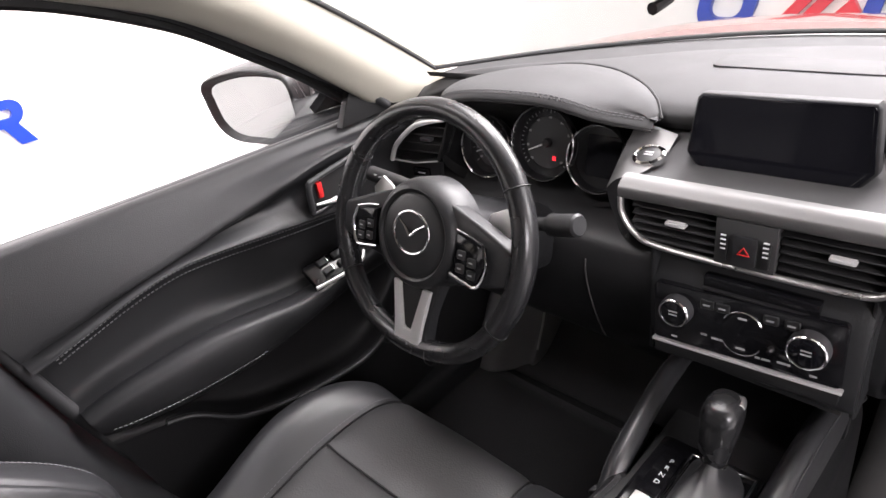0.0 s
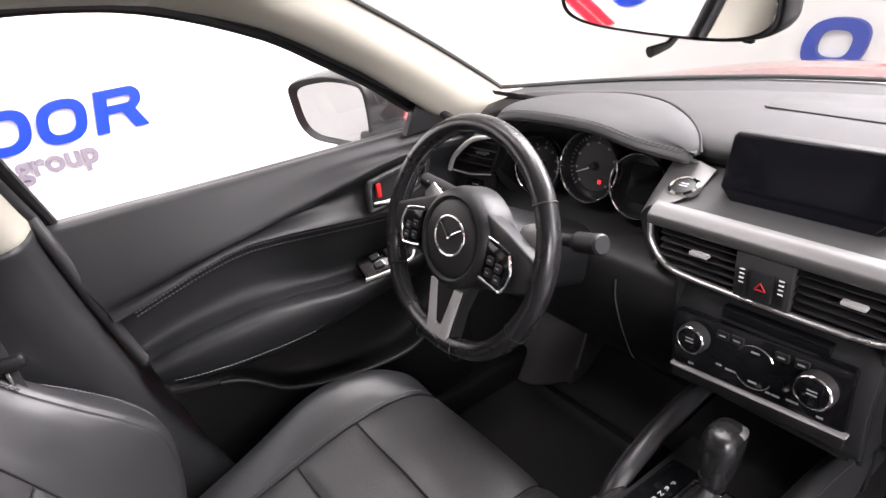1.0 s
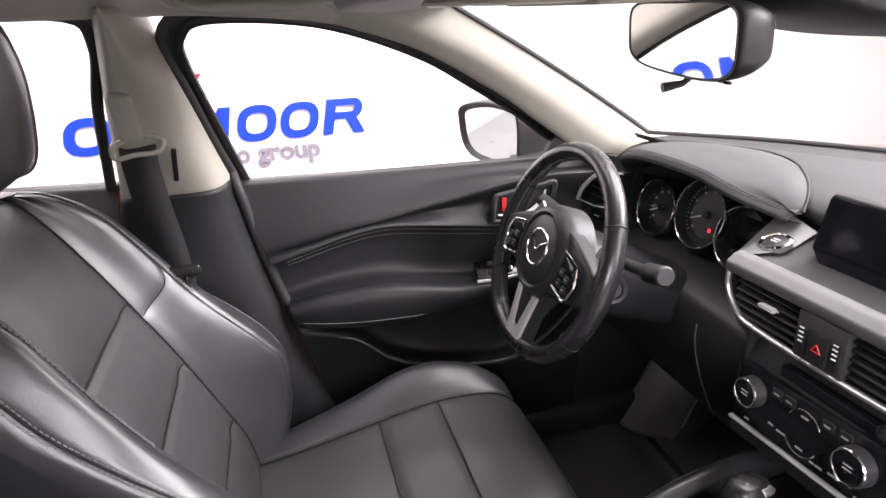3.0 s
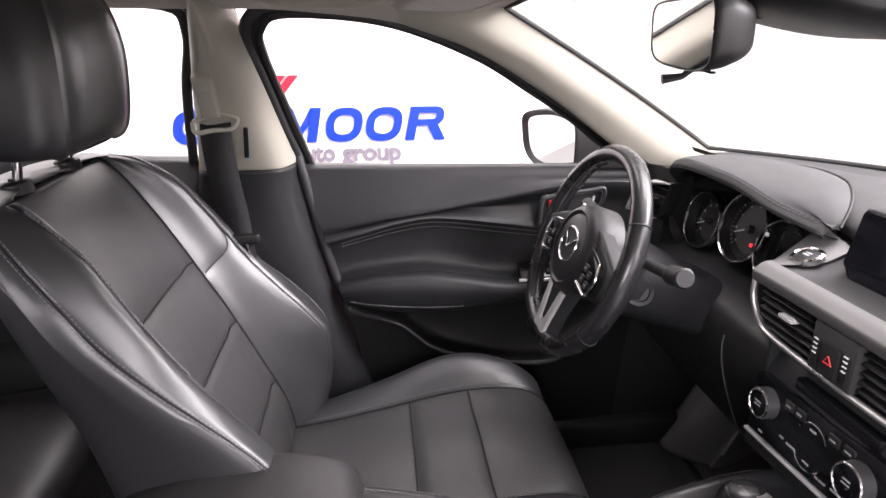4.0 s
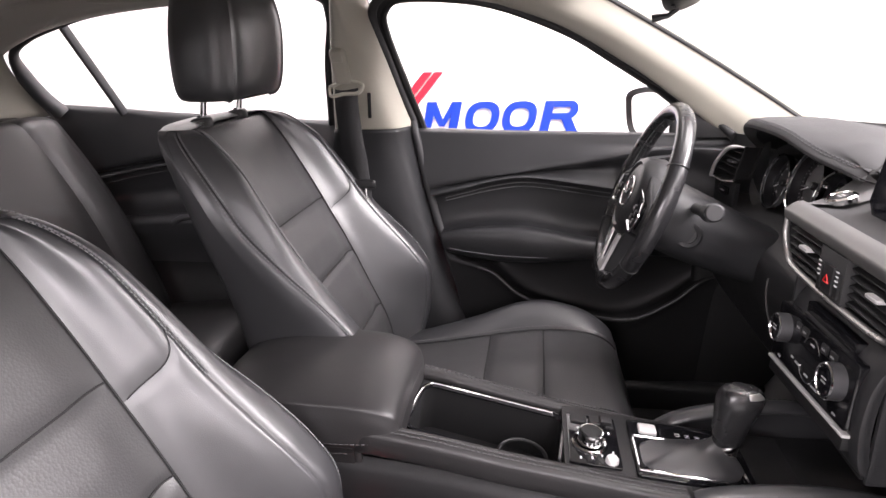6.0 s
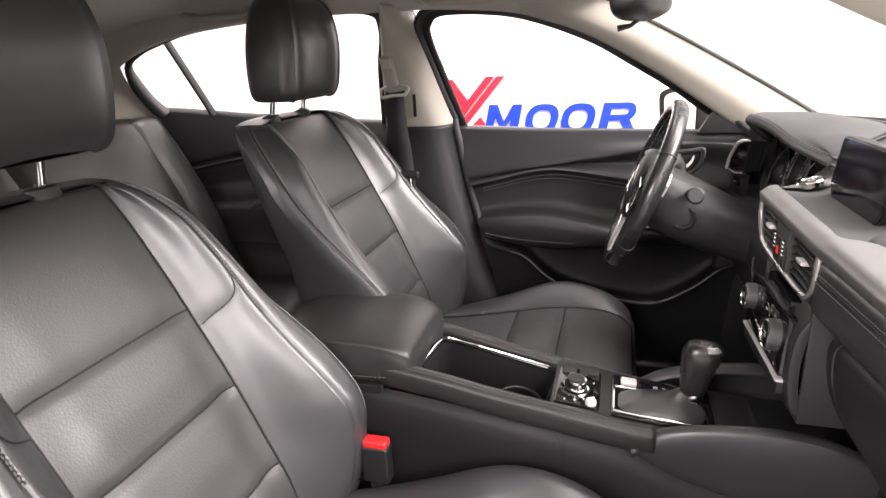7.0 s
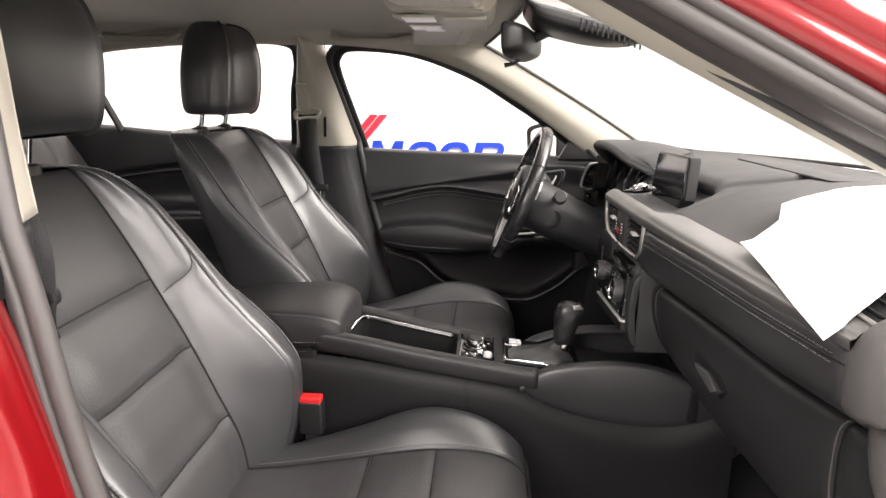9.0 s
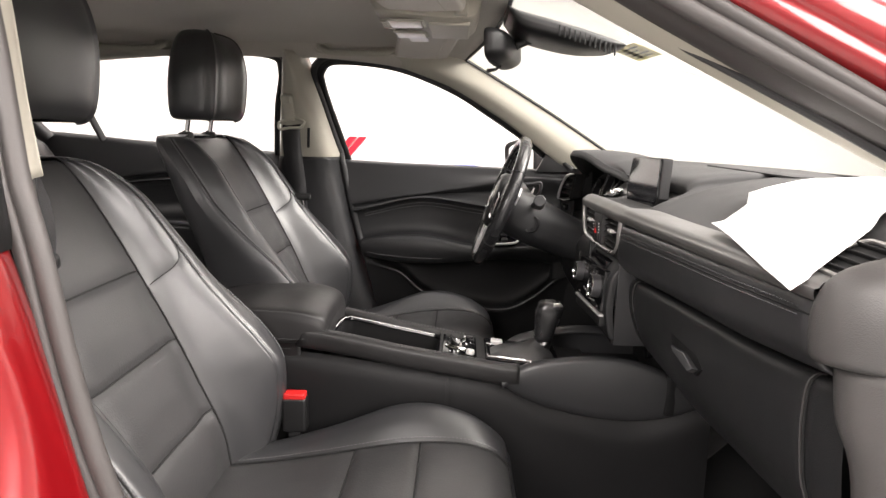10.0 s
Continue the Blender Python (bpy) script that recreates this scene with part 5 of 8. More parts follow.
    part("side_panel", grid_bm(Surf(rows).grid(np.linspace(0, 1, 24), np.linspace(0, 1, 18))), GREYSIDE, dash, solid=0.004)
    # lower dash on the driver's side
    rows = []
    for x in (-0.70, -0.60, -0.47, -0.36, -0.25, -0.17, -0.12):
        rows.append([(x, 0.345, 0.915), (x, 0.330, 0.83), (x, 0.250, 0.80), (x, 0.222, 0.775), (x, 0.220, 0.72), (x, 0.25, 0.63), (x, 0.29, 0.56), (x, 0.38, 0.51), (x, 0.60, 0.48)])
    KN = Surf(rows)
    knee = part("knee_panel", grid_bm(KN.grid(np.linspace(0, 1, 30), np.linspace(0, 1, 34))), HARD, dash)
    # Paler grey puts the side light on this seam into its colour.
    part("panel_seam", tube_bm(KN.at(np.full(20, 0.70), np.linspace(0.42, 0.72, 20)) + np.array([0, -0.001, 0]), 0.0016, 6), GREYSIDE, knee, "pale line for the side-lit seam in the knee panel")
    rows = [[(x, 0.40, 0.572), (x, 0.52, 0.53), (x, 0.74, 0.52)] for x in (0.12, 0.4, 0.70)]
    part("footwell_cover", grid_bm(Surf(rows).grid(np.linspace(0, 1, 8), np.linspace(0, 1, 8))), HARD, dash)
    return dash


dashboard()


def vent_slats(owner, x0, x1, z0, z1, y, count, m=None):
    for k in range(count):
        z = z0 + (z1 - z0) * (k + 0.5) / count
        part("slat", box_bm(x0, x1, -0.009, 0.009, -0.0012, 0.0012, 0.0008, 1, m=(m or STACK) @ pose(0, y + 0.010, z, 24, 0, 0)), HARD, owner)


def centre_stack():
    st = thing("centre_stack", (0, 0.26, 0.60), "black centre stack with two chrome-lipped air vents", "centre console")
    # sloping deck under the display, silver band, vent pod
    rows = [[(x0, 0.345, 0.930), (x1, 0.28, 0.906), (x2, 0.222, 0.905), (x2, 0.216, 0.903)] for x0, x1, x2 in ((-0.185, -0.195, -0.172), (-0.10, -0.10, -0.10), (0.05, 0.05, 0.05), (0.17, 0.17, 0.16))]
    P = Surf(rows).grid(np.linspace(0, 1, 16), np.linspace(0, 1, 14))
    part("deck", grid_bm(moved(P.reshape(-1, 3), STACK).reshape(P.shape)), DASH, st)
    rows = [[(-0.204, 0.316, 0.944), (-0.188, 0.320, 0.938), (-0.150, 0.326, 0.926)], [(-0.207, 0.284, 0.914), (-0.190, 0.284, 0.913), (-0.150, 0.286, 0.9085)],
            [(-0.207, 0.256, 0.892), (-0.188, 0.250, 0.903), (-0.152, 0.249, 0.9065)], [(-0.208, 0.236, 0.872), (-0.184, 0.222, 0.896), (-0.158, 0.2185, 0.906)]]
    cheek = [rows[3][:2] + [(-0.166, 0.212, 0.900)], [(-0.204, 0.240, 0.845), (-0.186, 0.224, 0.852), (-0.168, 0.212, 0.872)], [(-0.184, 0.234, 0.806), (-0.172, 0.222, 0.812), (-0.162, 0.214, 0.825)]]
    part("side_cheek", grid_bm(Surf(cheek).grid(np.linspace(0, 1, 12), np.linspace(0, 1, 10))), SOFT, st)
    part("side_plate", grid_bm(Surf(rows).grid(np.linspace(0, 1, 18), np.linspace(0, 1, 12))), BRUSHED, st, "brushed grey plate beside the instruments")
    pod = [(-0.170, 0.884), (-0.168, 0.860), (-0.150, 0.834), (-0.118, 0.822), (0.0, 0.819), (0.10, 0.821), (0.130, 0.830), (0.144, 0.852), (0.148, 0.886)]
    back = plate_bm(pod, 0.004, 0.001, m=xz(0.232))
    part("vent_back", back, VENTDARK, st)
    edge = crom([(x, 0.203, z) for x, z in pod], 60)
    edge[:, 1] += 0.004
    part("chrome_lip", tube_bm(moved(edge, STACK), 0.0040, 10, flat=1.2), LIPMETAL, st, "satin silver lip below the vents")
    inner = np.array([[(x, 0.206, z), (x, 0.234, z)] for x, z in crom(pod, 40)])
    part("vent_wall", grid_bm(moved(inner.reshape(-1, 3), STACK).reshape(inner.shape)), HARD, st)
    outer = np.array([[(x * 1.02, 0.205, 0.868 + (z - 0.868) * 1.06), (x * 1.06, 0.225, 0.868 + (z - 0.868) * 1.35), (x * 1.04, 0.26, 0.868 + (z - 0.868) * 1.55)] for x, z in crom(pod, 40)])
    part("vent_shroud", grid_bm(moved(outer.reshape(-1, 3), STACK).reshape(outer.shape)), SOFT, st)
    for x0, x1 in ((-0.155, -0.046), (0.024, 0.137)):
        vent = part("air_vent", box_bm(x0, x1, 0.210, 0.214, 0.880, 0.884, 0.001, 1, m=STACK), HARD, st)
        vent_slats(vent, x0, x1, 0.826, 0.882, 0.207, 5)
        for k in range(1, 7):
            x = x0 + (x1 - x0) * k / 7
            part("vane", box_bm(x - 0.0008, x + 0.0008, 0.222, 0.232, 0.828, 0.880, 0.0004, 1, m=STACK), HARD, vent)
        c = (x0 + x1) / 2
        part("vent_tab", box_bm(-0.013, 0.013, -0.003, 0.010, -0.0028, 0.0028, 0.0022, 2, m=STACK @ pose(c + 0.006, 0.204, 0.860, 0, 0, 0)), SATIN, vent, "silver vent tab")
    part("hazard_panel", box_bm(-0.045, 0.023, 0.203, 0.228, 0.822, 0.883, 0.002, 2, m=STACK), DASH, st)
    hz = part("hazard_button", box_bm(-0.023, 0.003, 0.199, 0.206, 0.828, 0.866, 0.002, 2, m=STACK), SOFT, st)
    tri = [moved([(0.0075 * math.cos(radians(90 + 120 * k)), 0.0065 * math.sin(radians(90 + 120 * k)), 0)], xz(0.1982, 0, 0.846) @ pose(-0.010, 0, 0))[0] for k in range(3)]
    tri = np.array([tri[0], (tri[0] + tri[1]) / 2, tri[1], (tri[1] + tri[2]) / 2, tri[2], (tri[2] + tri[0]) / 2])
    part("hazard_mark", tube_bm(tri, 0.0009, 5, closed=True), REDPLASTIC, hz, "red triangle outline")
    for x in (-0.034, 0.013):
        part("thumb_wheel", box_bm(x - 0.0045, x + 0.0045, 0.200, 0.206, 0.828, 0.862, 0.002, 2, m=STACK), HARD, st)
        for k in range(4):
            part("wheel_mark", box_bm(x - 0.003, x + 0.003, 0.1988, 0.2002, 0.845 + 0.006 * k, 0.8465 + 0.006 * k, 0, m=STACK), WHITEMARK, st)
    # start button
    B = STACK @ pose(-0.164, 0.273, 0.9155, 18, -2, 0)
    sb = thing("start_button", tuple(B.translation), "round black engine start button with chrome ring", "button")
    part("ring", lathe_bm([(0.0165, -0.004), (0.0165, 0.004), (0.0185, 0.0055), (0.0215, 0.003), (0.0215, -0.004)], 40, B), CHROME, sb)
    part("cap", lathe_bm([(0.0, 0.0045), (0.012, 0.0045), (0.0158, 0.003), (0.0158, -0.004)], 36, B), HARD, sb)
    for k in range(2):
        part("mark", box_bm(-0.006, 0.006, -0.0012 + 0.005 * k - 0.002, 0.0012 + 0.005 * k - 0.002, 0.0045, 0.0049, 0, m=B), GREYMARK, sb)

    # body of the stack below the vents
    rows = []
    for x in (-0.128, -0.122, -0.06, 0.0, 0.06, 0.120, 0.126):
        d = 0.014 * (abs(x) > 0.121)
        rows.append([(x, 0.232 + d, 0.815), (x, 0.218 + d, 0.800), (x, 0.206 + d, 0.782), (x, 0.199 + d, 0.760), (x, 0.196 + d, 0.72), (x, 0.199 + d, 0.685), (x, 0.206 + d, 0.660), (x, 0.222 + d, 0.650)])
    P = Surf(rows).grid(np.linspace(0, 1, 24), np.linspace(0, 1, 20))
    part("fascia", grid_bm(moved(P.reshape(-1, 3), STACK).reshape(P.shape)), SOFT, st)
    for x in (-0.131, 0.120):
        part("fascia_side", box_bm(x, x + 0.008, 0.214, 0.36, 0.645, 0.83, 0.004, m=STACK), SOFT, st)
    part("disc_slot", box_bm(-0.055, 0.075, 0.203, 0.222, 0.783, 0.799, 0.002, m=STACK @ pose(0, 0, 0)), GLOSS, st)
    part("slot_lip", box_bm(-0.055, 0.075, 0.1985, 0.208, 0.781, 0.784, 0.001, m=STACK), HARD, st)
    part("cubby", box_bm(-0.118, 0.118, 0.33, 0.35, 0.50, 0.66, 0.004), HARD, st)
    part("cubby_roof", box_bm(-0.118, 0.118, 0.215, 0.35, 0.645, 0.655, 0.003), HARD, st)
    part("cubby_socket", lathe_bm([(0.0, 0.0), (0.011, 0.0), (0.013, 0.004), (0.014, 0.012)], 24, pose(0.03, 0.325, 0.60, 90, 0, 0)), GLOSS, st)

    # climate panel
    CP = xz(0.196, 4, 0.735) @ pose(-0.003, 0.003, 0, 0, 0, 3.0) @ Matrix.Diagonal((0.95, 0.97, 1, 1))
    cl = thing("climate_panel", (0, 0.19, 0.70), "gloss black climate control panel with two chrome knobs", "control panel")
    part("panel", plate_bm(round_rect(-0.116, 0.118, -0.042, 0.044, 0.006), 0.012, 0.002, m=CP @ pose(0, 0, 0.004)), GLOSS, cl)
    part("chrome_strip", box_bm(-0.118, 0.120, -0.0485, -0.044, -0.008, 0.0065, 0.0015, 2, m=CP), SATIN, cl, "silver strip under the panel")
    part("lower_lid", box_bm(-0.116, 0.116, -0.068, -0.050, -0.012, 0.003, 0.003, 2, m=CP), HARD, cl)
    for x, y, r in ((-0.081, 0.012, 0.0215), (0.081, 0.006, 0.0235)):
        K = CP @ pose(x, y, 0.004)
        knob = part("knob", lathe_bm([(0.0, 0.0165), (r - 0.006, 0.0165), (r - 0.004, 0.0155)], 40, K), GLOSS if x < 0 else SCREEN, cl)
        part("knob_ring", lathe_bm([(r - 0.0048, 0.0145), (r - 0.0036, 0.0172), (r - 0.002, 0.0172), (r - 0.0008, 0.0158)], 48, K), CHROME, knob, "chrome ring")
        part("knob_side", lathe_bm([(r - 0.0008, 0.0158), (r - 0.0002, 0.012), (r, 0.0), (r + 0.003, -0.002)], 48, K), DARKSATIN, knob, "knurled dark metal side")
        for k in range(2):
            part("mark", box_bm(-0.006, 0.006, -0.001 + 0.005 * k - 0.002, 0.001 + 0.005 * k - 0.002, 0.0165, 0.0168, 0, m=K), GREYMARK, knob)
    for x, y in ((-0.042, 0.028), (-0.022, 0.028), (0.036, 0.028), (0.060, 0.028)):
        part("button", plate_bm(round_rect(x - 0.009, x + 0.009, y - 0.006, y + 0.007, 0.002, 2), 0.003, 0.001, 1, m=CP @ pose(0, 0, 0.0062)), HARD, cl)
        part("button_mark", box_bm(x - 0.005, x + 0.004, y - 0.0012, y + 0.0012, 0.0062, 0.0066, 0, m=CP), GREYMARK, cl)
    for x, y, w in ((-0.045, -0.018, 0.004), (-0.030, -0.020, 0.005), (-0.022, -0.020, 0.002), (0.024, -0.030, 0.003), (0.034, -0.030, 0.005), (0.052, -0.028, 0.005), (0.060, -0.028, 0.002), (0.088, -0.034, 0.004), (-0.086, -0.034, 0.004)):
        part("button_mark", box_bm(x - w, x + w, y - 0.0014, y + 0.0014, 0.004, 0.0046, 0, m=CP), GREYMARK, cl)
    for sy in (1, -1):
        arc = [(0.003 + 0.024 * math.cos(a), sy * (0.010 + 0.021 * math.sin(a)) - 0.002, 0.0045) for a in np.linspace(radians(18), radians(162), 20)]
        part("dial_arc", tube_bm(moved(arc, CP), 0.0010, 5), CHROME, cl, "thin chrome arc")
        part("arc_mark", box_bm(-0.003, 0.008, sy * 0.022 - 0.0035, sy * 0.022 - 0.0008, 0.004, 0.0046, 0, m=CP), GREYMARK, cl)


centre_stack()


def display():
    D = pose(-0.019, 0.290, 0.949, 85, -1.5, 0)
    d = thing("display_screen", (-0.022, 0.32, 0.89), "dark switched-off display screen standing on the dashboard", "screen")
    out = [(-0.076, -0.060), (0.080, -0.060), (0.106, -0.026), (0.098, 0.044), (0.093, 0.050), (-0.090, 0.050), (-0.095, 0.044), (-0.104, -0.026)]
    part("housing", plate_bm(out, 0.020, 0.004, 3, m=D), DEEP, d)
    part("back", plate_bm([(x * 0.86, y * 0.80) for x, y in out], 0.010, 0.003, 2, m=D @ pose(0, 0, -0.011)), DEEP, d)
    part("glass", plate_bm([(x * 0.972, y * 0.955) for x, y in out], 0.0015, 0.0005, 1, m=D @ pose(0, 0, 0.0016)), SCREEN, d, "dark display glass")
    part("bezel_line", tube_bm(moved([(x * 0.93, y * 0.90 + 0.001, 0.0017) for x, y in out], D), 0.0005, 4, closed=True), GLOSS, d)
    part("foot", plate_bm([(-0.060, -0.072), (0.060, -0.072), (0.066, -0.050), (-0.066, -0.050)], 0.030, 0.004, 2, m=D @ pose(0, 0, -0.006)), HARD, d)


display()


def cluster():
    c = thing("instrument_cluster", (-0.37, 0.31, 0.80), "instrument cluster with three chrome-ringed dials", "gauges")
    lip = [(-0.585, 0.305, 0.915), (-0.545, 0.270, 0.940), (-0.50, 0.246, 0.958), (-0.43, 0.230, 0.975), (-0.36, 0.226, 0.980), (-0.29, 0.242, 0.975), (-0.235, 0.272, 0.958), (-0.190, 0.305, 0.935),
           (-0.196, 0.300, 0.86), (-0.230, 0.285, 0.815), (-0.36, 0.275, 0.805), (-0.50, 0.275, 0.805), (-0.575, 0.285, 0.83), (-0.590, 0.300, 0.88)]
    L = cr_at(np.array(lip + lip[:1]), np.linspace(0, 1, 64))
    mid = np.array([-0.375, 0.345, 0.882])
    inn = mid + (L - mid) * np.array([0.93, 0.0, 0.86])
    inn[:, 1] = 0.345 + (inn[:, 2] - 0.88) * 0.25
    part("hood_wall", grid_bm(np.array([L, L * 0.4 + inn * 0.6 + np.array([0, 0.004, 0]), inn])), HARD, c)
    flat = mid + (inn - mid) * 0.02
    part("face", grid_bm(np.array([inn, flat])), DIAL, c)
    tilt = pose(0, 0, 0, 90 - 14, 0, 0)
    for x, z, r in ((-0.478, 0.868, 0.054), (-0.362, 0.889, 0.060), (-0.262, 0.880, 0.052)):
        K = pose(x, 0.300 + (z - 0.88) * 0.25, z) @ tilt
        g = part("dial", lathe_bm([(0.0, -0.020), (r - 0.004, -0.020), (r - 0.002, -0.012), (r - 0.0015, 0.0)], 48, K), DIAL, c)
        part("bezel", lathe_bm([(r - 0.002, -0.004), (r - 0.0025, 0.001), (r - 0.0008, 0.0024), (r + 0.0008, 0.001), (r + 0.001, -0.008)], 64, K), CHROME, g, "chrome dial ring")
        if r < 0.0525:
            part("info_glass", plate_bm(round_rect(-0.026, 0.030, -0.030, 0.034, 0.004, 3), 0.002, 0.0005, 1, m=K @ pose(0, 0, -0.016)), SCREEN, g, "dark information display")
            continue
        k0 = 0.74 if r > 0.058 else 0.7
        part("scale", lathe_bm([(r * (k0 - 0.04), -0.0198), (r * (k0 - 0.04), -0.0185), (r * k0, -0.0185), (r * k0, -0.0198)], 48, K), HARD, g)
        part("dial_disc", lathe_bm([(0.0, -0.0196), (r * (k0 - 0.05), -0.0196)], 48, K), DISC, g, "dark grey dial centre")
        n = 33
        for k in range(n):
            a = radians(225 - 270 * k / (n - 1))
            big = k % 4 == 0
            if r < 0.058 and not big:
                continue
            r1 = r * (0.88 if r > 0.058 else 0.8)
            r0 = r1 - (0.006 if big else 0.003)
            part("tick", tube_bm(moved([(r0 * math.cos(a), r0 * math.sin(a), -0.0192), (r1 * math.cos(a), r1 * math.sin(a), -0.0192)], K), 0.0008, 4), GREYMARK, g)
            if big:
                part("numeral", box_bm(-0.0028, 0.0028, -0.002, 0.002, 0, 0.0008, 0, m=K @ pose((r0 - 0.006) * math.cos(a), (r0 - 0.006) * math.sin(a), -0.0197)), GREYMARK, g)
        a = radians(205)
        part("needle", tube_bm(moved([(0, 0, -0.014), (0.62 * r * math.cos(a), 0.62 * r * math.sin(a), -0.014)], K), [0.0018, 0.0009], 6), WHITEMARK, g, "pale needle")
        part("needle_hub", lathe_bm([(0.0, -0.010), (0.006, -0.010), (0.0075, -0.013), (0.0075, -0.02)], 24, K), HARD, g)
        if r > 0.058:
            part("warning_lamp", box_bm(-0.003, 0.003, -0.003, 0.003, 0, 0.0006, 0, m=K @ pose(0.014, -0.024, -0.0195)), REDLAMP, g, "red glowing warning symbol")
    return c


cluster()


def side_vents():
    v = thing("side_vent", (-0.585, 0.25, 0.80), "black side air vent with chrome edge beside the wheel", "air vent", "side vents")
    M = pose(-0.575, 0.236, 0.882, 90, 0, 8)
    out = [(-0.069, -0.036), (-0.052, -0.006), (-0.008, 0.030), (0.030, 0.042), (0.068, 0.047), (0.054, 0.010), (0.036, -0.027), (-0.016, -0.036)]
    part("vent_back", plate_bm([(x * 0.96, y * 0.96) for x, y in out][::-1], 0.004, 0, m=M @ pose(0, 0, -0.030)), VENTDARK, v)
    loop = np.array(out + out[:1])
    wall = np.array([[M @ Vector((x, y, 0.0)) for x, y in loop], [M @ Vector((x * 0.96, y * 0.96, -0.028)) for x, y in loop]])
    part("vent_wall", grid_bm(wall), HARD, v)
    part("frame", tube_bm(moved([(x, y, 0.0) for x, y in out], M), 0.0035, 8, closed=True), HARD, v)
    part("chrome_edge", tube_bm(moved(crom([(x, y, 0.004) for x, y in out[4::-1] + out[:1]], 50), M), np.interp(np.arange(50), [0, 14, 40, 49], [0.0015, 0.0045, 0.0050, 0.002]), 10, flat=0.8), SATIN, v, "satin silver edge")
    part("lower_edge", tube_bm(moved([(-0.069, -0.037, 0.003), (-0.016, -0.038, 0.003), (0.036, -0.029, 0.003)], M), 0.0016, 8), SATIN, v, "thin silver lower edge")
    for k, (a, b) in enumerate(((-0.060, 0.036), (-0.050, 0.046), (-0.034, 0.054), (-0.014, 0.060))):
        y = -0.018 + 0.016 * k
        part("slat", box_bm(a, b, -0.0012, 0.0012, -0.022, -0.002, 0.0010, 1, m=M @ pose(0, y, 0, 20, 0, 0)), HARD, v)
    part("vent_tab", box_bm(-0.012, 0.012, -0.003, 0.003, -0.004, 0.007, 0.002, 2, m=M @ pose(0.018, 0.010, 0)), DARKSATIN, v, "dark silver vent tab")
    part("switch_plate", plate_bm([(-0.060, -0.090), (0.030, -0.092), (0.036, -0.034), (-0.018, -0.043), (-0.064, -0.043)], 0.010, 0.003, 2, m=M @ pose(0, 0, -0.004)), SOFT, v)
    sw = part("switch", box_bm(-0.020, 0.016, -0.008, 0.008, -0.004, 0.0035, 0.002, 2, m=M @ pose(-0.004, -0.056, 0)), GLOSS, v)
    part("switch_mark", box_bm(-0.008, 0.008, -0.0012, 0.0012, 0.0035, 0.004, 0, m=M @ pose(-0.004, -0.056, 0)), GREYMARK, sw)
    rows = [[(-0.70, 0.30, z), (-0.665, 0.268, z), (-0.60, 0.276 + a, z), (-0.535, 0.30, z)] for z, a in ((0.935, 0.02), (0.90, 0.012), (0.85, 0.014), (0.80, 0.02), (0.76, 0.0))]
    part("end_cap", grid_bm(Surf(rows).grid(np.linspace(0, 1, 16), np.linspace(0, 1, 16))), SOFT, v)
    w = thing("side_vent", (0.66, 0.26, 0.90), "black side air vent with satin edge on the passenger side", "air vent", "side vents")
    M = pose(0.690, 0.276, 0.936, 26, 0, -4)
    shape = round_rect(-0.045, 0.030, -0.028, 0.030, 0.012)
    part("vent_back", plate_bm(shape, 0.004, 0, m=M @ pose(0, 0, -0.002)), VENTDARK, w)
    part("frame", tube_bm(moved([(x, y, 0.001) for x, y in shape], M), 0.0024, 8, closed=True), LIPMETAL, w, "satin metal vent frame")
    for k in range(4):
        part("slat", box_bm(-0.043, 0.028, -0.001, 0.001, -0.005, 0.003, 0.0008, 1, m=M @ pose(0, -0.018 + 0.013 * k, 0.001, 16, 0, 0)), VENTDARK, w)


side_vents()


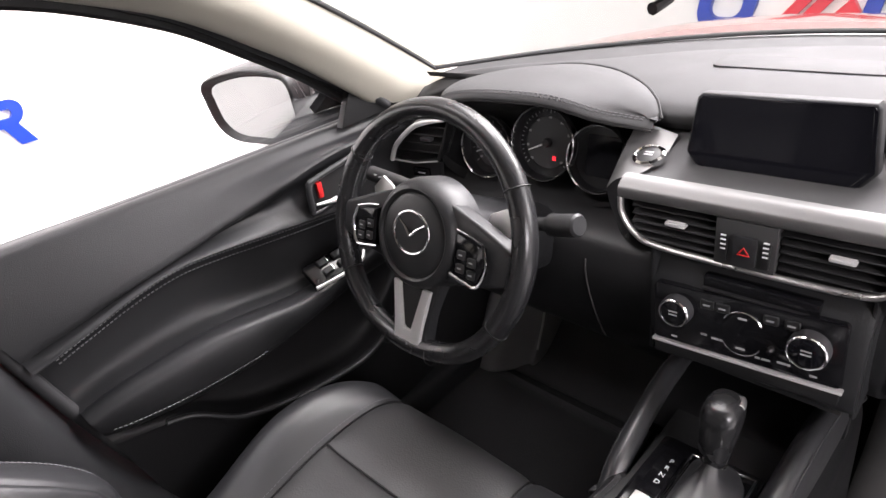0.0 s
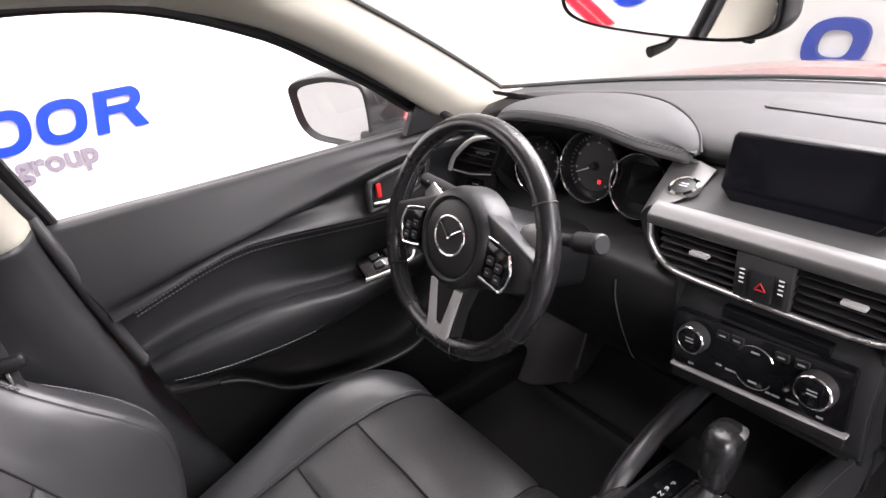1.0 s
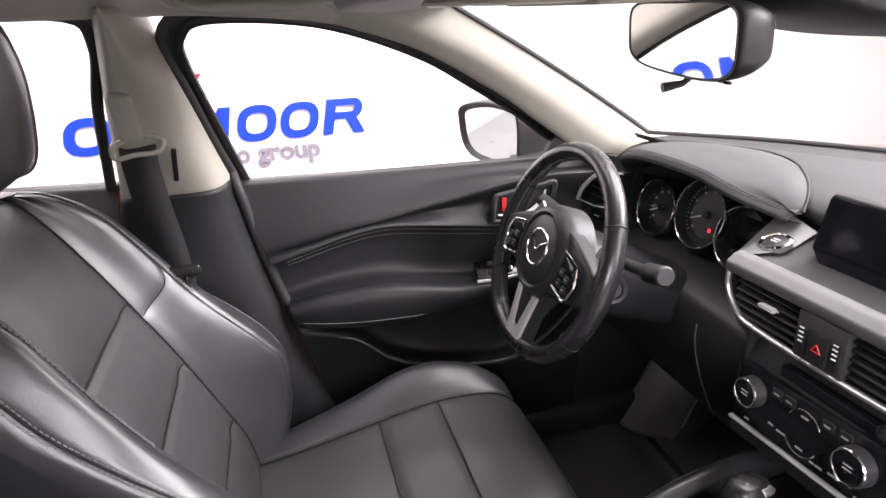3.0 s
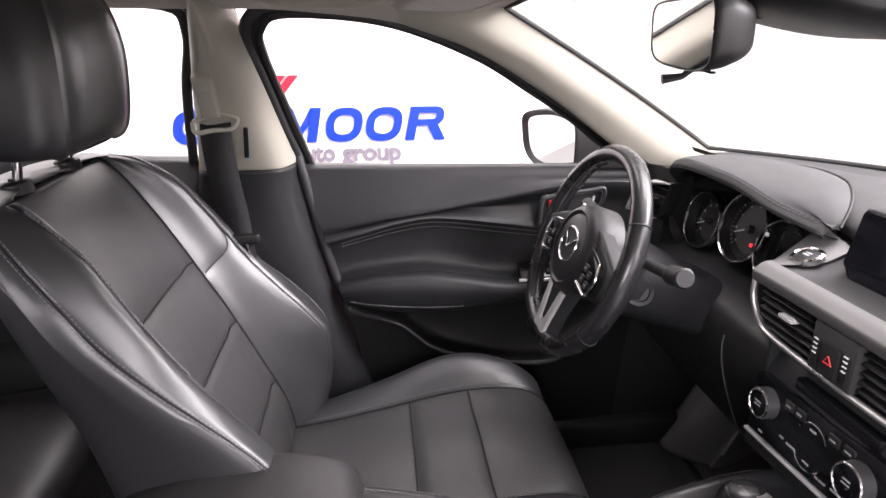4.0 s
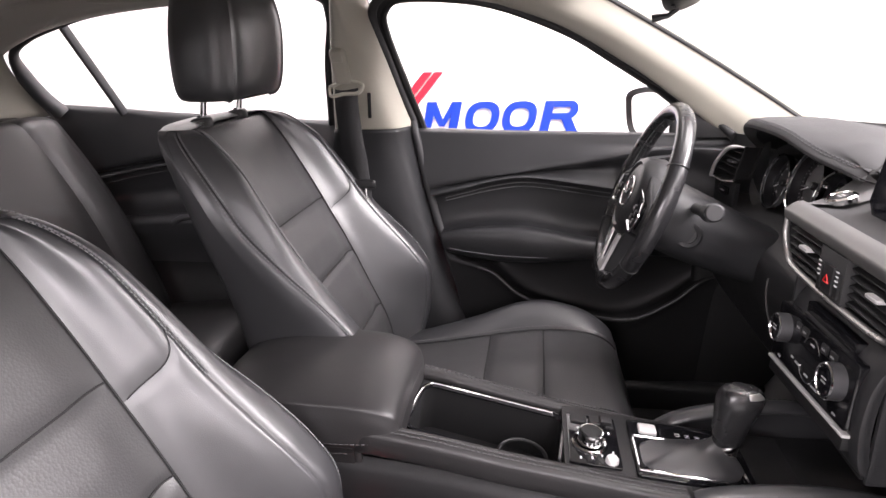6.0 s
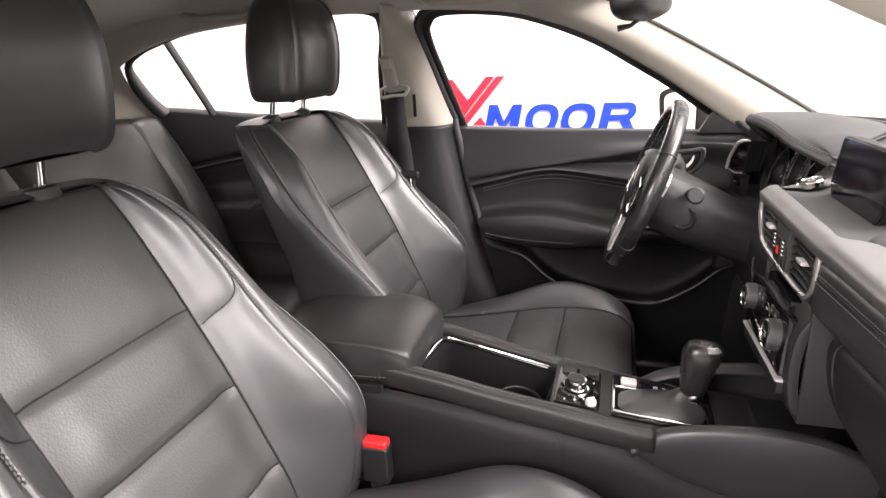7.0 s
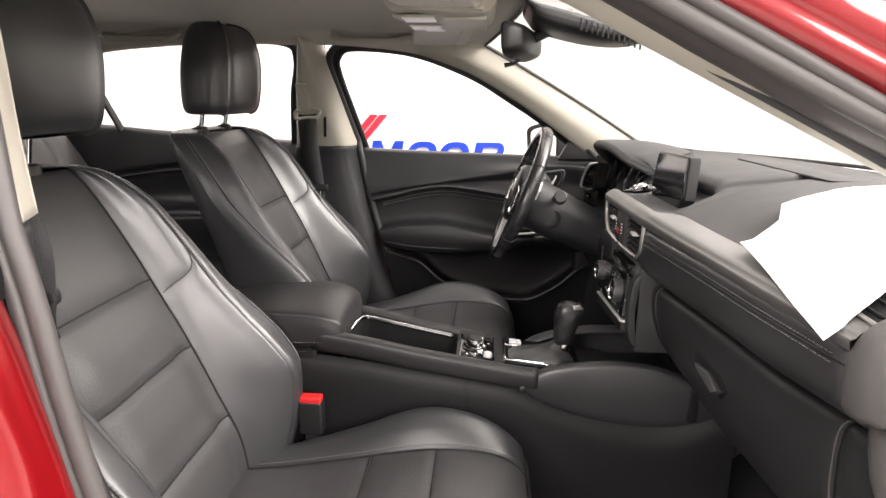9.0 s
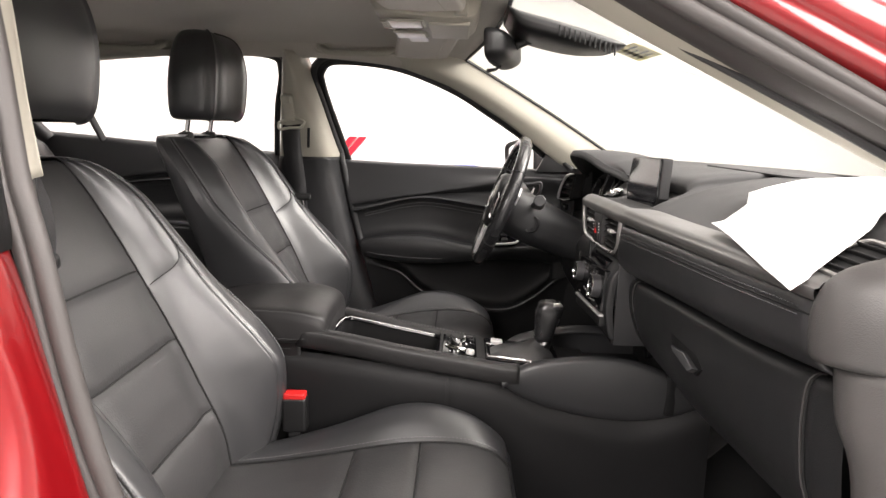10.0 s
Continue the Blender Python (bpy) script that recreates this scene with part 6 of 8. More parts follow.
def steering_wheel():
    th = radians(20.5)
    c = Vector((-0.36, 0.0, 0.866)) - 0.012 * Vector((0, -math.cos(th), math.sin(th))) + 0.004 * Vector((0, math.sin(th), math.cos(th)))
    M = Matrix(((1, 0, 0, c.x), (0, math.sin(th), -math.cos(th), c.y), (0, math.cos(th), math.sin(th), c.z), (0, 0, 0, 1)))
    M0 = M
    M = M @ Matrix.Diagonal((0.965, 0.965, 0.965, 1))
    wheel = thing("steering_wheel", tuple(c), "black leather steering wheel with silver spoke trim", "steering wheel")
    R = 0.172
    t = np.linspace(0, 2 * math.pi, 128, endpoint=False)
    rad = R - 0.006 * np.clip(-np.sin(t) - 0.85, 0, 1) / 0.15
    P = np.stack([rad * np.cos(t), rad * np.sin(t), np.full(128, -0.012)], 1)
    thick = 0.0142 + 0.0016 * np.abs(np.cos(t)) ** 6
    rim = part("rim", tube_bm(moved(P, M), thick, 18, closed=True, flat=1.10), WHEEL_LEATHER, wheel)
    for a in (32, 148, 212, 328, 256, 284):
        q = radians(a)
        cc = np.array([R * math.cos(q), R * math.sin(q), -0.012])
        ring = [cc + 0.0166 * (math.cos(b) * np.array([math.cos(q), math.sin(q), 0]) + 1.04 * math.sin(b) * np.array([0, 0, 1])) for b in np.linspace(0, 2 * math.pi, 24, endpoint=False)]
        part("rim_seam", tube_bm(moved(ring, M), 0.0009, 5, closed=True), HARD, rim)
    for lo, hi in ((110, 212), (-32, 70)):
        line = [((R - 0.0150) * math.cos(a), (R - 0.0150) * math.sin(a), -0.007) for a in np.linspace(radians(lo), radians(hi), 60)]
        part("stitching", rail_stitches(moved(line, M), 0.006, 0.0010), THREAD, rim)
    # hub
    hub = part("hub", lathe_bm([(0.0, 0.0085), (0.030, 0.0085), (0.054, 0.0072), (0.0582, 0.0052), (0.0595, 0.0035), (0.0610, 0.0058), (0.0640, 0.0085), (0.0690, 0.0070), (0.0760, -0.002), (0.0800, -0.018), (0.0800, -0.050)], 72, M @ pose(0, 0, 0.004)), SOFT, wheel)
    part("hub_groove", tube_bm(moved(ring_pts(0.0596, 0.0596, 64, 0.0082), M), 0.0011, 6, closed=True), VENTDARK, hub, "dark groove round the hub")
    E = M @ pose(0, 0.004, 0.0132)
    part("emblem_ring", tube_bm(moved(ring_pts(0.0335, 0.0295, 44), E), 0.0022, 8, closed=True), CHROME, hub, "chrome oval emblem ring")
    part("emblem_wing", tube_bm(moved(crom([(-0.025, 0.015, 0), (-0.010, 0.005, 0.001), (0.0, -0.004, 0.001), (0.010, 0.005, 0.001), (0.025, 0.015, 0)], 16), E), [0.0012 + 0.0012 * math.sin(math.pi * k / 15) for k in range(16)], 6), CHROME, hub, "chrome emblem bar")
    # side spokes with switch pads
    for s in (-1, 1):
        def sx(pts):
            pts = [(s * x, y) for x, y in pts]
            return pts if s > 0 else pts[::-1]
        spoke = part("spoke", plate_bm(sx([(0.050, -0.052), (0.110, -0.044), (0.150, -0.034), (0.170, -0.030), (0.170, 0.012), (0.150, 0.020), (0.110, 0.036), (0.050, 0.056)]), 0.026, 0.006, 3, m=M @ pose(0, 0, 0.0)), SOFT, wheel)
        part("switch_pad", plate_bm(sx([(0.076, -0.034), (0.118, -0.036), (0.128, -0.010), (0.122, 0.012), (0.078, 0.022)]), 0.010, 0.003, 2, m=M @ pose(0, 0, 0.008)), GLOSS, spoke)
        trim = [(s * x, y, 0.007) for x, y in ((0.122, 0.014), (0.130, -0.012), (0.119, -0.039), (0.095, -0.038), (0.073, -0.034))]
        part("spoke_trim", tube_bm(moved(crom(trim, 40), M), 0.0030, 8, flat=0.8), CHROME, spoke, "chrome trim line")
        trim = [(s * x, y, 0.007) for x, y in ((0.122, 0.016), (0.100, 0.022), (0.076, 0.026))]
        part("spoke_trim", tube_bm(moved(crom(trim, 20), M), 0.0018, 8, flat=0.8), CHROME, spoke, "chrome trim line")
        for bx, by in ((0.090, -0.004), (0.108, -0.010), (0.090, -0.022), (0.109, -0.026)):
            part("switch", plate_bm(round_rect(s * bx - 0.007, s * bx + 0.007, by - 0.006, by + 0.006, 0.002, 2), 0.003, 0.001, 1, m=M @ pose(0, 0, 0.0105)), HARD, spoke)
            part("switch_mark", box_bm(s * bx - 0.003, s * bx + 0.003, by - 0.001, by + 0.001, 0.0105, 0.0109, 0, m=M), GREYMARK, spoke)
        part("paddle", plate_bm(sx([(0.085, 0.020), (0.132, 0.016), (0.138, 0.040), (0.120, 0.060), (0.095, 0.048)]), 0.004, 0.0015, 2, m=M @ pose(0, 0, -0.035)), SATIN, wheel, "silver shift paddle")
    # lower spoke
    low = part("lower_spoke", plate_bm([(-0.052, -0.050), (-0.034, -0.110), (-0.030, -0.168), (0.030, -0.168), (0.034, -0.110), (0.052, -0.050)], 0.022, 0.005, 3, m=M @ pose(0, 0, -0.004)), SOFT, wheel)
    for s in (-1, 1):
        leg = [(s * 0.037, -0.074), (s * 0.022, -0.074), (s * 0.007, -0.138), (s * 0.007, -0.164), (s * 0.024, -0.164), (s * 0.028, -0.128)]
        part("spoke_trim", plate_bm(leg if s < 0 else leg[::-1], 0.008, 0.002, 2, m=M @ pose(0, 0, 0.002)), SATIN, low, "silver spoke leg")
    part("spoke_trim", plate_bm([(-0.013, -0.160), (0.013, -0.160), (0.013, -0.141), (-0.013, -0.141)], 0.008, 0.002, 2, m=M @ pose(0, 0, 0.0015)), SATIN, low, "silver spoke foot")
    part("spoke_gap", plate_bm([(-0.021, -0.076), (0.021, -0.076), (0.007, -0.137), (-0.007, -0.137)][::-1], 0.004, 0.0, 1, m=M @ pose(0, 0, -0.001)), VENTDARK, low)
    # column and stalks
    M = M0
    col = thing("steering_column", (-0.36, 0.14, 0.70), "black steering column shroud with two control stalks", "steering column")
    rows = []
    for d, rx, ry, cy in ((0.030, 0.062, 0.050, -0.005), (0.050, 0.074, 0.062, -0.010), (0.12, 0.076, 0.062, -0.016), (0.20, 0.072, 0.056, -0.020), (0.30, 0.066, 0.050, -0.022)):
        P = ring_pts(rx, ry, 33, -d, 2.8)
        rows.append(np.concatenate([P, P[:1]]) + np.array([0, cy, 0]))
    CSf = Surf(np.array(rows)).grid(np.linspace(0, 1, 20), np.linspace(0, 1, 60))
    part("shroud", grid_bm(moved(CSf.reshape(-1, 3), M).reshape(CSf.shape)), SOFT, col)
    part("shroud_cap", grid_bm(moved((np.array([rows[0], rows[0] * 0.02 + np.array([0, 0, -0.029])])).reshape(-1, 3), M).reshape(2, 34, 3)), SOFT, col)
    right = part("stalk", tube_bm(crom([(-0.285, 0.105, 0.862), (-0.240, 0.108, 0.868), (-0.205, 0.106, 0.876), (-0.170, 0.102, 0.886)], 14), [0.009] * 8 + [0.0145] * 6, 18), HARD, col)
    part("stalk_tip", lathe_bm([(0.0, 0.003), (0.012, 0.003), (0.0146, 0.0), (0.0146, -0.006)], 24, look((-0.169, 0.102, 0.8865), (-0.20, 0.106, 0.877)) @ pose(0, 0, 0)), SOFT, right, "dark grey rounded tip")
    left = part("stalk", tube_bm(crom([(-0.43, 0.105, 0.868), (-0.47, 0.102, 0.875), (-0.505, 0.10, 0.880), (-0.545, 0.096, 0.886)], 14), [0.008] * 4 + [0.0125] * 10, 18), HARD, col)
    for k in range(4):
        part("stalk_mark", box_bm(-0.003, 0.003, -0.0012, 0.0012, 0, 0.0006, 0, m=pose(-0.490 - 0.012 * k, 0.088, 0.8855 + 0.0015 * k, 60, 0, 8)), GREYMARK, left)
    part("ignition_cap", lathe_bm([(0.0, -0.004), (0.014, -0.004), (0.016, 0.0), (0.022, 0.001), (0.024, -0.004)], 28, pose(-0.284, 0.097, 0.815, 75, 0, 62)), HARD, col, "round recessed ignition cap")
    return wheel, M


WHEEL, WM = steering_wheel()


# ---- centre console ----
def console():
    con = thing("floor_console", (0, -0.1, 0.22), "black floor console with leather pads and open storage tray", "console")

    def top_z(y):
        return float(np.interp(y, [-0.40, -0.30, -0.20, 0.02, 0.2], [0.646, 0.631, 0.612, 0.578, 0.575]))

    def edge_x(s, y):
        return 0.101 if s > 0 else float(np.interp(y, [-0.40, -0.36, 0.03], [0.125, 0.122, 0.086]))

    for s in (-1, 1):
        rows = []
        for y in (-0.40, -0.30, -0.20, -0.10, 0.0, 0.045):
            z, w = top_z(y) + (0.006 if s > 0 else -0.004), edge_x(s, y)
            rows.append([(s * (w - 0.030), y, z - 0.016), (s * (w - 0.028), y, z - 0.003), (s * (w - 0.018), y, z), (s * (w - 0.005), y, z - 0.002), (s * w, y, z - 0.010), (s * (w - 0.001), y, z - 0.034), (s * (w - 0.008), y, z - 0.042)])
        S = Surf(rows)
        pad = part("side_pad", grid_bm(S.grid(np.linspace(0, 1, 24), np.linspace(0, 1, 18))), REARLEATHER, con, "stitched leather side pad", solid=0.003)
        for v in (0.36, 0.44):
            part("stitching", stitches(S, np.linspace(0.02, 0.98, 30), np.full(30, v), 0.001, flip=s > 0), DARKTHREAD, pad)
        # wing in front, sweeping up to the stack
        wing = []
        for y, zt, zb in ((0.010, 0.556, 0.545), (0.06, 0.588, 0.520), (0.13, 0.605, 0.500), (0.20, 0.612, 0.490), (0.27, 0.606, 0.488), (0.34, 0.580, 0.498), (0.41, 0.530, 0.522)):
            w = float(np.interp(y, [0.01, 0.41], [0.098, 0.121]))
            wing.append([(s * (w - 0.030), y, zt - 0.012), (s * (w - 0.016), y, zt), (s * (w - 0.004), y, zt - 0.004), (s * w, y, zt - 0.014), (s * w, y, (zt + zb) / 2), (s * (w - 0.004), y, zb), (s * (w - 0.012), y, zb - 0.004)])
        W = Surf(wing)
        part("wing", panel(W, 0, 1, 0, 1, 34, 20, 0.003, 0.005, edges="u", flip=s > 0), LEATHER, con, "leather wing beside the gear lever", solid=0.003)
        part("stitching", stitches(W, np.linspace(0.08, 0.7, 30), np.full(30, 0.40), 0.001, flip=s > 0), DARKTHREAD, con)
        rows = []
        for y, zt in ((-0.60, 0.60), (-0.40, 0.597), (-0.20, 0.572), (-0.10, 0.558), (-0.098, 0.558), (0.0, 0.542), (0.10, 0.505), (0.20, 0.490), (0.30, 0.485), (0.42, 0.522)):
            w = edge_x(s, y) - 0.006 if y < 0.04 else float(np.interp(y, [0.01, 0.41], [0.094, 0.118]))
            rows.append([(s * (w - 0.012), y, zt), (s * (w + 0.004), y, zt - 0.03), (s * (w + 0.010), y, 0.42), (s * (w + 0.016), y, 0.30), (s * (w + 0.03), y, 0.20)])
        V = Surf(rows)
        part("side_wall", panel(V, 0, 4.0 / 9, 0, 1, 26, 16, 0.003, 0.004, edges="U", flip=s > 0), DEEP, con)
        part("side_wall", panel(V, 4.0 / 9, 1, 0, 1, 30, 16, 0.003, 0.004, edges="u", flip=s > 0), DEEP, con)

    # tray with its frame
    zt = 0.604
    slope = pose(0, -0.235, zt, -8.6, 0, -6)
    out = round_rect(-0.066, 0.056, -0.108, 0.118, 0.022)
    part("tray_rim", tube_bm(moved([(x, y, 0.0) for x, y in out], slope), 0.0042, 8, closed=True), GLOSS, con)
    wall = np.array([[slope @ Vector((x, y, 0.002)) for x, y in out + out[:1]], [slope @ Vector((x * 0.97, y * 0.97, -0.085)) for x, y in out + out[:1]]])
    part("tray_wall", grid_bm(wall), HARD, con)
    part("tray_floor", plate_bm([(x * 0.97, y * 0.97) for x, y in out], 0.004, 0, m=slope @ pose(0, 0, -0.080)), HARD, con)
    chrome = [(x, y, 0.0035) for x, y in ((0.040, -0.107), (-0.030, -0.108), (-0.058, -0.100), (-0.066, -0.080), (-0.066, 0.06), (-0.066, 0.098))]
    part("tray_trim", tube_bm(moved(crom(chrome, 40), slope), 0.0019, 8), CHROME, con, "chrome edge of the tray")
    part("cup_ring", tube_bm(moved(ring_pts(0.036, 0.036, 40), slope @ pose(-0.004, 0.066, -0.040)), 0.003, 8, closed=True), HARD, con, "cup holder ring")
    bm = bmesh.new()
    a = [bm.verts.new(slope @ Vector((x, y, -0.004))) for x, y in round_rect(-0.090, 0.078, -0.150, 0.125, 0.022)]
    b = [bm.verts.new(slope @ Vector((x, y, -0.002))) for x, y in out]
    for k in range(len(a)):
        bm.faces.new((a[k], a[(k + 1) % len(a)], b[(k + 1) % len(b)], b[k]))
    part("tray_surround", bm, HARD, con)
    # top plate round the switches and the gate
    part("top_plate", plate_bm([(-0.080, -0.118), (0.084, -0.118), (0.080, 0.05), (0.078, 0.20), (-0.070, 0.20), (-0.066, 0.05)], 0.03, 0.003, 2, m=pose(0, 0, 0.583, -5.5, 0, 0) @ pose(0, 0, 0)), HARD, con)
    part("front_tray", plate_bm([(-0.10, 0.17), (0.10, 0.17), (0.105, 0.34), (-0.105, 0.34)], 0.02, 0.004, 2, m=pose(0, 0, 0.545)), HARD, con)

    # command switches
    TP = pose(0, 0, 0.5835, -5.5, 0, 0)
    cm = thing("control_knob_panel", (0.0, -0.075, 0.58), "rotary control knob with buttons on the console", "controls")
    part("plate", plate_bm(round_rect(-0.053, 0.062, -0.112, -0.040, 0.004, 3), 0.006, 0.0015, 2, m=TP @ pose(0, 0, 0.003)), GLOSS, cm)
    part("knob_ring", lathe_bm([(0.0205, 0.0), (0.0205, 0.0035), (0.023, 0.0045), (0.0255, 0.003), (0.026, 0.0)], 48, TP @ pose(0.016, -0.082, 0.003)), CHROME, cm, "chrome ring under the knob")
    kn = part("knob", lathe_bm([(0.0, 0.020), (0.0135, 0.020), (0.0150, 0.0185)], 40, TP @ pose(0.016, -0.082, 0.006)), HARD, cm)
    part("knob_side", lathe_bm([(0.0148, 0.018), (0.0168, 0.0185), (0.0178, 0.015), (0.0178, 0.0)], 48, TP @ pose(0.016, -0.082, 0.006)), CHROME, kn, "knurled chrome side")
    part("volume_knob", lathe_bm([(0.0, 0.008), (0.007, 0.008), (0.0085, 0.006), (0.009, 0.0)], 28, TP @ pose(0.050, -0.054, 0.003)), SATIN, cm, "small satin volume knob")
    for x, y, w, d in ((-0.040, -0.095, 0.010, 0.012), (-0.040, -0.068, 0.010, 0.010), (-0.036, -0.050, 0.012, 0.006)):
        part("switch", plate_bm(round_rect(x - w, x + w, y - d, y + d, 0.002, 2), 0.004, 0.0012, 1, m=TP @ pose(0, 0, 0.0065)), HARD, cm)
    part("parking_brake_switch", box_bm(-0.050, -0.028, -0.063, -0.046, 0.004, 0.012, 0.003, 2, m=TP), HARD, cm, "raised parking brake switch")
    for x, y in ((0.030, -0.050), (0.040, -0.066), (0.047, -0.080), (0.050, -0.096), (-0.014, -0.052), (-0.018, -0.096)):
        part("mark", box_bm(x - 0.0025, x + 0.0025, y - 0.0012, y + 0.0012, 0.003, 0.0034, 0, m=TP), WHITEMARK, cm)

    # gear lever
    gl = thing("gear_lever", (0.02, 0.06, 0.575), "automatic gear lever with leather boot and silver frame", "gear lever")
    part("gate", plate_bm(round_rect(-0.058, 0.070, -0.022, 0.135, 0.006, 3), 0.008, 0.002, 2, m=TP @ pose(0, 0, 0.004)), GLOSS, gl)
    fr = [(-0.014, -0.018), (0.060, -0.018), (0.062, 0.124), (-0.014, 0.118)]
    pts = np.concatenate([np.linspace(fr[k] + (0.006,), fr[(k + 1) % 4] + (0.006,), 8, endpoint=False) for k in range(4)])
    part("frame", tube_bm(moved(pts, TP), 0.0022, 8, closed=True), CHROME, gl, "silver frame of the boot")
    boot = []
    for k, (sc, h, twist) in enumerate(((1.0, 0.003, 0), (0.86, 0.012, 4), (0.62, 0.022, 10), (0.38, 0.030, 14), (0.24, 0.040, 6), (0.2, 0.048, 0))):
        c = np.array([0.024, 0.052, 0]) * (1 - k / 5) + np.array([0.018, 0.098, 0]) * (k / 5)
        P = ring_pts(0.036 * sc, 0.066 * sc, 41, h, 4.0 if k < 2 else 2.4)
        w = 1 + 0.05 * np.sin(np.arange(41) * 2 * math.pi * 5 / 41 + k) * (0 < k < 5)
        boot.append(np.concatenate([P * w[:, None], (P * w[:, None])[:1]]) * np.array([1, 1, 0]) + np.array([0, 0, h]) + c)
    Bs = Surf(np.array(boot)).grid(np.linspace(0, 1, 24), np.linspace(0, 1, 84))
    part("boot", grid_bm(moved(Bs.reshape(-1, 3), TP).reshape(Bs.shape)), LEATHER, gl, "pleated leather boot")
    part("collar", lathe_bm([(0.009, 0.0), (0.0135, 0.002), (0.0150, 0.010), (0.0155, 0.024), (0.014, 0.026)], 30, pose(0.018, 0.100, 0.592, -6, 0, 0)), CHROME, gl, "chrome collar")
    rows = []
    for z, rx, ry, cy in ((0.612, 0.013, 0.015, 0.099), (0.618, 0.0165, 0.019, 0.100), (0.640, 0.019, 0.022, 0.102), (0.662, 0.0215, 0.026, 0.106), (0.680, 0.0225, 0.029, 0.109), (0.692, 0.0205, 0.027, 0.111), (0.699, 0.015, 0.020, 0.110), (0.7015, 0.006, 0.008, 0.110), (0.702, 0.0001, 0.0001, 0.110)):
        P = ring_pts(rx, ry, 33, z, 2.6)
        rows.append(np.concatenate([P, P[:1]]) + np.array([0.018, cy, 0]))
    G = Surf(np.array(rows))
    knob = part("knob", grid_bm(G.grid(np.linspace(0, 1, 30), np.linspace(0, 1, 60))), WHEEL_LEATHER, gl)
    part("knob_trim", grid_bm(G.grid(np.linspace(0.63, 0.76, 8), np.linspace(0.01, 0.15, 16)) + np.array([0.0010, 0.0008, 0.0008])), LIPMETAL, knob, "silver button on the knob", solid=0.001)
    part("mode_switch", box_bm(-0.043, -0.022, -0.008, 0.018, 0.004, 0.011, 0.003, 2, m=TP), SATIN, gl, "silver drive mode switch")
    part("selector_strip", box_bm(-0.046, -0.019, 0.024, 0.108, 0.002, 0.006, 0.001, 1, m=TP), GLOSS, gl)
    for k, letter in enumerate("PRND"):
        cu = bpy.data.curves.new("gear_letter", "FONT")
        cu.body, cu.size, cu.align_x, cu.align_y, cu.extrude = letter, 0.010, "CENTER", "CENTER", 0.0002
        me_ob = bpy.data.objects.new("letter_source", cu)
        scene.collection.objects.link(me_ob)
        bpy.context.view_layer.update()
        me = bpy.data.meshes.new_from_object(me_ob)
        bpy.data.objects.remove(me_ob)
        bm = bmesh.new()
        bm.from_mesh(me)
        bpy.data.meshes.remove(me)
        bm.transform(TP @ pose(-0.030, 0.090 - 0.014 * k, 0.0064, 0, 0, -90 + 90))
        part("gear_letter", bm, WHITEMARK, gl, smooth=False)

    # armrest
    arm = thing("armrest_box", (0, -0.5, 0.5), "black leather padded centre armrest on the console", "armrest")
    rows = []
    for y, w, zt in ((-0.63, 0.085, 0.652), (-0.62, 0.100, 0.672), (-0.55, 0.112, 0.690), (-0.45, 0.114, 0.692), (-0.385, 0.110, 0.686), (-0.350, 0.102, 0.672), (-0.340, 0.090, 0.650)):
        low = 0.622
        rows.append([(-w + 0.006, y, low - 0.004), (-w - 0.002, y, low + 0.006), (-w, y, zt - 0.016), (-w * 0.86, y, zt - 0.002), (0, y, zt + 0.004), (w * 0.86, y, zt - 0.002), (w, y, zt - 0.016), (w + 0.002, y, low + 0.006), (w - 0.006, y, low - 0.004)])
    A = Surf([[(x - 0.012, y, z) for x, y, z in r] for r in rows])
    lid = part("lid", grid_bm(A.grid(np.linspace(0, 1, 36), np.linspace(0, 1, 48))), REARLEATHER, arm)
    end = A.grid([1.0], np.linspace(0, 1, 40))[0]
    part("lid_front", grid_bm(np.array([end, end * 0.1 + np.array([-0.012, -0.338, 0.634]) * 0.9])), REARLEATHER, lid)
    for v in (0.13, 0.87):
        part("stitching", stitches(A, np.linspace(0.05, 0.97, 40), np.full(40, v), 0.001, flip=True), DARKTHREAD, lid)
    box = [[(-0.112, y, 0.40), (-0.114, y, 0.60), (-0.108, y, 0.619), (0.086, y, 0.619), (0.092, y, 0.60), (0.090, y, 0.40)] for y in (-0.64, -0.52, -0.405)]
    part("box", grid_bm(Surf(box).grid(np.linspace(0, 1, 10), np.linspace(0, 1, 30))), REARLEATHER, arm)
    part("box_front", box_bm(-0.112, 0.090, -0.407, -0.395, 0.42, 0.617, 0.004), REARLEATHER, arm)
    part("stitching", rail_stitches([(0.0925, y, 0.605) for y in np.linspace(-0.63, -0.41, 12)]), DARKTHREAD, arm)


console()


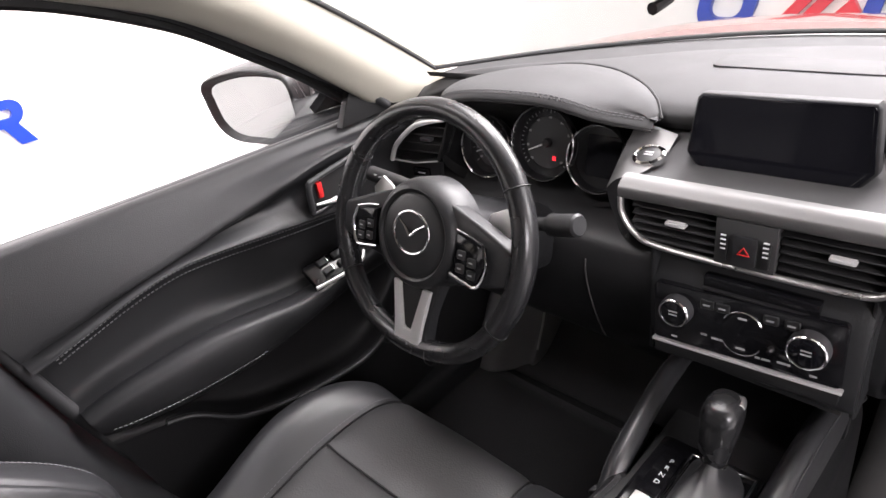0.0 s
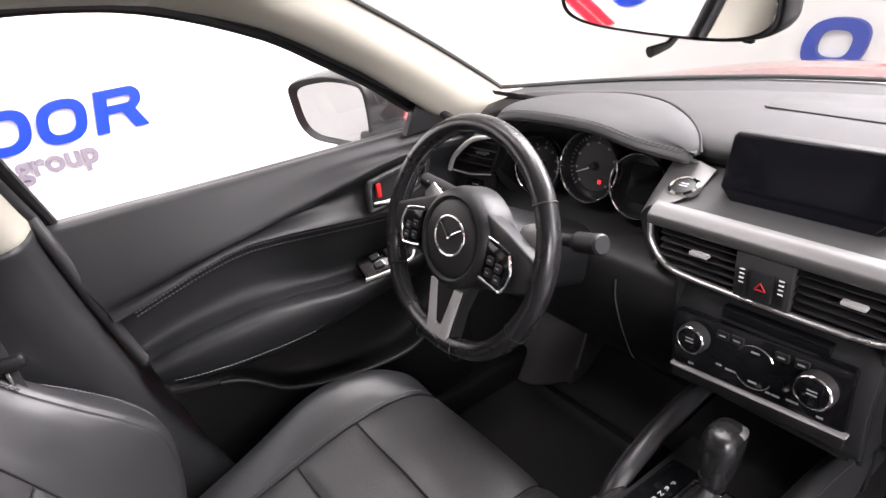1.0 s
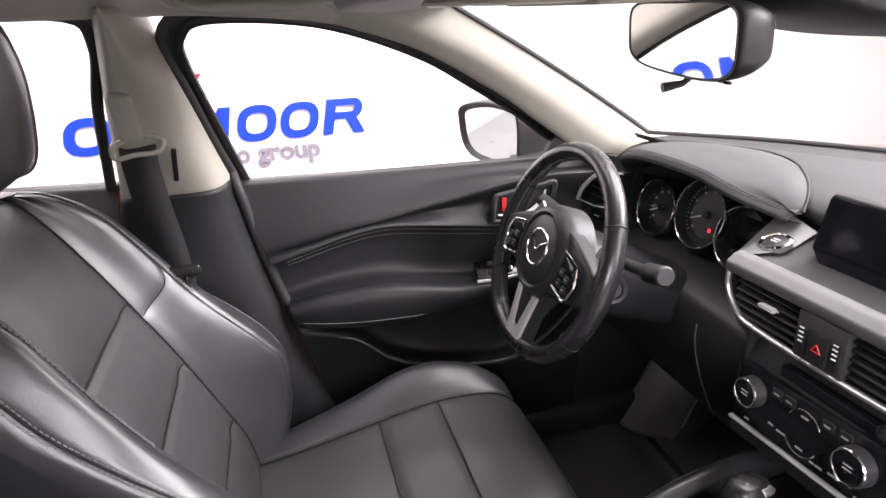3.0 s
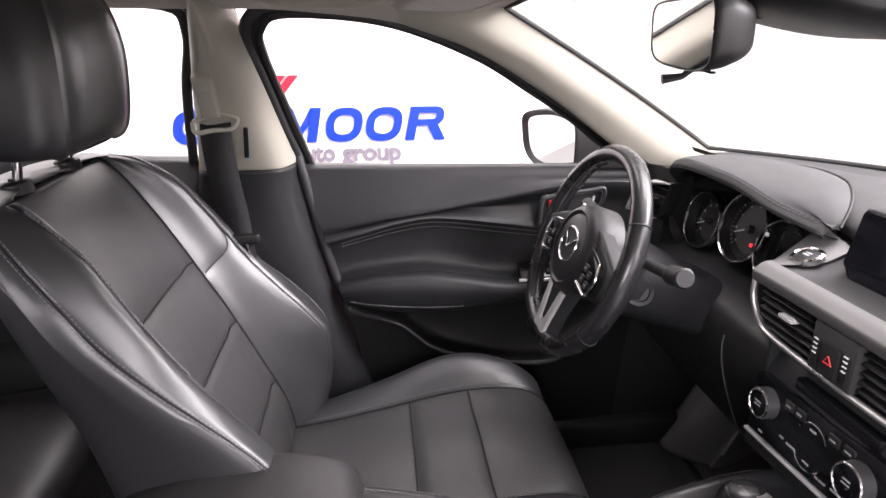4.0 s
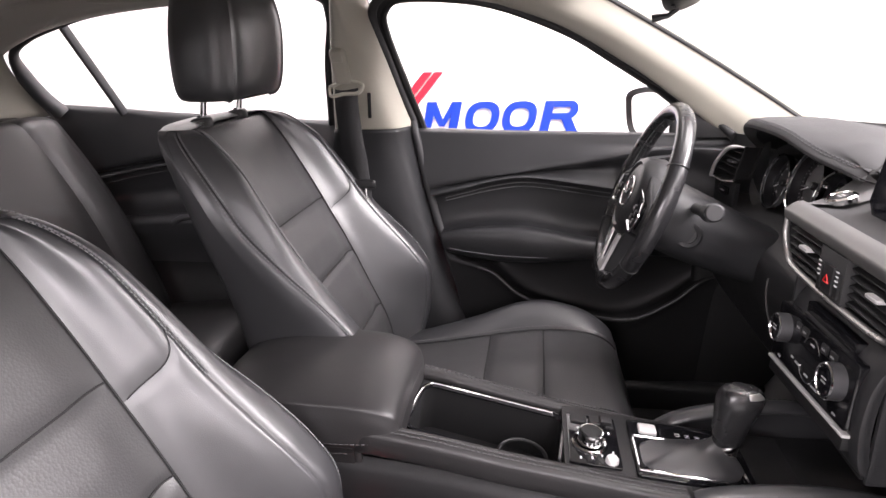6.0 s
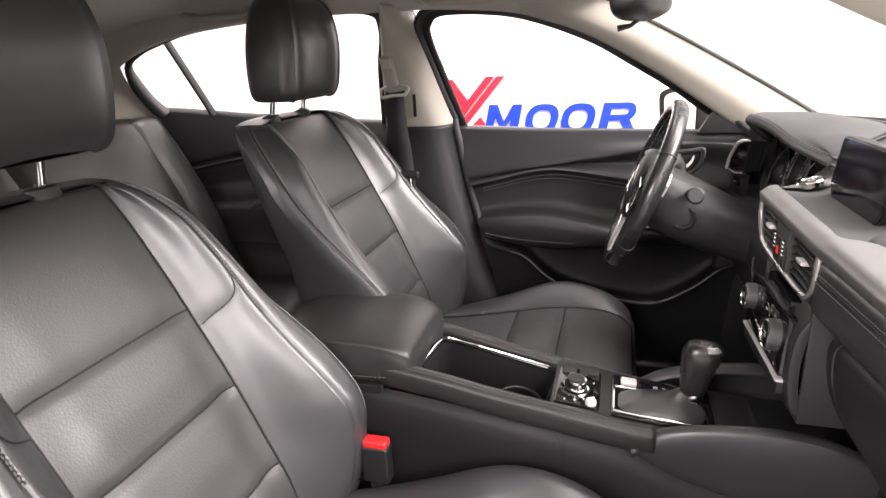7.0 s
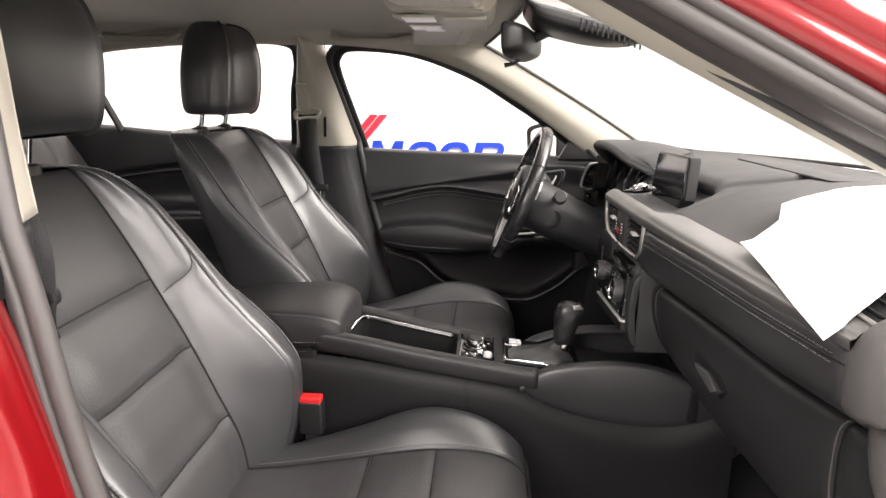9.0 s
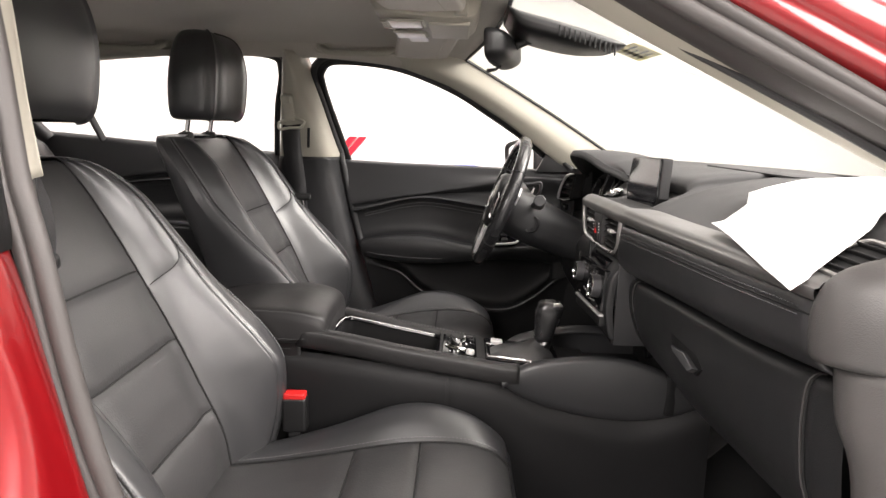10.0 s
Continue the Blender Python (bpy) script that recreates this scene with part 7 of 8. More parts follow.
# ---- mirrors ----
def inner_mirror():
    m = thing("rear_view_mirror", (-0.032, 0.0, 1.20), "black rear-view mirror hanging at the windscreen", "mirror")
    n = Vector((-0.235, -0.965, -0.055)).normalized()
    right = Vector((-n.y, n.x, 0)).normalized()
    up = right.cross(-n) * -1
    up = n.cross(right)
    c = Vector((-0.032, -0.020, 1.200))
    M = Matrix(((right.x, up.x, n.x, c.x), (right.y, up.y, n.y, c.y), (right.z, up.z, n.z, c.z), (0, 0, 0, 1)))
    face = ring_pts(0.120, 0.031, 56, 0, 4.5)
    face[:, 1] += 0.003 * (face[:, 0] / 0.12) ** 2
    part("mirror_glass", plate_bm([(p[0], p[1]) for p in face * 0.955], 0.002, 0.0006, 1, m=M @ pose(0, 0, 0.0005)), MIRROR, m, "silvered mirror glass")
    rows = [face * 0.96 + np.array([0, 0, 0.0002]), face + np.array([0, 0, 0.001]), face * 1.01 + np.array([0, 0, -0.006]), face * np.array([0.97, 0.92, 1]) + np.array([0, 0, -0.020]), face * np.array([0.80, 0.66, 1]) + np.array([0, 0, -0.036]), face * np.array([0.3, 0.2, 1]) + np.array([0, 0, -0.042]), face * 0.01 + np.array([0, 0, -0.043])]
    rows = [np.concatenate([r, r[:1]]) for r in rows]
    P = Surf(np.array(rows)).grid(np.linspace(0, 1, 24), np.linspace(0, 1, 80))
    part("housing", grid_bm(moved(P.reshape(-1, 3), M).reshape(P.shape)), HARD, m)
    part("stem", tube_bm(crom([tuple(M @ Vector((0.01, 0.008, -0.040))), (-0.015, 0.040, 1.222), (-0.004, 0.085, 1.245)], 12), [0.010] * 6 + [0.013] * 6, 12), HARD, m)
    part("dip_lever", tube_bm(moved([(0.02, -0.030, -0.012), (0.02, -0.037, -0.002), (0.02, -0.039, 0.016)], M), [0.003, 0.003, 0.0045], 8), HARD, m)
    for k in range(5):
        part("button", box_bm(-0.004, 0.004, -0.0025, 0.0025, -0.001, 0.001, 0.001, 1, m=M @ pose(0.04 + 0.012 * k, -0.0295, -0.009, 90, 0, 0)), HARD, m)
    # sensor housing against the glass
    s = thing("sensor_housing", (0, 0.12, 1.22), "black plastic sensor housing at the windscreen top", "sensor housing")
    rows = []
    for y, w, drop, th in ((-0.005, 0.075, 0.004, 0.020), (0.02, 0.085, 0.006, 0.040), (0.08, 0.090, 0.006, 0.042), (0.14, 0.085, 0.006, 0.036), (0.19, 0.070, 0.006, 0.022), (0.215, 0.050, 0.006, 0.008)):
        top = 1.274 - 0.387 * (y + 0.002) + 0.035 * math.sin(math.pi * min(1, max(0, (y + 0.002) / 0.79))) - drop
        P = ring_pts(w, th / 2, 33, 0, 3.0)
        rows.append([(p[0] * 1.0, y, top - th / 2 + p[1]) for p in np.concatenate([P, P[:1]])])
    P = Surf(rows).grid(np.linspace(0, 1, 24), np.linspace(0, 1, 60))
    part("cover", grid_bm(P), HARD, s)
    part("cover_end", grid_bm(np.array([rows[-1], [(0, 0.216, 1.205)] * 34])), HARD, s)
    part("cover_end", grid_bm(np.array([rows[0], [(0, -0.006, 1.262)] * 34])), HARD, s)
    for k in range(12):
        y = 0.085 + 0.0095 * k
        part("louvre", box_bm(-0.0015, 0.0015, -0.0015, 0.0015, -0.010, 0.010, 0.0005, 1, m=pose(0.0905 - 0.16 * max(0, y - 0.10), y, 1.268 - 0.387 * y + 0.030 * math.sin(math.pi * y / 0.79) - 0.034 + 0.012)), VENTDARK, s)


inner_mirror()


def outer_mirror():
    m = thing("door_mirror", (-0.80, 0.20, 0.90), "black door mirror with red painted cap outside the window", "mirror")
    a, b = Vector((-1.030, 0.082, 0.938)), Vector((-0.842, 0.166, 0.938))
    right = (b - a).normalized()
    n = Vector((right.y, -right.x, -0.03)).normalized()
    up = n.cross(right)
    c = (a + b) / 2
    M = Matrix(((right.x, up.x, n.x, c.x), (right.y, up.y, n.y, c.y), (right.z, up.z, n.z, c.z), (0, 0, 0, 1)))
    out = [(-0.108, 0.040), (-0.095, -0.030), (-0.060, -0.064), (0.0, -0.074), (0.075, -0.080), (0.100, -0.060), (0.106, 0.0), (0.100, 0.055), (0.070, 0.072), (0.0, 0.078), (-0.070, 0.068), (-0.100, 0.056)]
    F = crom([(x, y, 0) for x, y in out + out[:1]], 60)[:-1]
    part("mirror_glass", plate_bm([(p[0] * 0.86 + 0.006, p[1] * 0.84) for p in F], 0.003, 0.001, 1, m=M @ pose(0, 0, -0.006)), MIRROR, m, "silvered mirror glass")
    rows = [F * 0.84 + np.array([0.006, 0, -0.010]), F * 0.95 + np.array([0, 0, 0.0]), F + np.array([0, 0, -0.002]), F * 1.03 + np.array([0, 0, -0.02])]
    P = Surf(np.array([np.concatenate([r, r[:1]]) for r in rows])).grid(np.linspace(0, 1, 12), np.linspace(0, 1, 80))
    part("bezel", grid_bm(moved(P.reshape(-1, 3), M).reshape(P.shape)), HARD, m)
    rows = [F * 1.03 + np.array([0, 0, -0.02]), F * 1.03 + np.array([0.01, 0, -0.08]), F * 0.97 + np.array([0.015, 0, -0.115])]
    P = Surf(np.array([np.concatenate([r, r[:1]]) for r in rows])).grid(np.linspace(0, 1, 10), np.linspace(0, 1, 80))
    part("shell", grid_bm(moved(P.reshape(-1, 3), M).reshape(P.shape)), HARD, m)
    rows = [F * 0.975 + np.array([0.015, 0, -0.115]), F * 0.95 + np.array([0.015, 0, -0.135]), F * 0.80 + np.array([0.015, 0, -0.170]), F * 0.5 + np.array([0.015, 0, -0.190]), F * 0.02 + np.array([0.015, 0, -0.198])]
    P = Surf(np.array([np.concatenate([r, r[:1]]) for r in rows])).grid(np.linspace(0, 1, 16), np.linspace(0, 1, 80))
    part("cap", grid_bm(moved(P.reshape(-1, 3), M).reshape(P.shape)), RED, m, "red painted cap")
    part("arm", box_bm(-0.88, -0.715, 0.155, 0.275, 0.855, 0.90, 0.018, 4), HARD, m)


outer_mirror()


# ---- roof fittings ----
def grab_handles():
    for y0, y1 in ((-0.484, -0.275), (-1.135, -0.915)):
        g = thing("grab_handle", (-0.505, (y0 + y1) / 2, 1.26), "beige folding grab handle above the door", "grab handle", "grab handles")
        x, z = -0.520, 1.262
        P = crom([(x, y0 + 0.004, z + 0.010), (x + 0.014, y0 + 0.010, z - 0.004), (x + 0.030, y0 + 0.034, z - 0.016), (x + 0.034, (y0 + y1) / 2, z - 0.018), (x + 0.030, y1 - 0.034, z - 0.016), (x + 0.014, y1 - 0.010, z - 0.004), (x, y1 - 0.004, z + 0.010)], 40)
        part("grip", tube_bm(P, 0.0085, 14, flat=1.25), TRIM, g)
        for y in (y0 + 0.012, y1 - 0.012):
            part("mount", box_bm(x - 0.012, x + 0.016, y - 0.022, y + 0.022, z - 0.010, z + 0.022, 0.008, 3), TRIM, g)
        out = round_rect(y0 - 0.020, y1 + 0.020, -0.020, 0.026, 0.018)
        part("recess", tube_bm([(x + 0.004 + 0.3 * b, a, z + 0.004 + b) for a, b in out], 0.0035, 8, closed=True), LINER, g, "moulded rim round the handle")


grab_handles()


def overhead():
    o = thing("overhead_console", (-0.02, -0.15, 1.26), "beige overhead console with map lamps on the headliner", "overhead console")
    rows = []
    for y, w, zb in ((-0.262, 0.085, 1.292), (-0.255, 0.105, 1.262), (-0.235, 0.118, 1.248), (-0.17, 0.122, 1.240), (-0.10, 0.118, 1.238), (-0.066, 0.108, 1.246), (-0.055, 0.095, 1.275)):
        rows.append([(-w, y, 1.30), (-w, y, zb + 0.012), (-w * 0.93, y, zb), (-w * 0.4, y, zb - 0.002), (w * 0.4, y, zb - 0.002), (w * 0.93, y, zb), (w, y, zb + 0.012), (w, y, 1.30)])
    S = Surf(rows)
    P = S.grid(np.linspace(0, 1, 30), np.linspace(0, 1, 40))
    part("shell", grid_bm(P + np.array([-0.02, 0, 0])), TRIM, o)
    for x in (-0.085, 0.045):
        part("map_lamp", box_bm(x - 0.034, x + 0.034, -0.225, -0.165, 1.2335, 1.240, 0.003, 2), LAMPGLASS, o, "frosted map lamp lens")
        part("lamp_rim", tube_bm([(a, b, 1.2365) for a, b in round_rect(x - 0.037, x + 0.037, -0.228, -0.162, 0.006, 3)], 0.002, 6, closed=True), TRIM, o)
    part("holder_lid", box_bm(-0.105, 0.065, -0.152, -0.075, 1.2315, 1.240, 0.004, 3), TRIM, o, "beige holder lid")
    for k in range(4):
        part("switch", box_bm(-0.05 + 0.022 * k, -0.034 + 0.022 * k, -0.246, -0.232, 1.2405, 1.246, 0.002, 2), TRIM, o)
    part("airbag_tag", box_bm(0.105, 0.150, -0.245, -0.225, 1.272, 1.2735, 0, m=None), PAPER, o, "small white label")
    part("tag_bar", box_bm(0.107, 0.126, -0.244, -0.236, 1.2705, 1.2718, 0), BLUE, o, "blue bar on the label")
    part("tag_bar", box_bm(0.130, 0.148, -0.244, -0.234, 1.2705, 1.2718, 0), SIGNRED, o, "red bar on the label")
    for sx, label in ((-1, "folded beige cloth sun visor with a white label"), (1, "folded beige cloth sun visor on the passenger side")):
        v = thing("sun_visor", (sx * 0.30, -0.16, 1.262), label, "sun visor", "sun visors")
        rows = []
        for x in (-0.470, -0.462, -0.44, -0.28, -0.145, -0.128, -0.120):
            th = float(np.interp(x, [-0.470, -0.455, -0.14, -0.120], [0.002, 0.011, 0.011, 0.002]))
            zz = float(np.interp(x, [-0.47, -0.30, -0.12], [1.244, 1.254, 1.258]))
            yr, yf = float(np.interp(x, [-0.47, -0.12], [-0.270, -0.222])), float(np.interp(x, [-0.47, -0.12], [-0.128, -0.084]))
            rows.append([(sx * x, yr, zz + 0.006), (sx * x, yr + 0.002, zz - th), (sx * x, yr + 0.02, zz - th - 0.003), (sx * x, (yr + yf) / 2, zz - th - 0.005), (sx * x, yf - 0.02, zz - th - 0.003), (sx * x, yf - 0.002, zz - th), (sx * x, yf, zz + 0.006)])
        V = Surf(rows)
        part("pad", grid_bm(V.grid(np.linspace(0, 1, 30), np.linspace(0, 1, 24))), LINER, v)
        part("pivot", tube_bm([(sx * 0.49, -0.150, 1.236), (sx * 0.465, -0.140, 1.240), (sx * 0.11, -0.092, 1.250)], 0.0045, 8), TRIM, v)
        part("clip", box_bm(sx * 0.105 - 0.014, sx * 0.105 + 0.014, -0.104, -0.080, 1.242, 1.266, 0.005, 3), TRIM, v)
        part("fold_line", tube_bm(V.at(np.linspace(0.10, 0.92, 30), np.full(30, 0.62)), 0.0012, 6), TRIM, v)
        if sx < 0:
            part("label", box_bm(-0.205, -0.135, -0.205, -0.165, 1.2385, 1.2405, 0), LAMPGLASS, v, "pale printed label")


overhead()


# ---- seat belts ----
def ribbon(P, width, axis):
    P = crom(P, 30)
    ax = np.asarray(axis, float) / np.linalg.norm(axis)
    return grid_bm(np.array([P - ax * width / 2, P, P + ax * width / 2]))


def belts():
    b = thing("seat_belt", (-0.60, -0.58, 0.80), "black seat belt hanging on the centre pillar", "seat belt", "seat belts")
    x = -0.574
    part("webbing", ribbon([(x - 0.006, -0.588, 1.050), (x + 0.010, -0.586, 1.02), (x + 0.016, -0.580, 0.95), (x + 0.014, -0.572, 0.88), (x + 0.012, -0.568, 0.80), (x + 0.008, -0.560, 0.60), (x + 0.004, -0.55, 0.42)], 0.056, (0.12, 1, 0.05)), WEBBING, b, solid=0.0015)
    part("belt_guide", tube_bm(crom([(x + 0.010, -0.622, 1.052), (x + 0.014, -0.618, 1.034), (x + 0.016, -0.588, 1.038), (x + 0.014, -0.556, 1.040), (x + 0.010, -0.548, 1.058), (x + 0.006, -0.588, 1.064), (x + 0.010, -0.622, 1.052)], 40), 0.0042, 10), TRIM, b, "beige belt guide loop")
    part("height_adjuster", box_bm(-0.012, 0.012, -0.018, 0.018, -0.040, 0.040, 0.008, 3, m=pose(-0.556, -0.590, 1.098, 0, 24.7, 0)), TRIM, b, "beige height adjuster")
    part("adjuster_cap", box_bm(-0.010, 0.010, -0.013, 0.013, -0.014, 0.014, 0.005, 3, m=pose(-0.538, -0.591, 1.120, 0, 24.7, 0)), TRIM, b)
    for d in (-0.030, 0.030):
        part("trim_slot", box_bm(-0.003, 0.003, -0.004, 0.004, -0.032, 0.032, 0.002, 2, m=pose(-0.587, -0.570 + d, 1.010, 0, 24.7, 0) @ pose(0, 0, 0, -8, 0, 0)), VENTDARK, b, "dark slot in the pillar trim")
    part("tongue", box_bm(x + 0.012, x + 0.024, -0.605, -0.528, 0.826, 0.846, 0.007, 3), HARD, b, "black belt tongue")
    t = [(x + 0.018, y, z) for y, z in ((-0.572, 0.828), (-0.572, 0.800), (-0.552, 0.797), (-0.552, 0.826))]
    part("tongue_plate", tube_bm(t, 0.003, 8), CHROME, b, "chrome tongue plate")
    part("tongue_plate", box_bm(x + 0.0165, x + 0.0195, -0.574, -0.550, 0.796, 0.806, 0.001, 1), CHROME, b, "chrome tongue plate")
    p = thing("seat_belt", (0.62, -0.50, 0.60), "black seat belt hanging beside the passenger seat", "seat belt", "seat belts")
    part("webbing", ribbon([(0.612, -0.575, 1.04), (0.634, -0.525, 0.96), (0.640, -0.522, 0.90), (0.640, -0.526, 0.87), (0.640, -0.529, 0.80), (0.642, -0.526, 0.74), (0.645, -0.50, 0.58), (0.65, -0.47, 0.45)], 0.046, (-0.25, 1, 0.08)), WEBBING, p, solid=0.0015)
    part("tongue", box_bm(-0.008, 0.008, -0.026, 0.026, -0.009, 0.009, 0.007, 3, m=pose(0.633, -0.526, 0.897, 6, 0, 12)), HARD, p, "black belt tongue")
    part("tongue_plate", tube_bm([(0.628, -0.516, 0.884), (0.620, -0.516, 0.850), (0.622, -0.532, 0.848)], 0.003, 8), HARD, p)
    part("belt_guide", tube_bm(crom([(0.636, -0.600, 1.052), (0.634, -0.568, 1.036), (0.640, -0.538, 1.052)], 16), 0.006, 8), TRIM, p, "beige belt guide loop")
    for cx, z in ((0.138, 0.530), (-0.125, 0.555)):
        k = thing("belt_buckle", (cx, -0.40, z - 0.09), "black seat belt buckle with red release button", "belt buckle", "belt buckles")
        part("body", box_bm(cx - 0.014, cx + 0.014, -0.418, -0.372, z - 0.075, z - 0.006, 0.005, 3), HARD, k)
        part("release_button", box_bm(cx - 0.012, cx + 0.012, -0.416, -0.374, z - 0.012, z + 0.004, 0.004, 3), REDPLASTIC, k, "red release button")
        part("stem", box_bm(cx - 0.010, cx + 0.010, -0.408, -0.384, z - 0.16, z - 0.07, 0.004, 2), HARD, k)
    for cx, y, z in ((-0.583, -0.462, 0.470), (0.150, -0.452, 0.440)):
        a = thing("belt_anchor", (cx, y, z - 0.05), "bright steel belt anchor beside the seat", "belt anchor", "belt anchors")
        part("strap_plate", box_bm(-0.003, 0.003, -0.012, 0.012, -0.03, 0.03, 0.002, 2, m=pose(cx, y, z, -35, 0, 0)), CHROME, a)
        part("bolt", lathe_bm([(0, 0.004), (0.006, 0.004), (0.007, 0.0)], 16, pose(cx + 0.004, y, z - 0.015, 0, 90, 0)), CHROME, a)


belts()


# ---- door furniture ----
def door_fittings():
    h = thing("door_release", (-0.66, 0.08, 0.83), "chrome inner door handle in a black recess", "door handle")
    M = Matrix(((0, 0, 1, -0.650), (1, 0, 0, 0.085), (0, 1, 0, 0.852), (0, 0, 0, 1)))
    out = [(-0.054, -0.026), (-0.046, -0.034), (0.045, -0.024), (0.075, 0.000), (0.082, 0.036), (0.050, 0.034), (-0.030, 0.024), (-0.050, 0.016)]
    part("recess", plate_bm(out, 0.006, 0.002, 2, m=M @ pose(0, 0, 0.004)), VENTDARK, h)
    loop = crom([(x, y, 0.009) for x, y in out + out[:1]], 60)[:-1]
    part("bezel", tube_bm(moved(loop, M), 0.0050, 10, closed=True), SOFT, h)
    part("bezel_edge", tube_bm(moved(loop * np.array([0.93, 0.90, 1.0]) + np.array([0.0, 0.0, 0.003]), M), 0.0012, 6, closed=True), DARKSATIN, h, "thin satin bezel edge")
    part("lever", tube_bm(moved(crom([(-0.044, -0.020, 0.010), (-0.010, -0.024, 0.015), (0.025, -0.018, 0.016), (0.052, 0.002, 0.012), (0.062, 0.022, 0.008)], 30), M), np.interp(np.arange(30), [0, 8, 20, 29], [0.0022, 0.0048, 0.0044, 0.002]), 10, flat=1.2), SATIN, h, "satin silver release lever")
    part("lock_tab", box_bm(-0.036, -0.026, -0.012, 0.016, 0.006, 0.012, 0.002, 2, m=M), REDPLASTIC, h, "red lock marker")
    w = thing("window_switches", (-0.64, 0.03, 0.68), "black window switch block on the door armrest", "switches")
    M = pose(-0.648, 0.055, 0.712, 4, 34, 0) @ Matrix.Diagonal((0.8, 0.72, 1, 1))
    part("plate", plate_bm(round_rect(-0.028, 0.030, -0.085, 0.060, 0.008, 3), 0.012, 0.003, 2, m=M), GLOSS, w)
    for sx in (-0.012, 0.012):
        for y in (-0.035, 0.010):
            part("switch", box_bm(sx - 0.008, sx + 0.008, y - 0.014, y + 0.014, -0.002, 0.007, 0.003, 2, m=M), HARD, w)
            part("switch_edge", box_bm(sx - 0.007, sx + 0.007, y + 0.010, y + 0.013, 0.006, 0.0085, 0.001, 1, m=M), CHROME, w)
    part("trim_edge", tube_bm(moved(crom([(0.034, -0.09, 0.002), (0.040, -0.02, 0.004), (0.034, 0.05, 0.003), (0.016, 0.075, 0.002)], 24), M), 0.004, 8, flat=0.7), SATIN, w, "silver edge of the grip")


door_fittings()


# ---- loose things ----
def dash_z(x, y):
    a = float(np.interp(x, [0.16, 0.4, 0.62, 0.70], [0.250, 0.258, 0.272, 0.280]))
    b = float(np.interp(x, [0, 0.12, 0.25, 0.40, 0.525, 0.70], [0.625, 0.60, 0.55, 0.455, 0.405, 0.385]))
    return float(np.interp(y, [a, a + 0.03, a * 0.6 + b * 0.4, a * 0.3 + b * 0.7, b], [0.926, 0.940, 0.964, 0.980, 0.984]))


def papers():
    for name, out, lift, label in (("paper_sheet", [(0.445, 0.242), (0.700, 0.210), (0.680, 0.245), (0.650, 0.300), (0.624, 0.343), (0.600, 0.520), (0.408, 0.302)], 0.004, "blank white paper sheet lying on the dashboard"),
                                   ("paper_sheet", [(0.335, 0.338), (0.420, 0.296), (0.630, 0.380), (0.560, 0.560), (0.270, 0.560)], 0.001, "white paper sheet tucked under another on the dashboard")):
        bm = bmesh.new()
        bm.faces.new([bm.verts.new((x, y, 0)) for x, y in out])
        bmesh.ops.triangulate(bm, faces=bm.faces[:])
        bmesh.ops.subdivide_edges(bm, edges=bm.edges[:], cuts=7, use_grid_fill=True)
        for v in bm.verts:
            x, y = v.co.x, v.co.y
            v.co.z = dash_z(x, max(y, 0.262)) + lift + 0.004 + 0.003 * noise.noise((x * 9, y * 9, 0.3))
            if y < 0.275 and lift > 0.002:
                v.co.z -= (0.275 - y) * 0.25 * max(0, (x - 0.40) / 0.21)
        for v in bm.verts:   # it rests on the vent's raised frame
            over = 0.936 + (v.co.y - 0.276) * 0.488 + 0.007
            near = max(0.0, min(1.0, (v.co.x - 0.56) / 0.08)) * (0.235 < v.co.y < 0.335)
            v.co.z += max(0.0, min(over, 0.962) - v.co.z) * near * (lift > 0.002)
        ob = part(name, bm, PAPER, None, "", solid=0.0006)
        tagged(ob, label, "paper", "papers on the dashboard")


papers()


def sticker():
    y, x = 0.262, -0.042
    M = pose(x, y, 1.2055, -19, 0, 4)
    s = thing("inspection_sticker", tuple(M.translation), "faded yellow sticker on the windscreen glass", "sticker")
    part("film", plate_bm(round_rect(-0.062, 0.062, -0.030, 0.030, 0.003, 2), 0.0008, 0, m=M), AMBER, s, smooth=False)
    for k, (a, b) in enumerate(((-0.046, 0.040), (-0.040, 0.046), (-0.048, 0.018), (-0.030, 0.044))):
        part("text_bar", box_bm(a, b, 0.016 - 0.012 * k, 0.020 - 0.012 * k, -0.0016, -0.0009, 0, m=M), DARKINK, s)


sticker()


# ---- wall signs: plain shapes in the sign's colours ----
def letters_bm(text, size, weight=0.0):
    """A word in the built-in font as a raised mesh, its baseline on y = 0."""
    cu = bpy.data.curves.new("lettering", "FONT")
    cu.body, cu.size, cu.extrude, cu.offset = text, size, 0.007, weight
    source = bpy.data.objects.new("lettering_source", cu)
    scene.collection.objects.link(source)
    bpy.context.view_layer.update()
    me = bpy.data.meshes.new_from_object(source)
    bpy.data.objects.remove(source)
    bm = bmesh.new()
    bm.from_mesh(me)
    bpy.data.meshes.remove(me)
    return bm


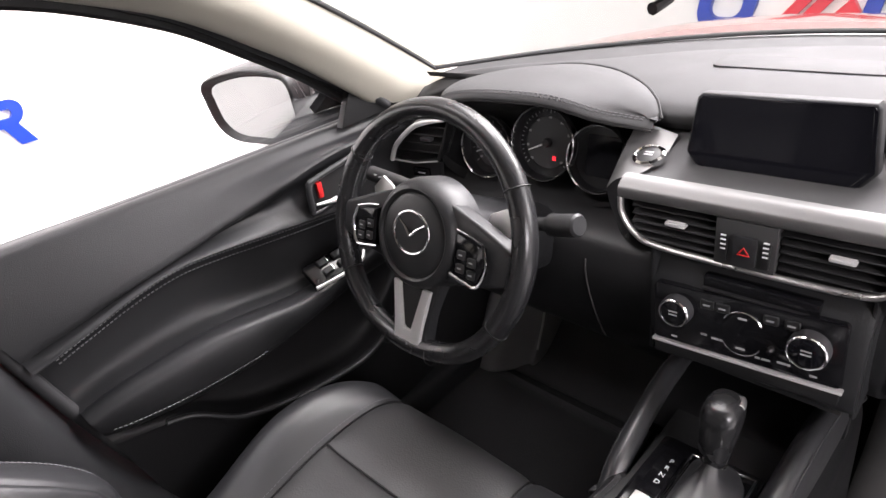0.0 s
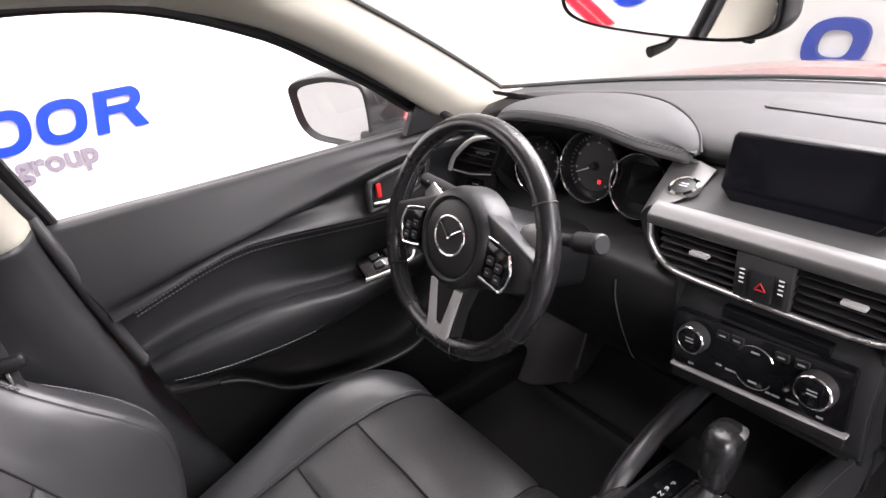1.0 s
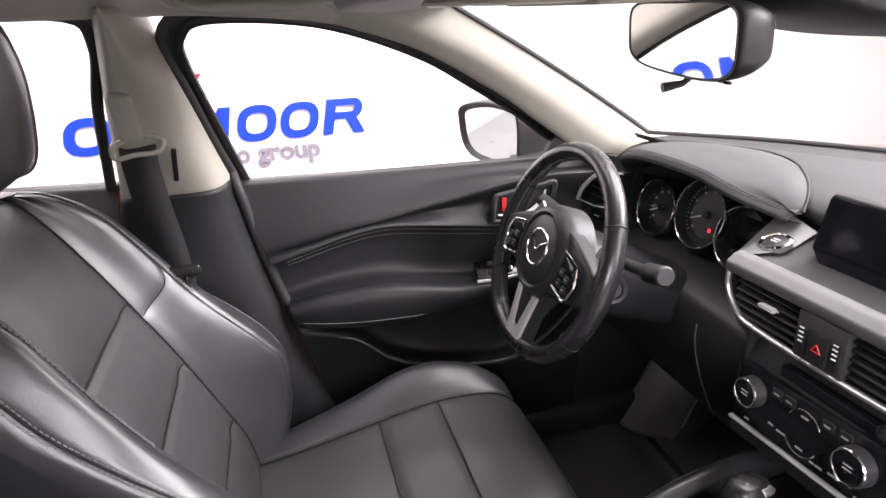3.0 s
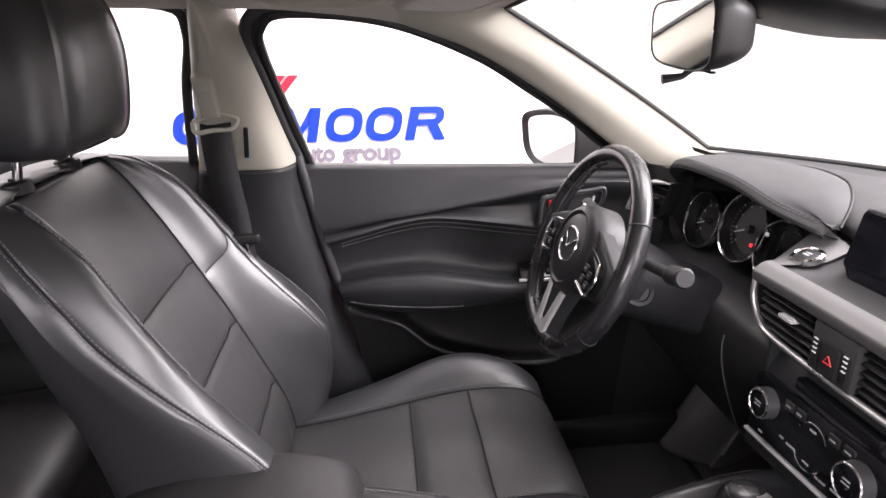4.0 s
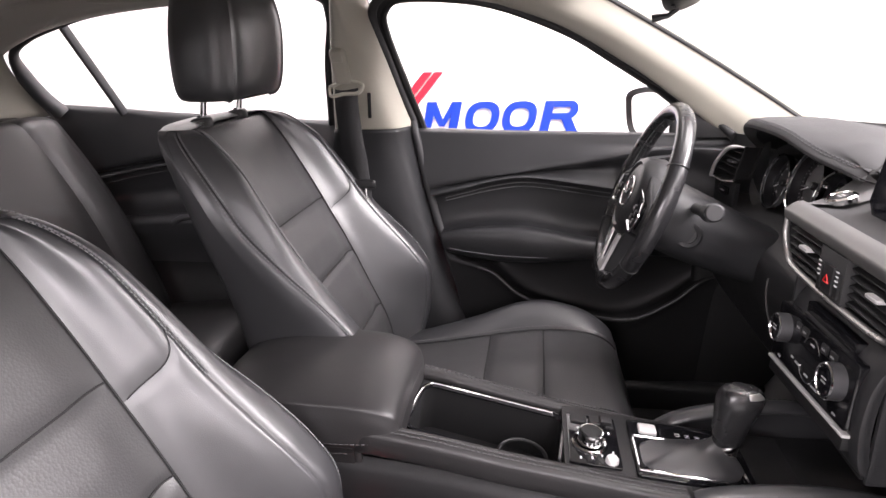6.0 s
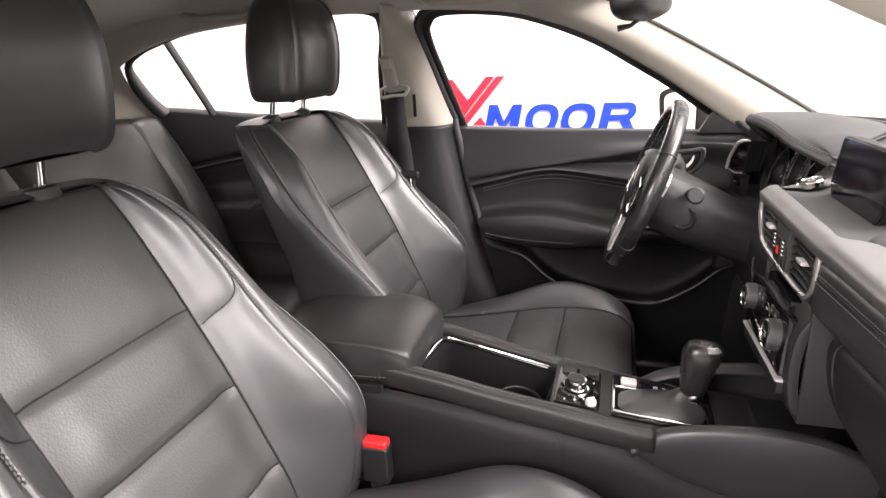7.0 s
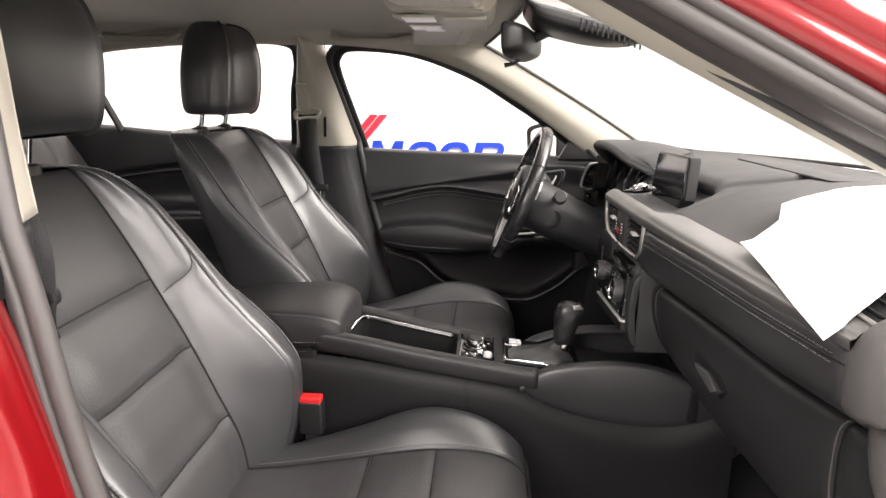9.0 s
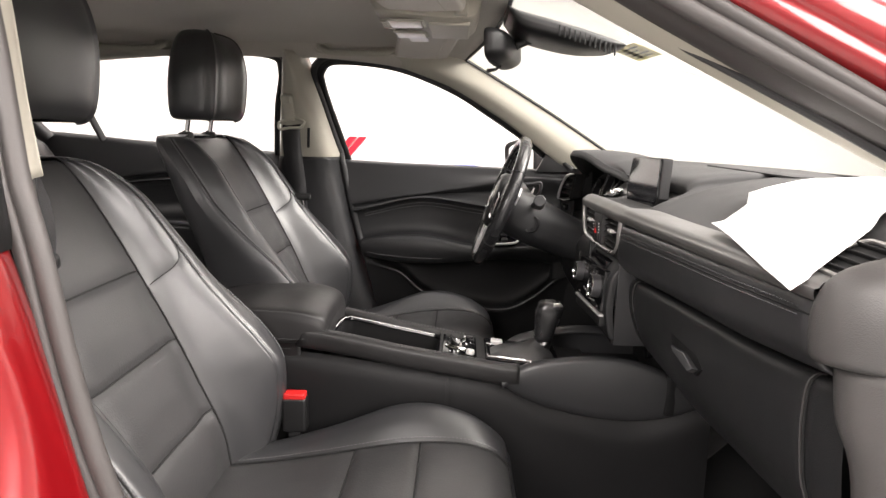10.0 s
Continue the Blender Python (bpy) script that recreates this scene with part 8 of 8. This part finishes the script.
def sign(name, label, M):
    """M: takes x along the sign, y up it, z out of the wall, in metres."""
    sg = thing(name, tuple(M.translation), label, "wall sign", "wall signs")

    def slab(part_name, out, mat, depth=0.022):
        part(part_name, plate_bm(out, depth, 0.002, 1, m=M @ pose(0, 0, depth)), mat, sg)

    def ring(cx, w, h, band):
        bm = bmesh.new()
        n = 48
        t = np.linspace(0, 2 * math.pi, n, endpoint=False)
        loops = []
        for sc_x, sc_y, z in ((w, h, 0.0), (w, h, 0.022), (w - band, h - band * 0.85, 0.022), (w - band, h - band * 0.85, 0.0)):
            c, s = np.cos(t), np.sin(t)
            px, py = sc_x * np.sign(c) * np.abs(c) ** 0.78, sc_y * np.sign(s) * np.abs(s) ** 0.78
            loops.append([bm.verts.new(M @ Vector((cx + a + 0.20 * b, b, z))) for a, b in zip(px, py)])
        for i in range(4):
            for k in range(n):
                bm.faces.new((loops[i][k], loops[i][(k + 1) % n], loops[(i + 1) % 4][(k + 1) % n], loops[(i + 1) % 4][k]))
        bmesh.ops.recalc_face_normals(bm, faces=bm.faces[:])
        part("blue_ring", bm, BLUE, sg)

    def para(x0, x1, y0, y1, lean=0.20):
        return [(x0 + lean * y0, y0), (x1 + lean * y0, y0), (x1 + lean * y1, y1), (x0 + lean * y1, y1)]

    h = 0.086
    ring(-1.205, 0.100, h, 0.046)
    ring(-0.462, 0.092, h, 0.042)
    ring(-0.258, 0.092, h, 0.042)
    # blue blocks
    slab("blue_block", para(-0.784, -0.738, -h, h), BLUE)
    slab("blue_block", [(-0.706, -h * 0.55), (-0.672, -h * 0.55), (-0.716, h), (-0.766, h)], BLUE, 0.020)
    slab("blue_block", [(-0.704, -h * 0.55), (-0.676, -h * 0.55), (-0.578, h), (-0.628, h)], BLUE, 0.018)
    slab("blue_block", para(-0.640, -0.590, -h, h), BLUE)
    slab("blue_block", para(-0.135, -0.086, -h, h), BLUE)
    # rounded bow and slanting foot beside the last upright
    turn = np.linspace(math.pi / 2, -math.pi / 2, 20)
    outer = [(-0.092, h)] + [(0.0 + 0.048 * math.cos(a), h * 0.43 + h * 0.57 * math.sin(a)) for a in turn] + [(-0.092, -h * 0.14)]
    inner = [(-0.092, h * 0.62)] + [(-0.004 + 0.012 * math.cos(a), h * 0.43 + h * 0.19 * math.sin(a)) for a in turn] + [(-0.092, h * 0.24)]
    bm = bmesh.new()
    loops = [[bm.verts.new(M @ Vector((x + 0.20 * y, y, z))) for x, y in line] for line, z in ((outer, 0.0), (outer, 0.021), (inner, 0.021), (inner, 0.0))]
    for k in range(3):
        for n in range(len(outer) - 1):
            bm.faces.new((loops[k][n], loops[k][n + 1], loops[k + 1][n + 1], loops[k + 1][n]))
    bmesh.ops.recalc_face_normals(bm, faces=bm.faces[:])
    part("blue_bow", bm, BLUE, sg)
    slab("blue_block", [(-0.035, -h * 0.10), (0.022, -h * 0.08), (0.060, -h), (0.000, -h)], BLUE, 0.020)
    # crossing red strokes
    for off in (0.0, 0.062):
        slab("red_stroke", [(-1.12 + off, -0.15), (-1.072 + off, -0.15), (-0.735 + off, 0.246), (-0.783 + off, 0.246)], SIGNRED, 0.026)
    slab("red_stroke", [(-1.075, 0.235), (-0.985, 0.235), (-0.885, 0.098), (-0.932, 0.042)], SIGNRED, 0.024)
    slab("red_stroke", [(-0.868, -0.030), (-0.820, 0.020), (-0.720, -0.150), (-0.800, -0.150)], SIGNRED, 0.024)
    # small grey line of two words
    for word, left, width in (("auto", -0.722, 0.205), ("group", -0.484, 0.31)):
        bm = letters_bm(word, 0.13, 0.0035)
        xs = [v.co.x for v in bm.verts]
        x0, stretch = min(xs), width / (max(xs) - min(xs))
        for v in bm.verts:
            v.co = M @ Vector(((v.co.x - x0) * stretch + left, v.co.y - 0.187, 0.007 + v.co.z))
        part("grey_word", bm, SIGNGREY, sg)
    return sg


sign("wall_sign", "blue and red raised shapes over two small grey words", Matrix(((0, 0, 1, ROOM["x0"]), (1, 0, 0, 0.0), (0, 1, 0, 0.742), (0, 0, 0, 1))))
FS = 1.9
sign("wall_sign", "large blue and red raised shapes on the front wall", Matrix(((FS, 0, 0, -1.45 + FS * 1.205), (0, 0, -FS, ROOM["y1"]), (0, FS, 0, 0.40), (0, 0, 0, 1))))
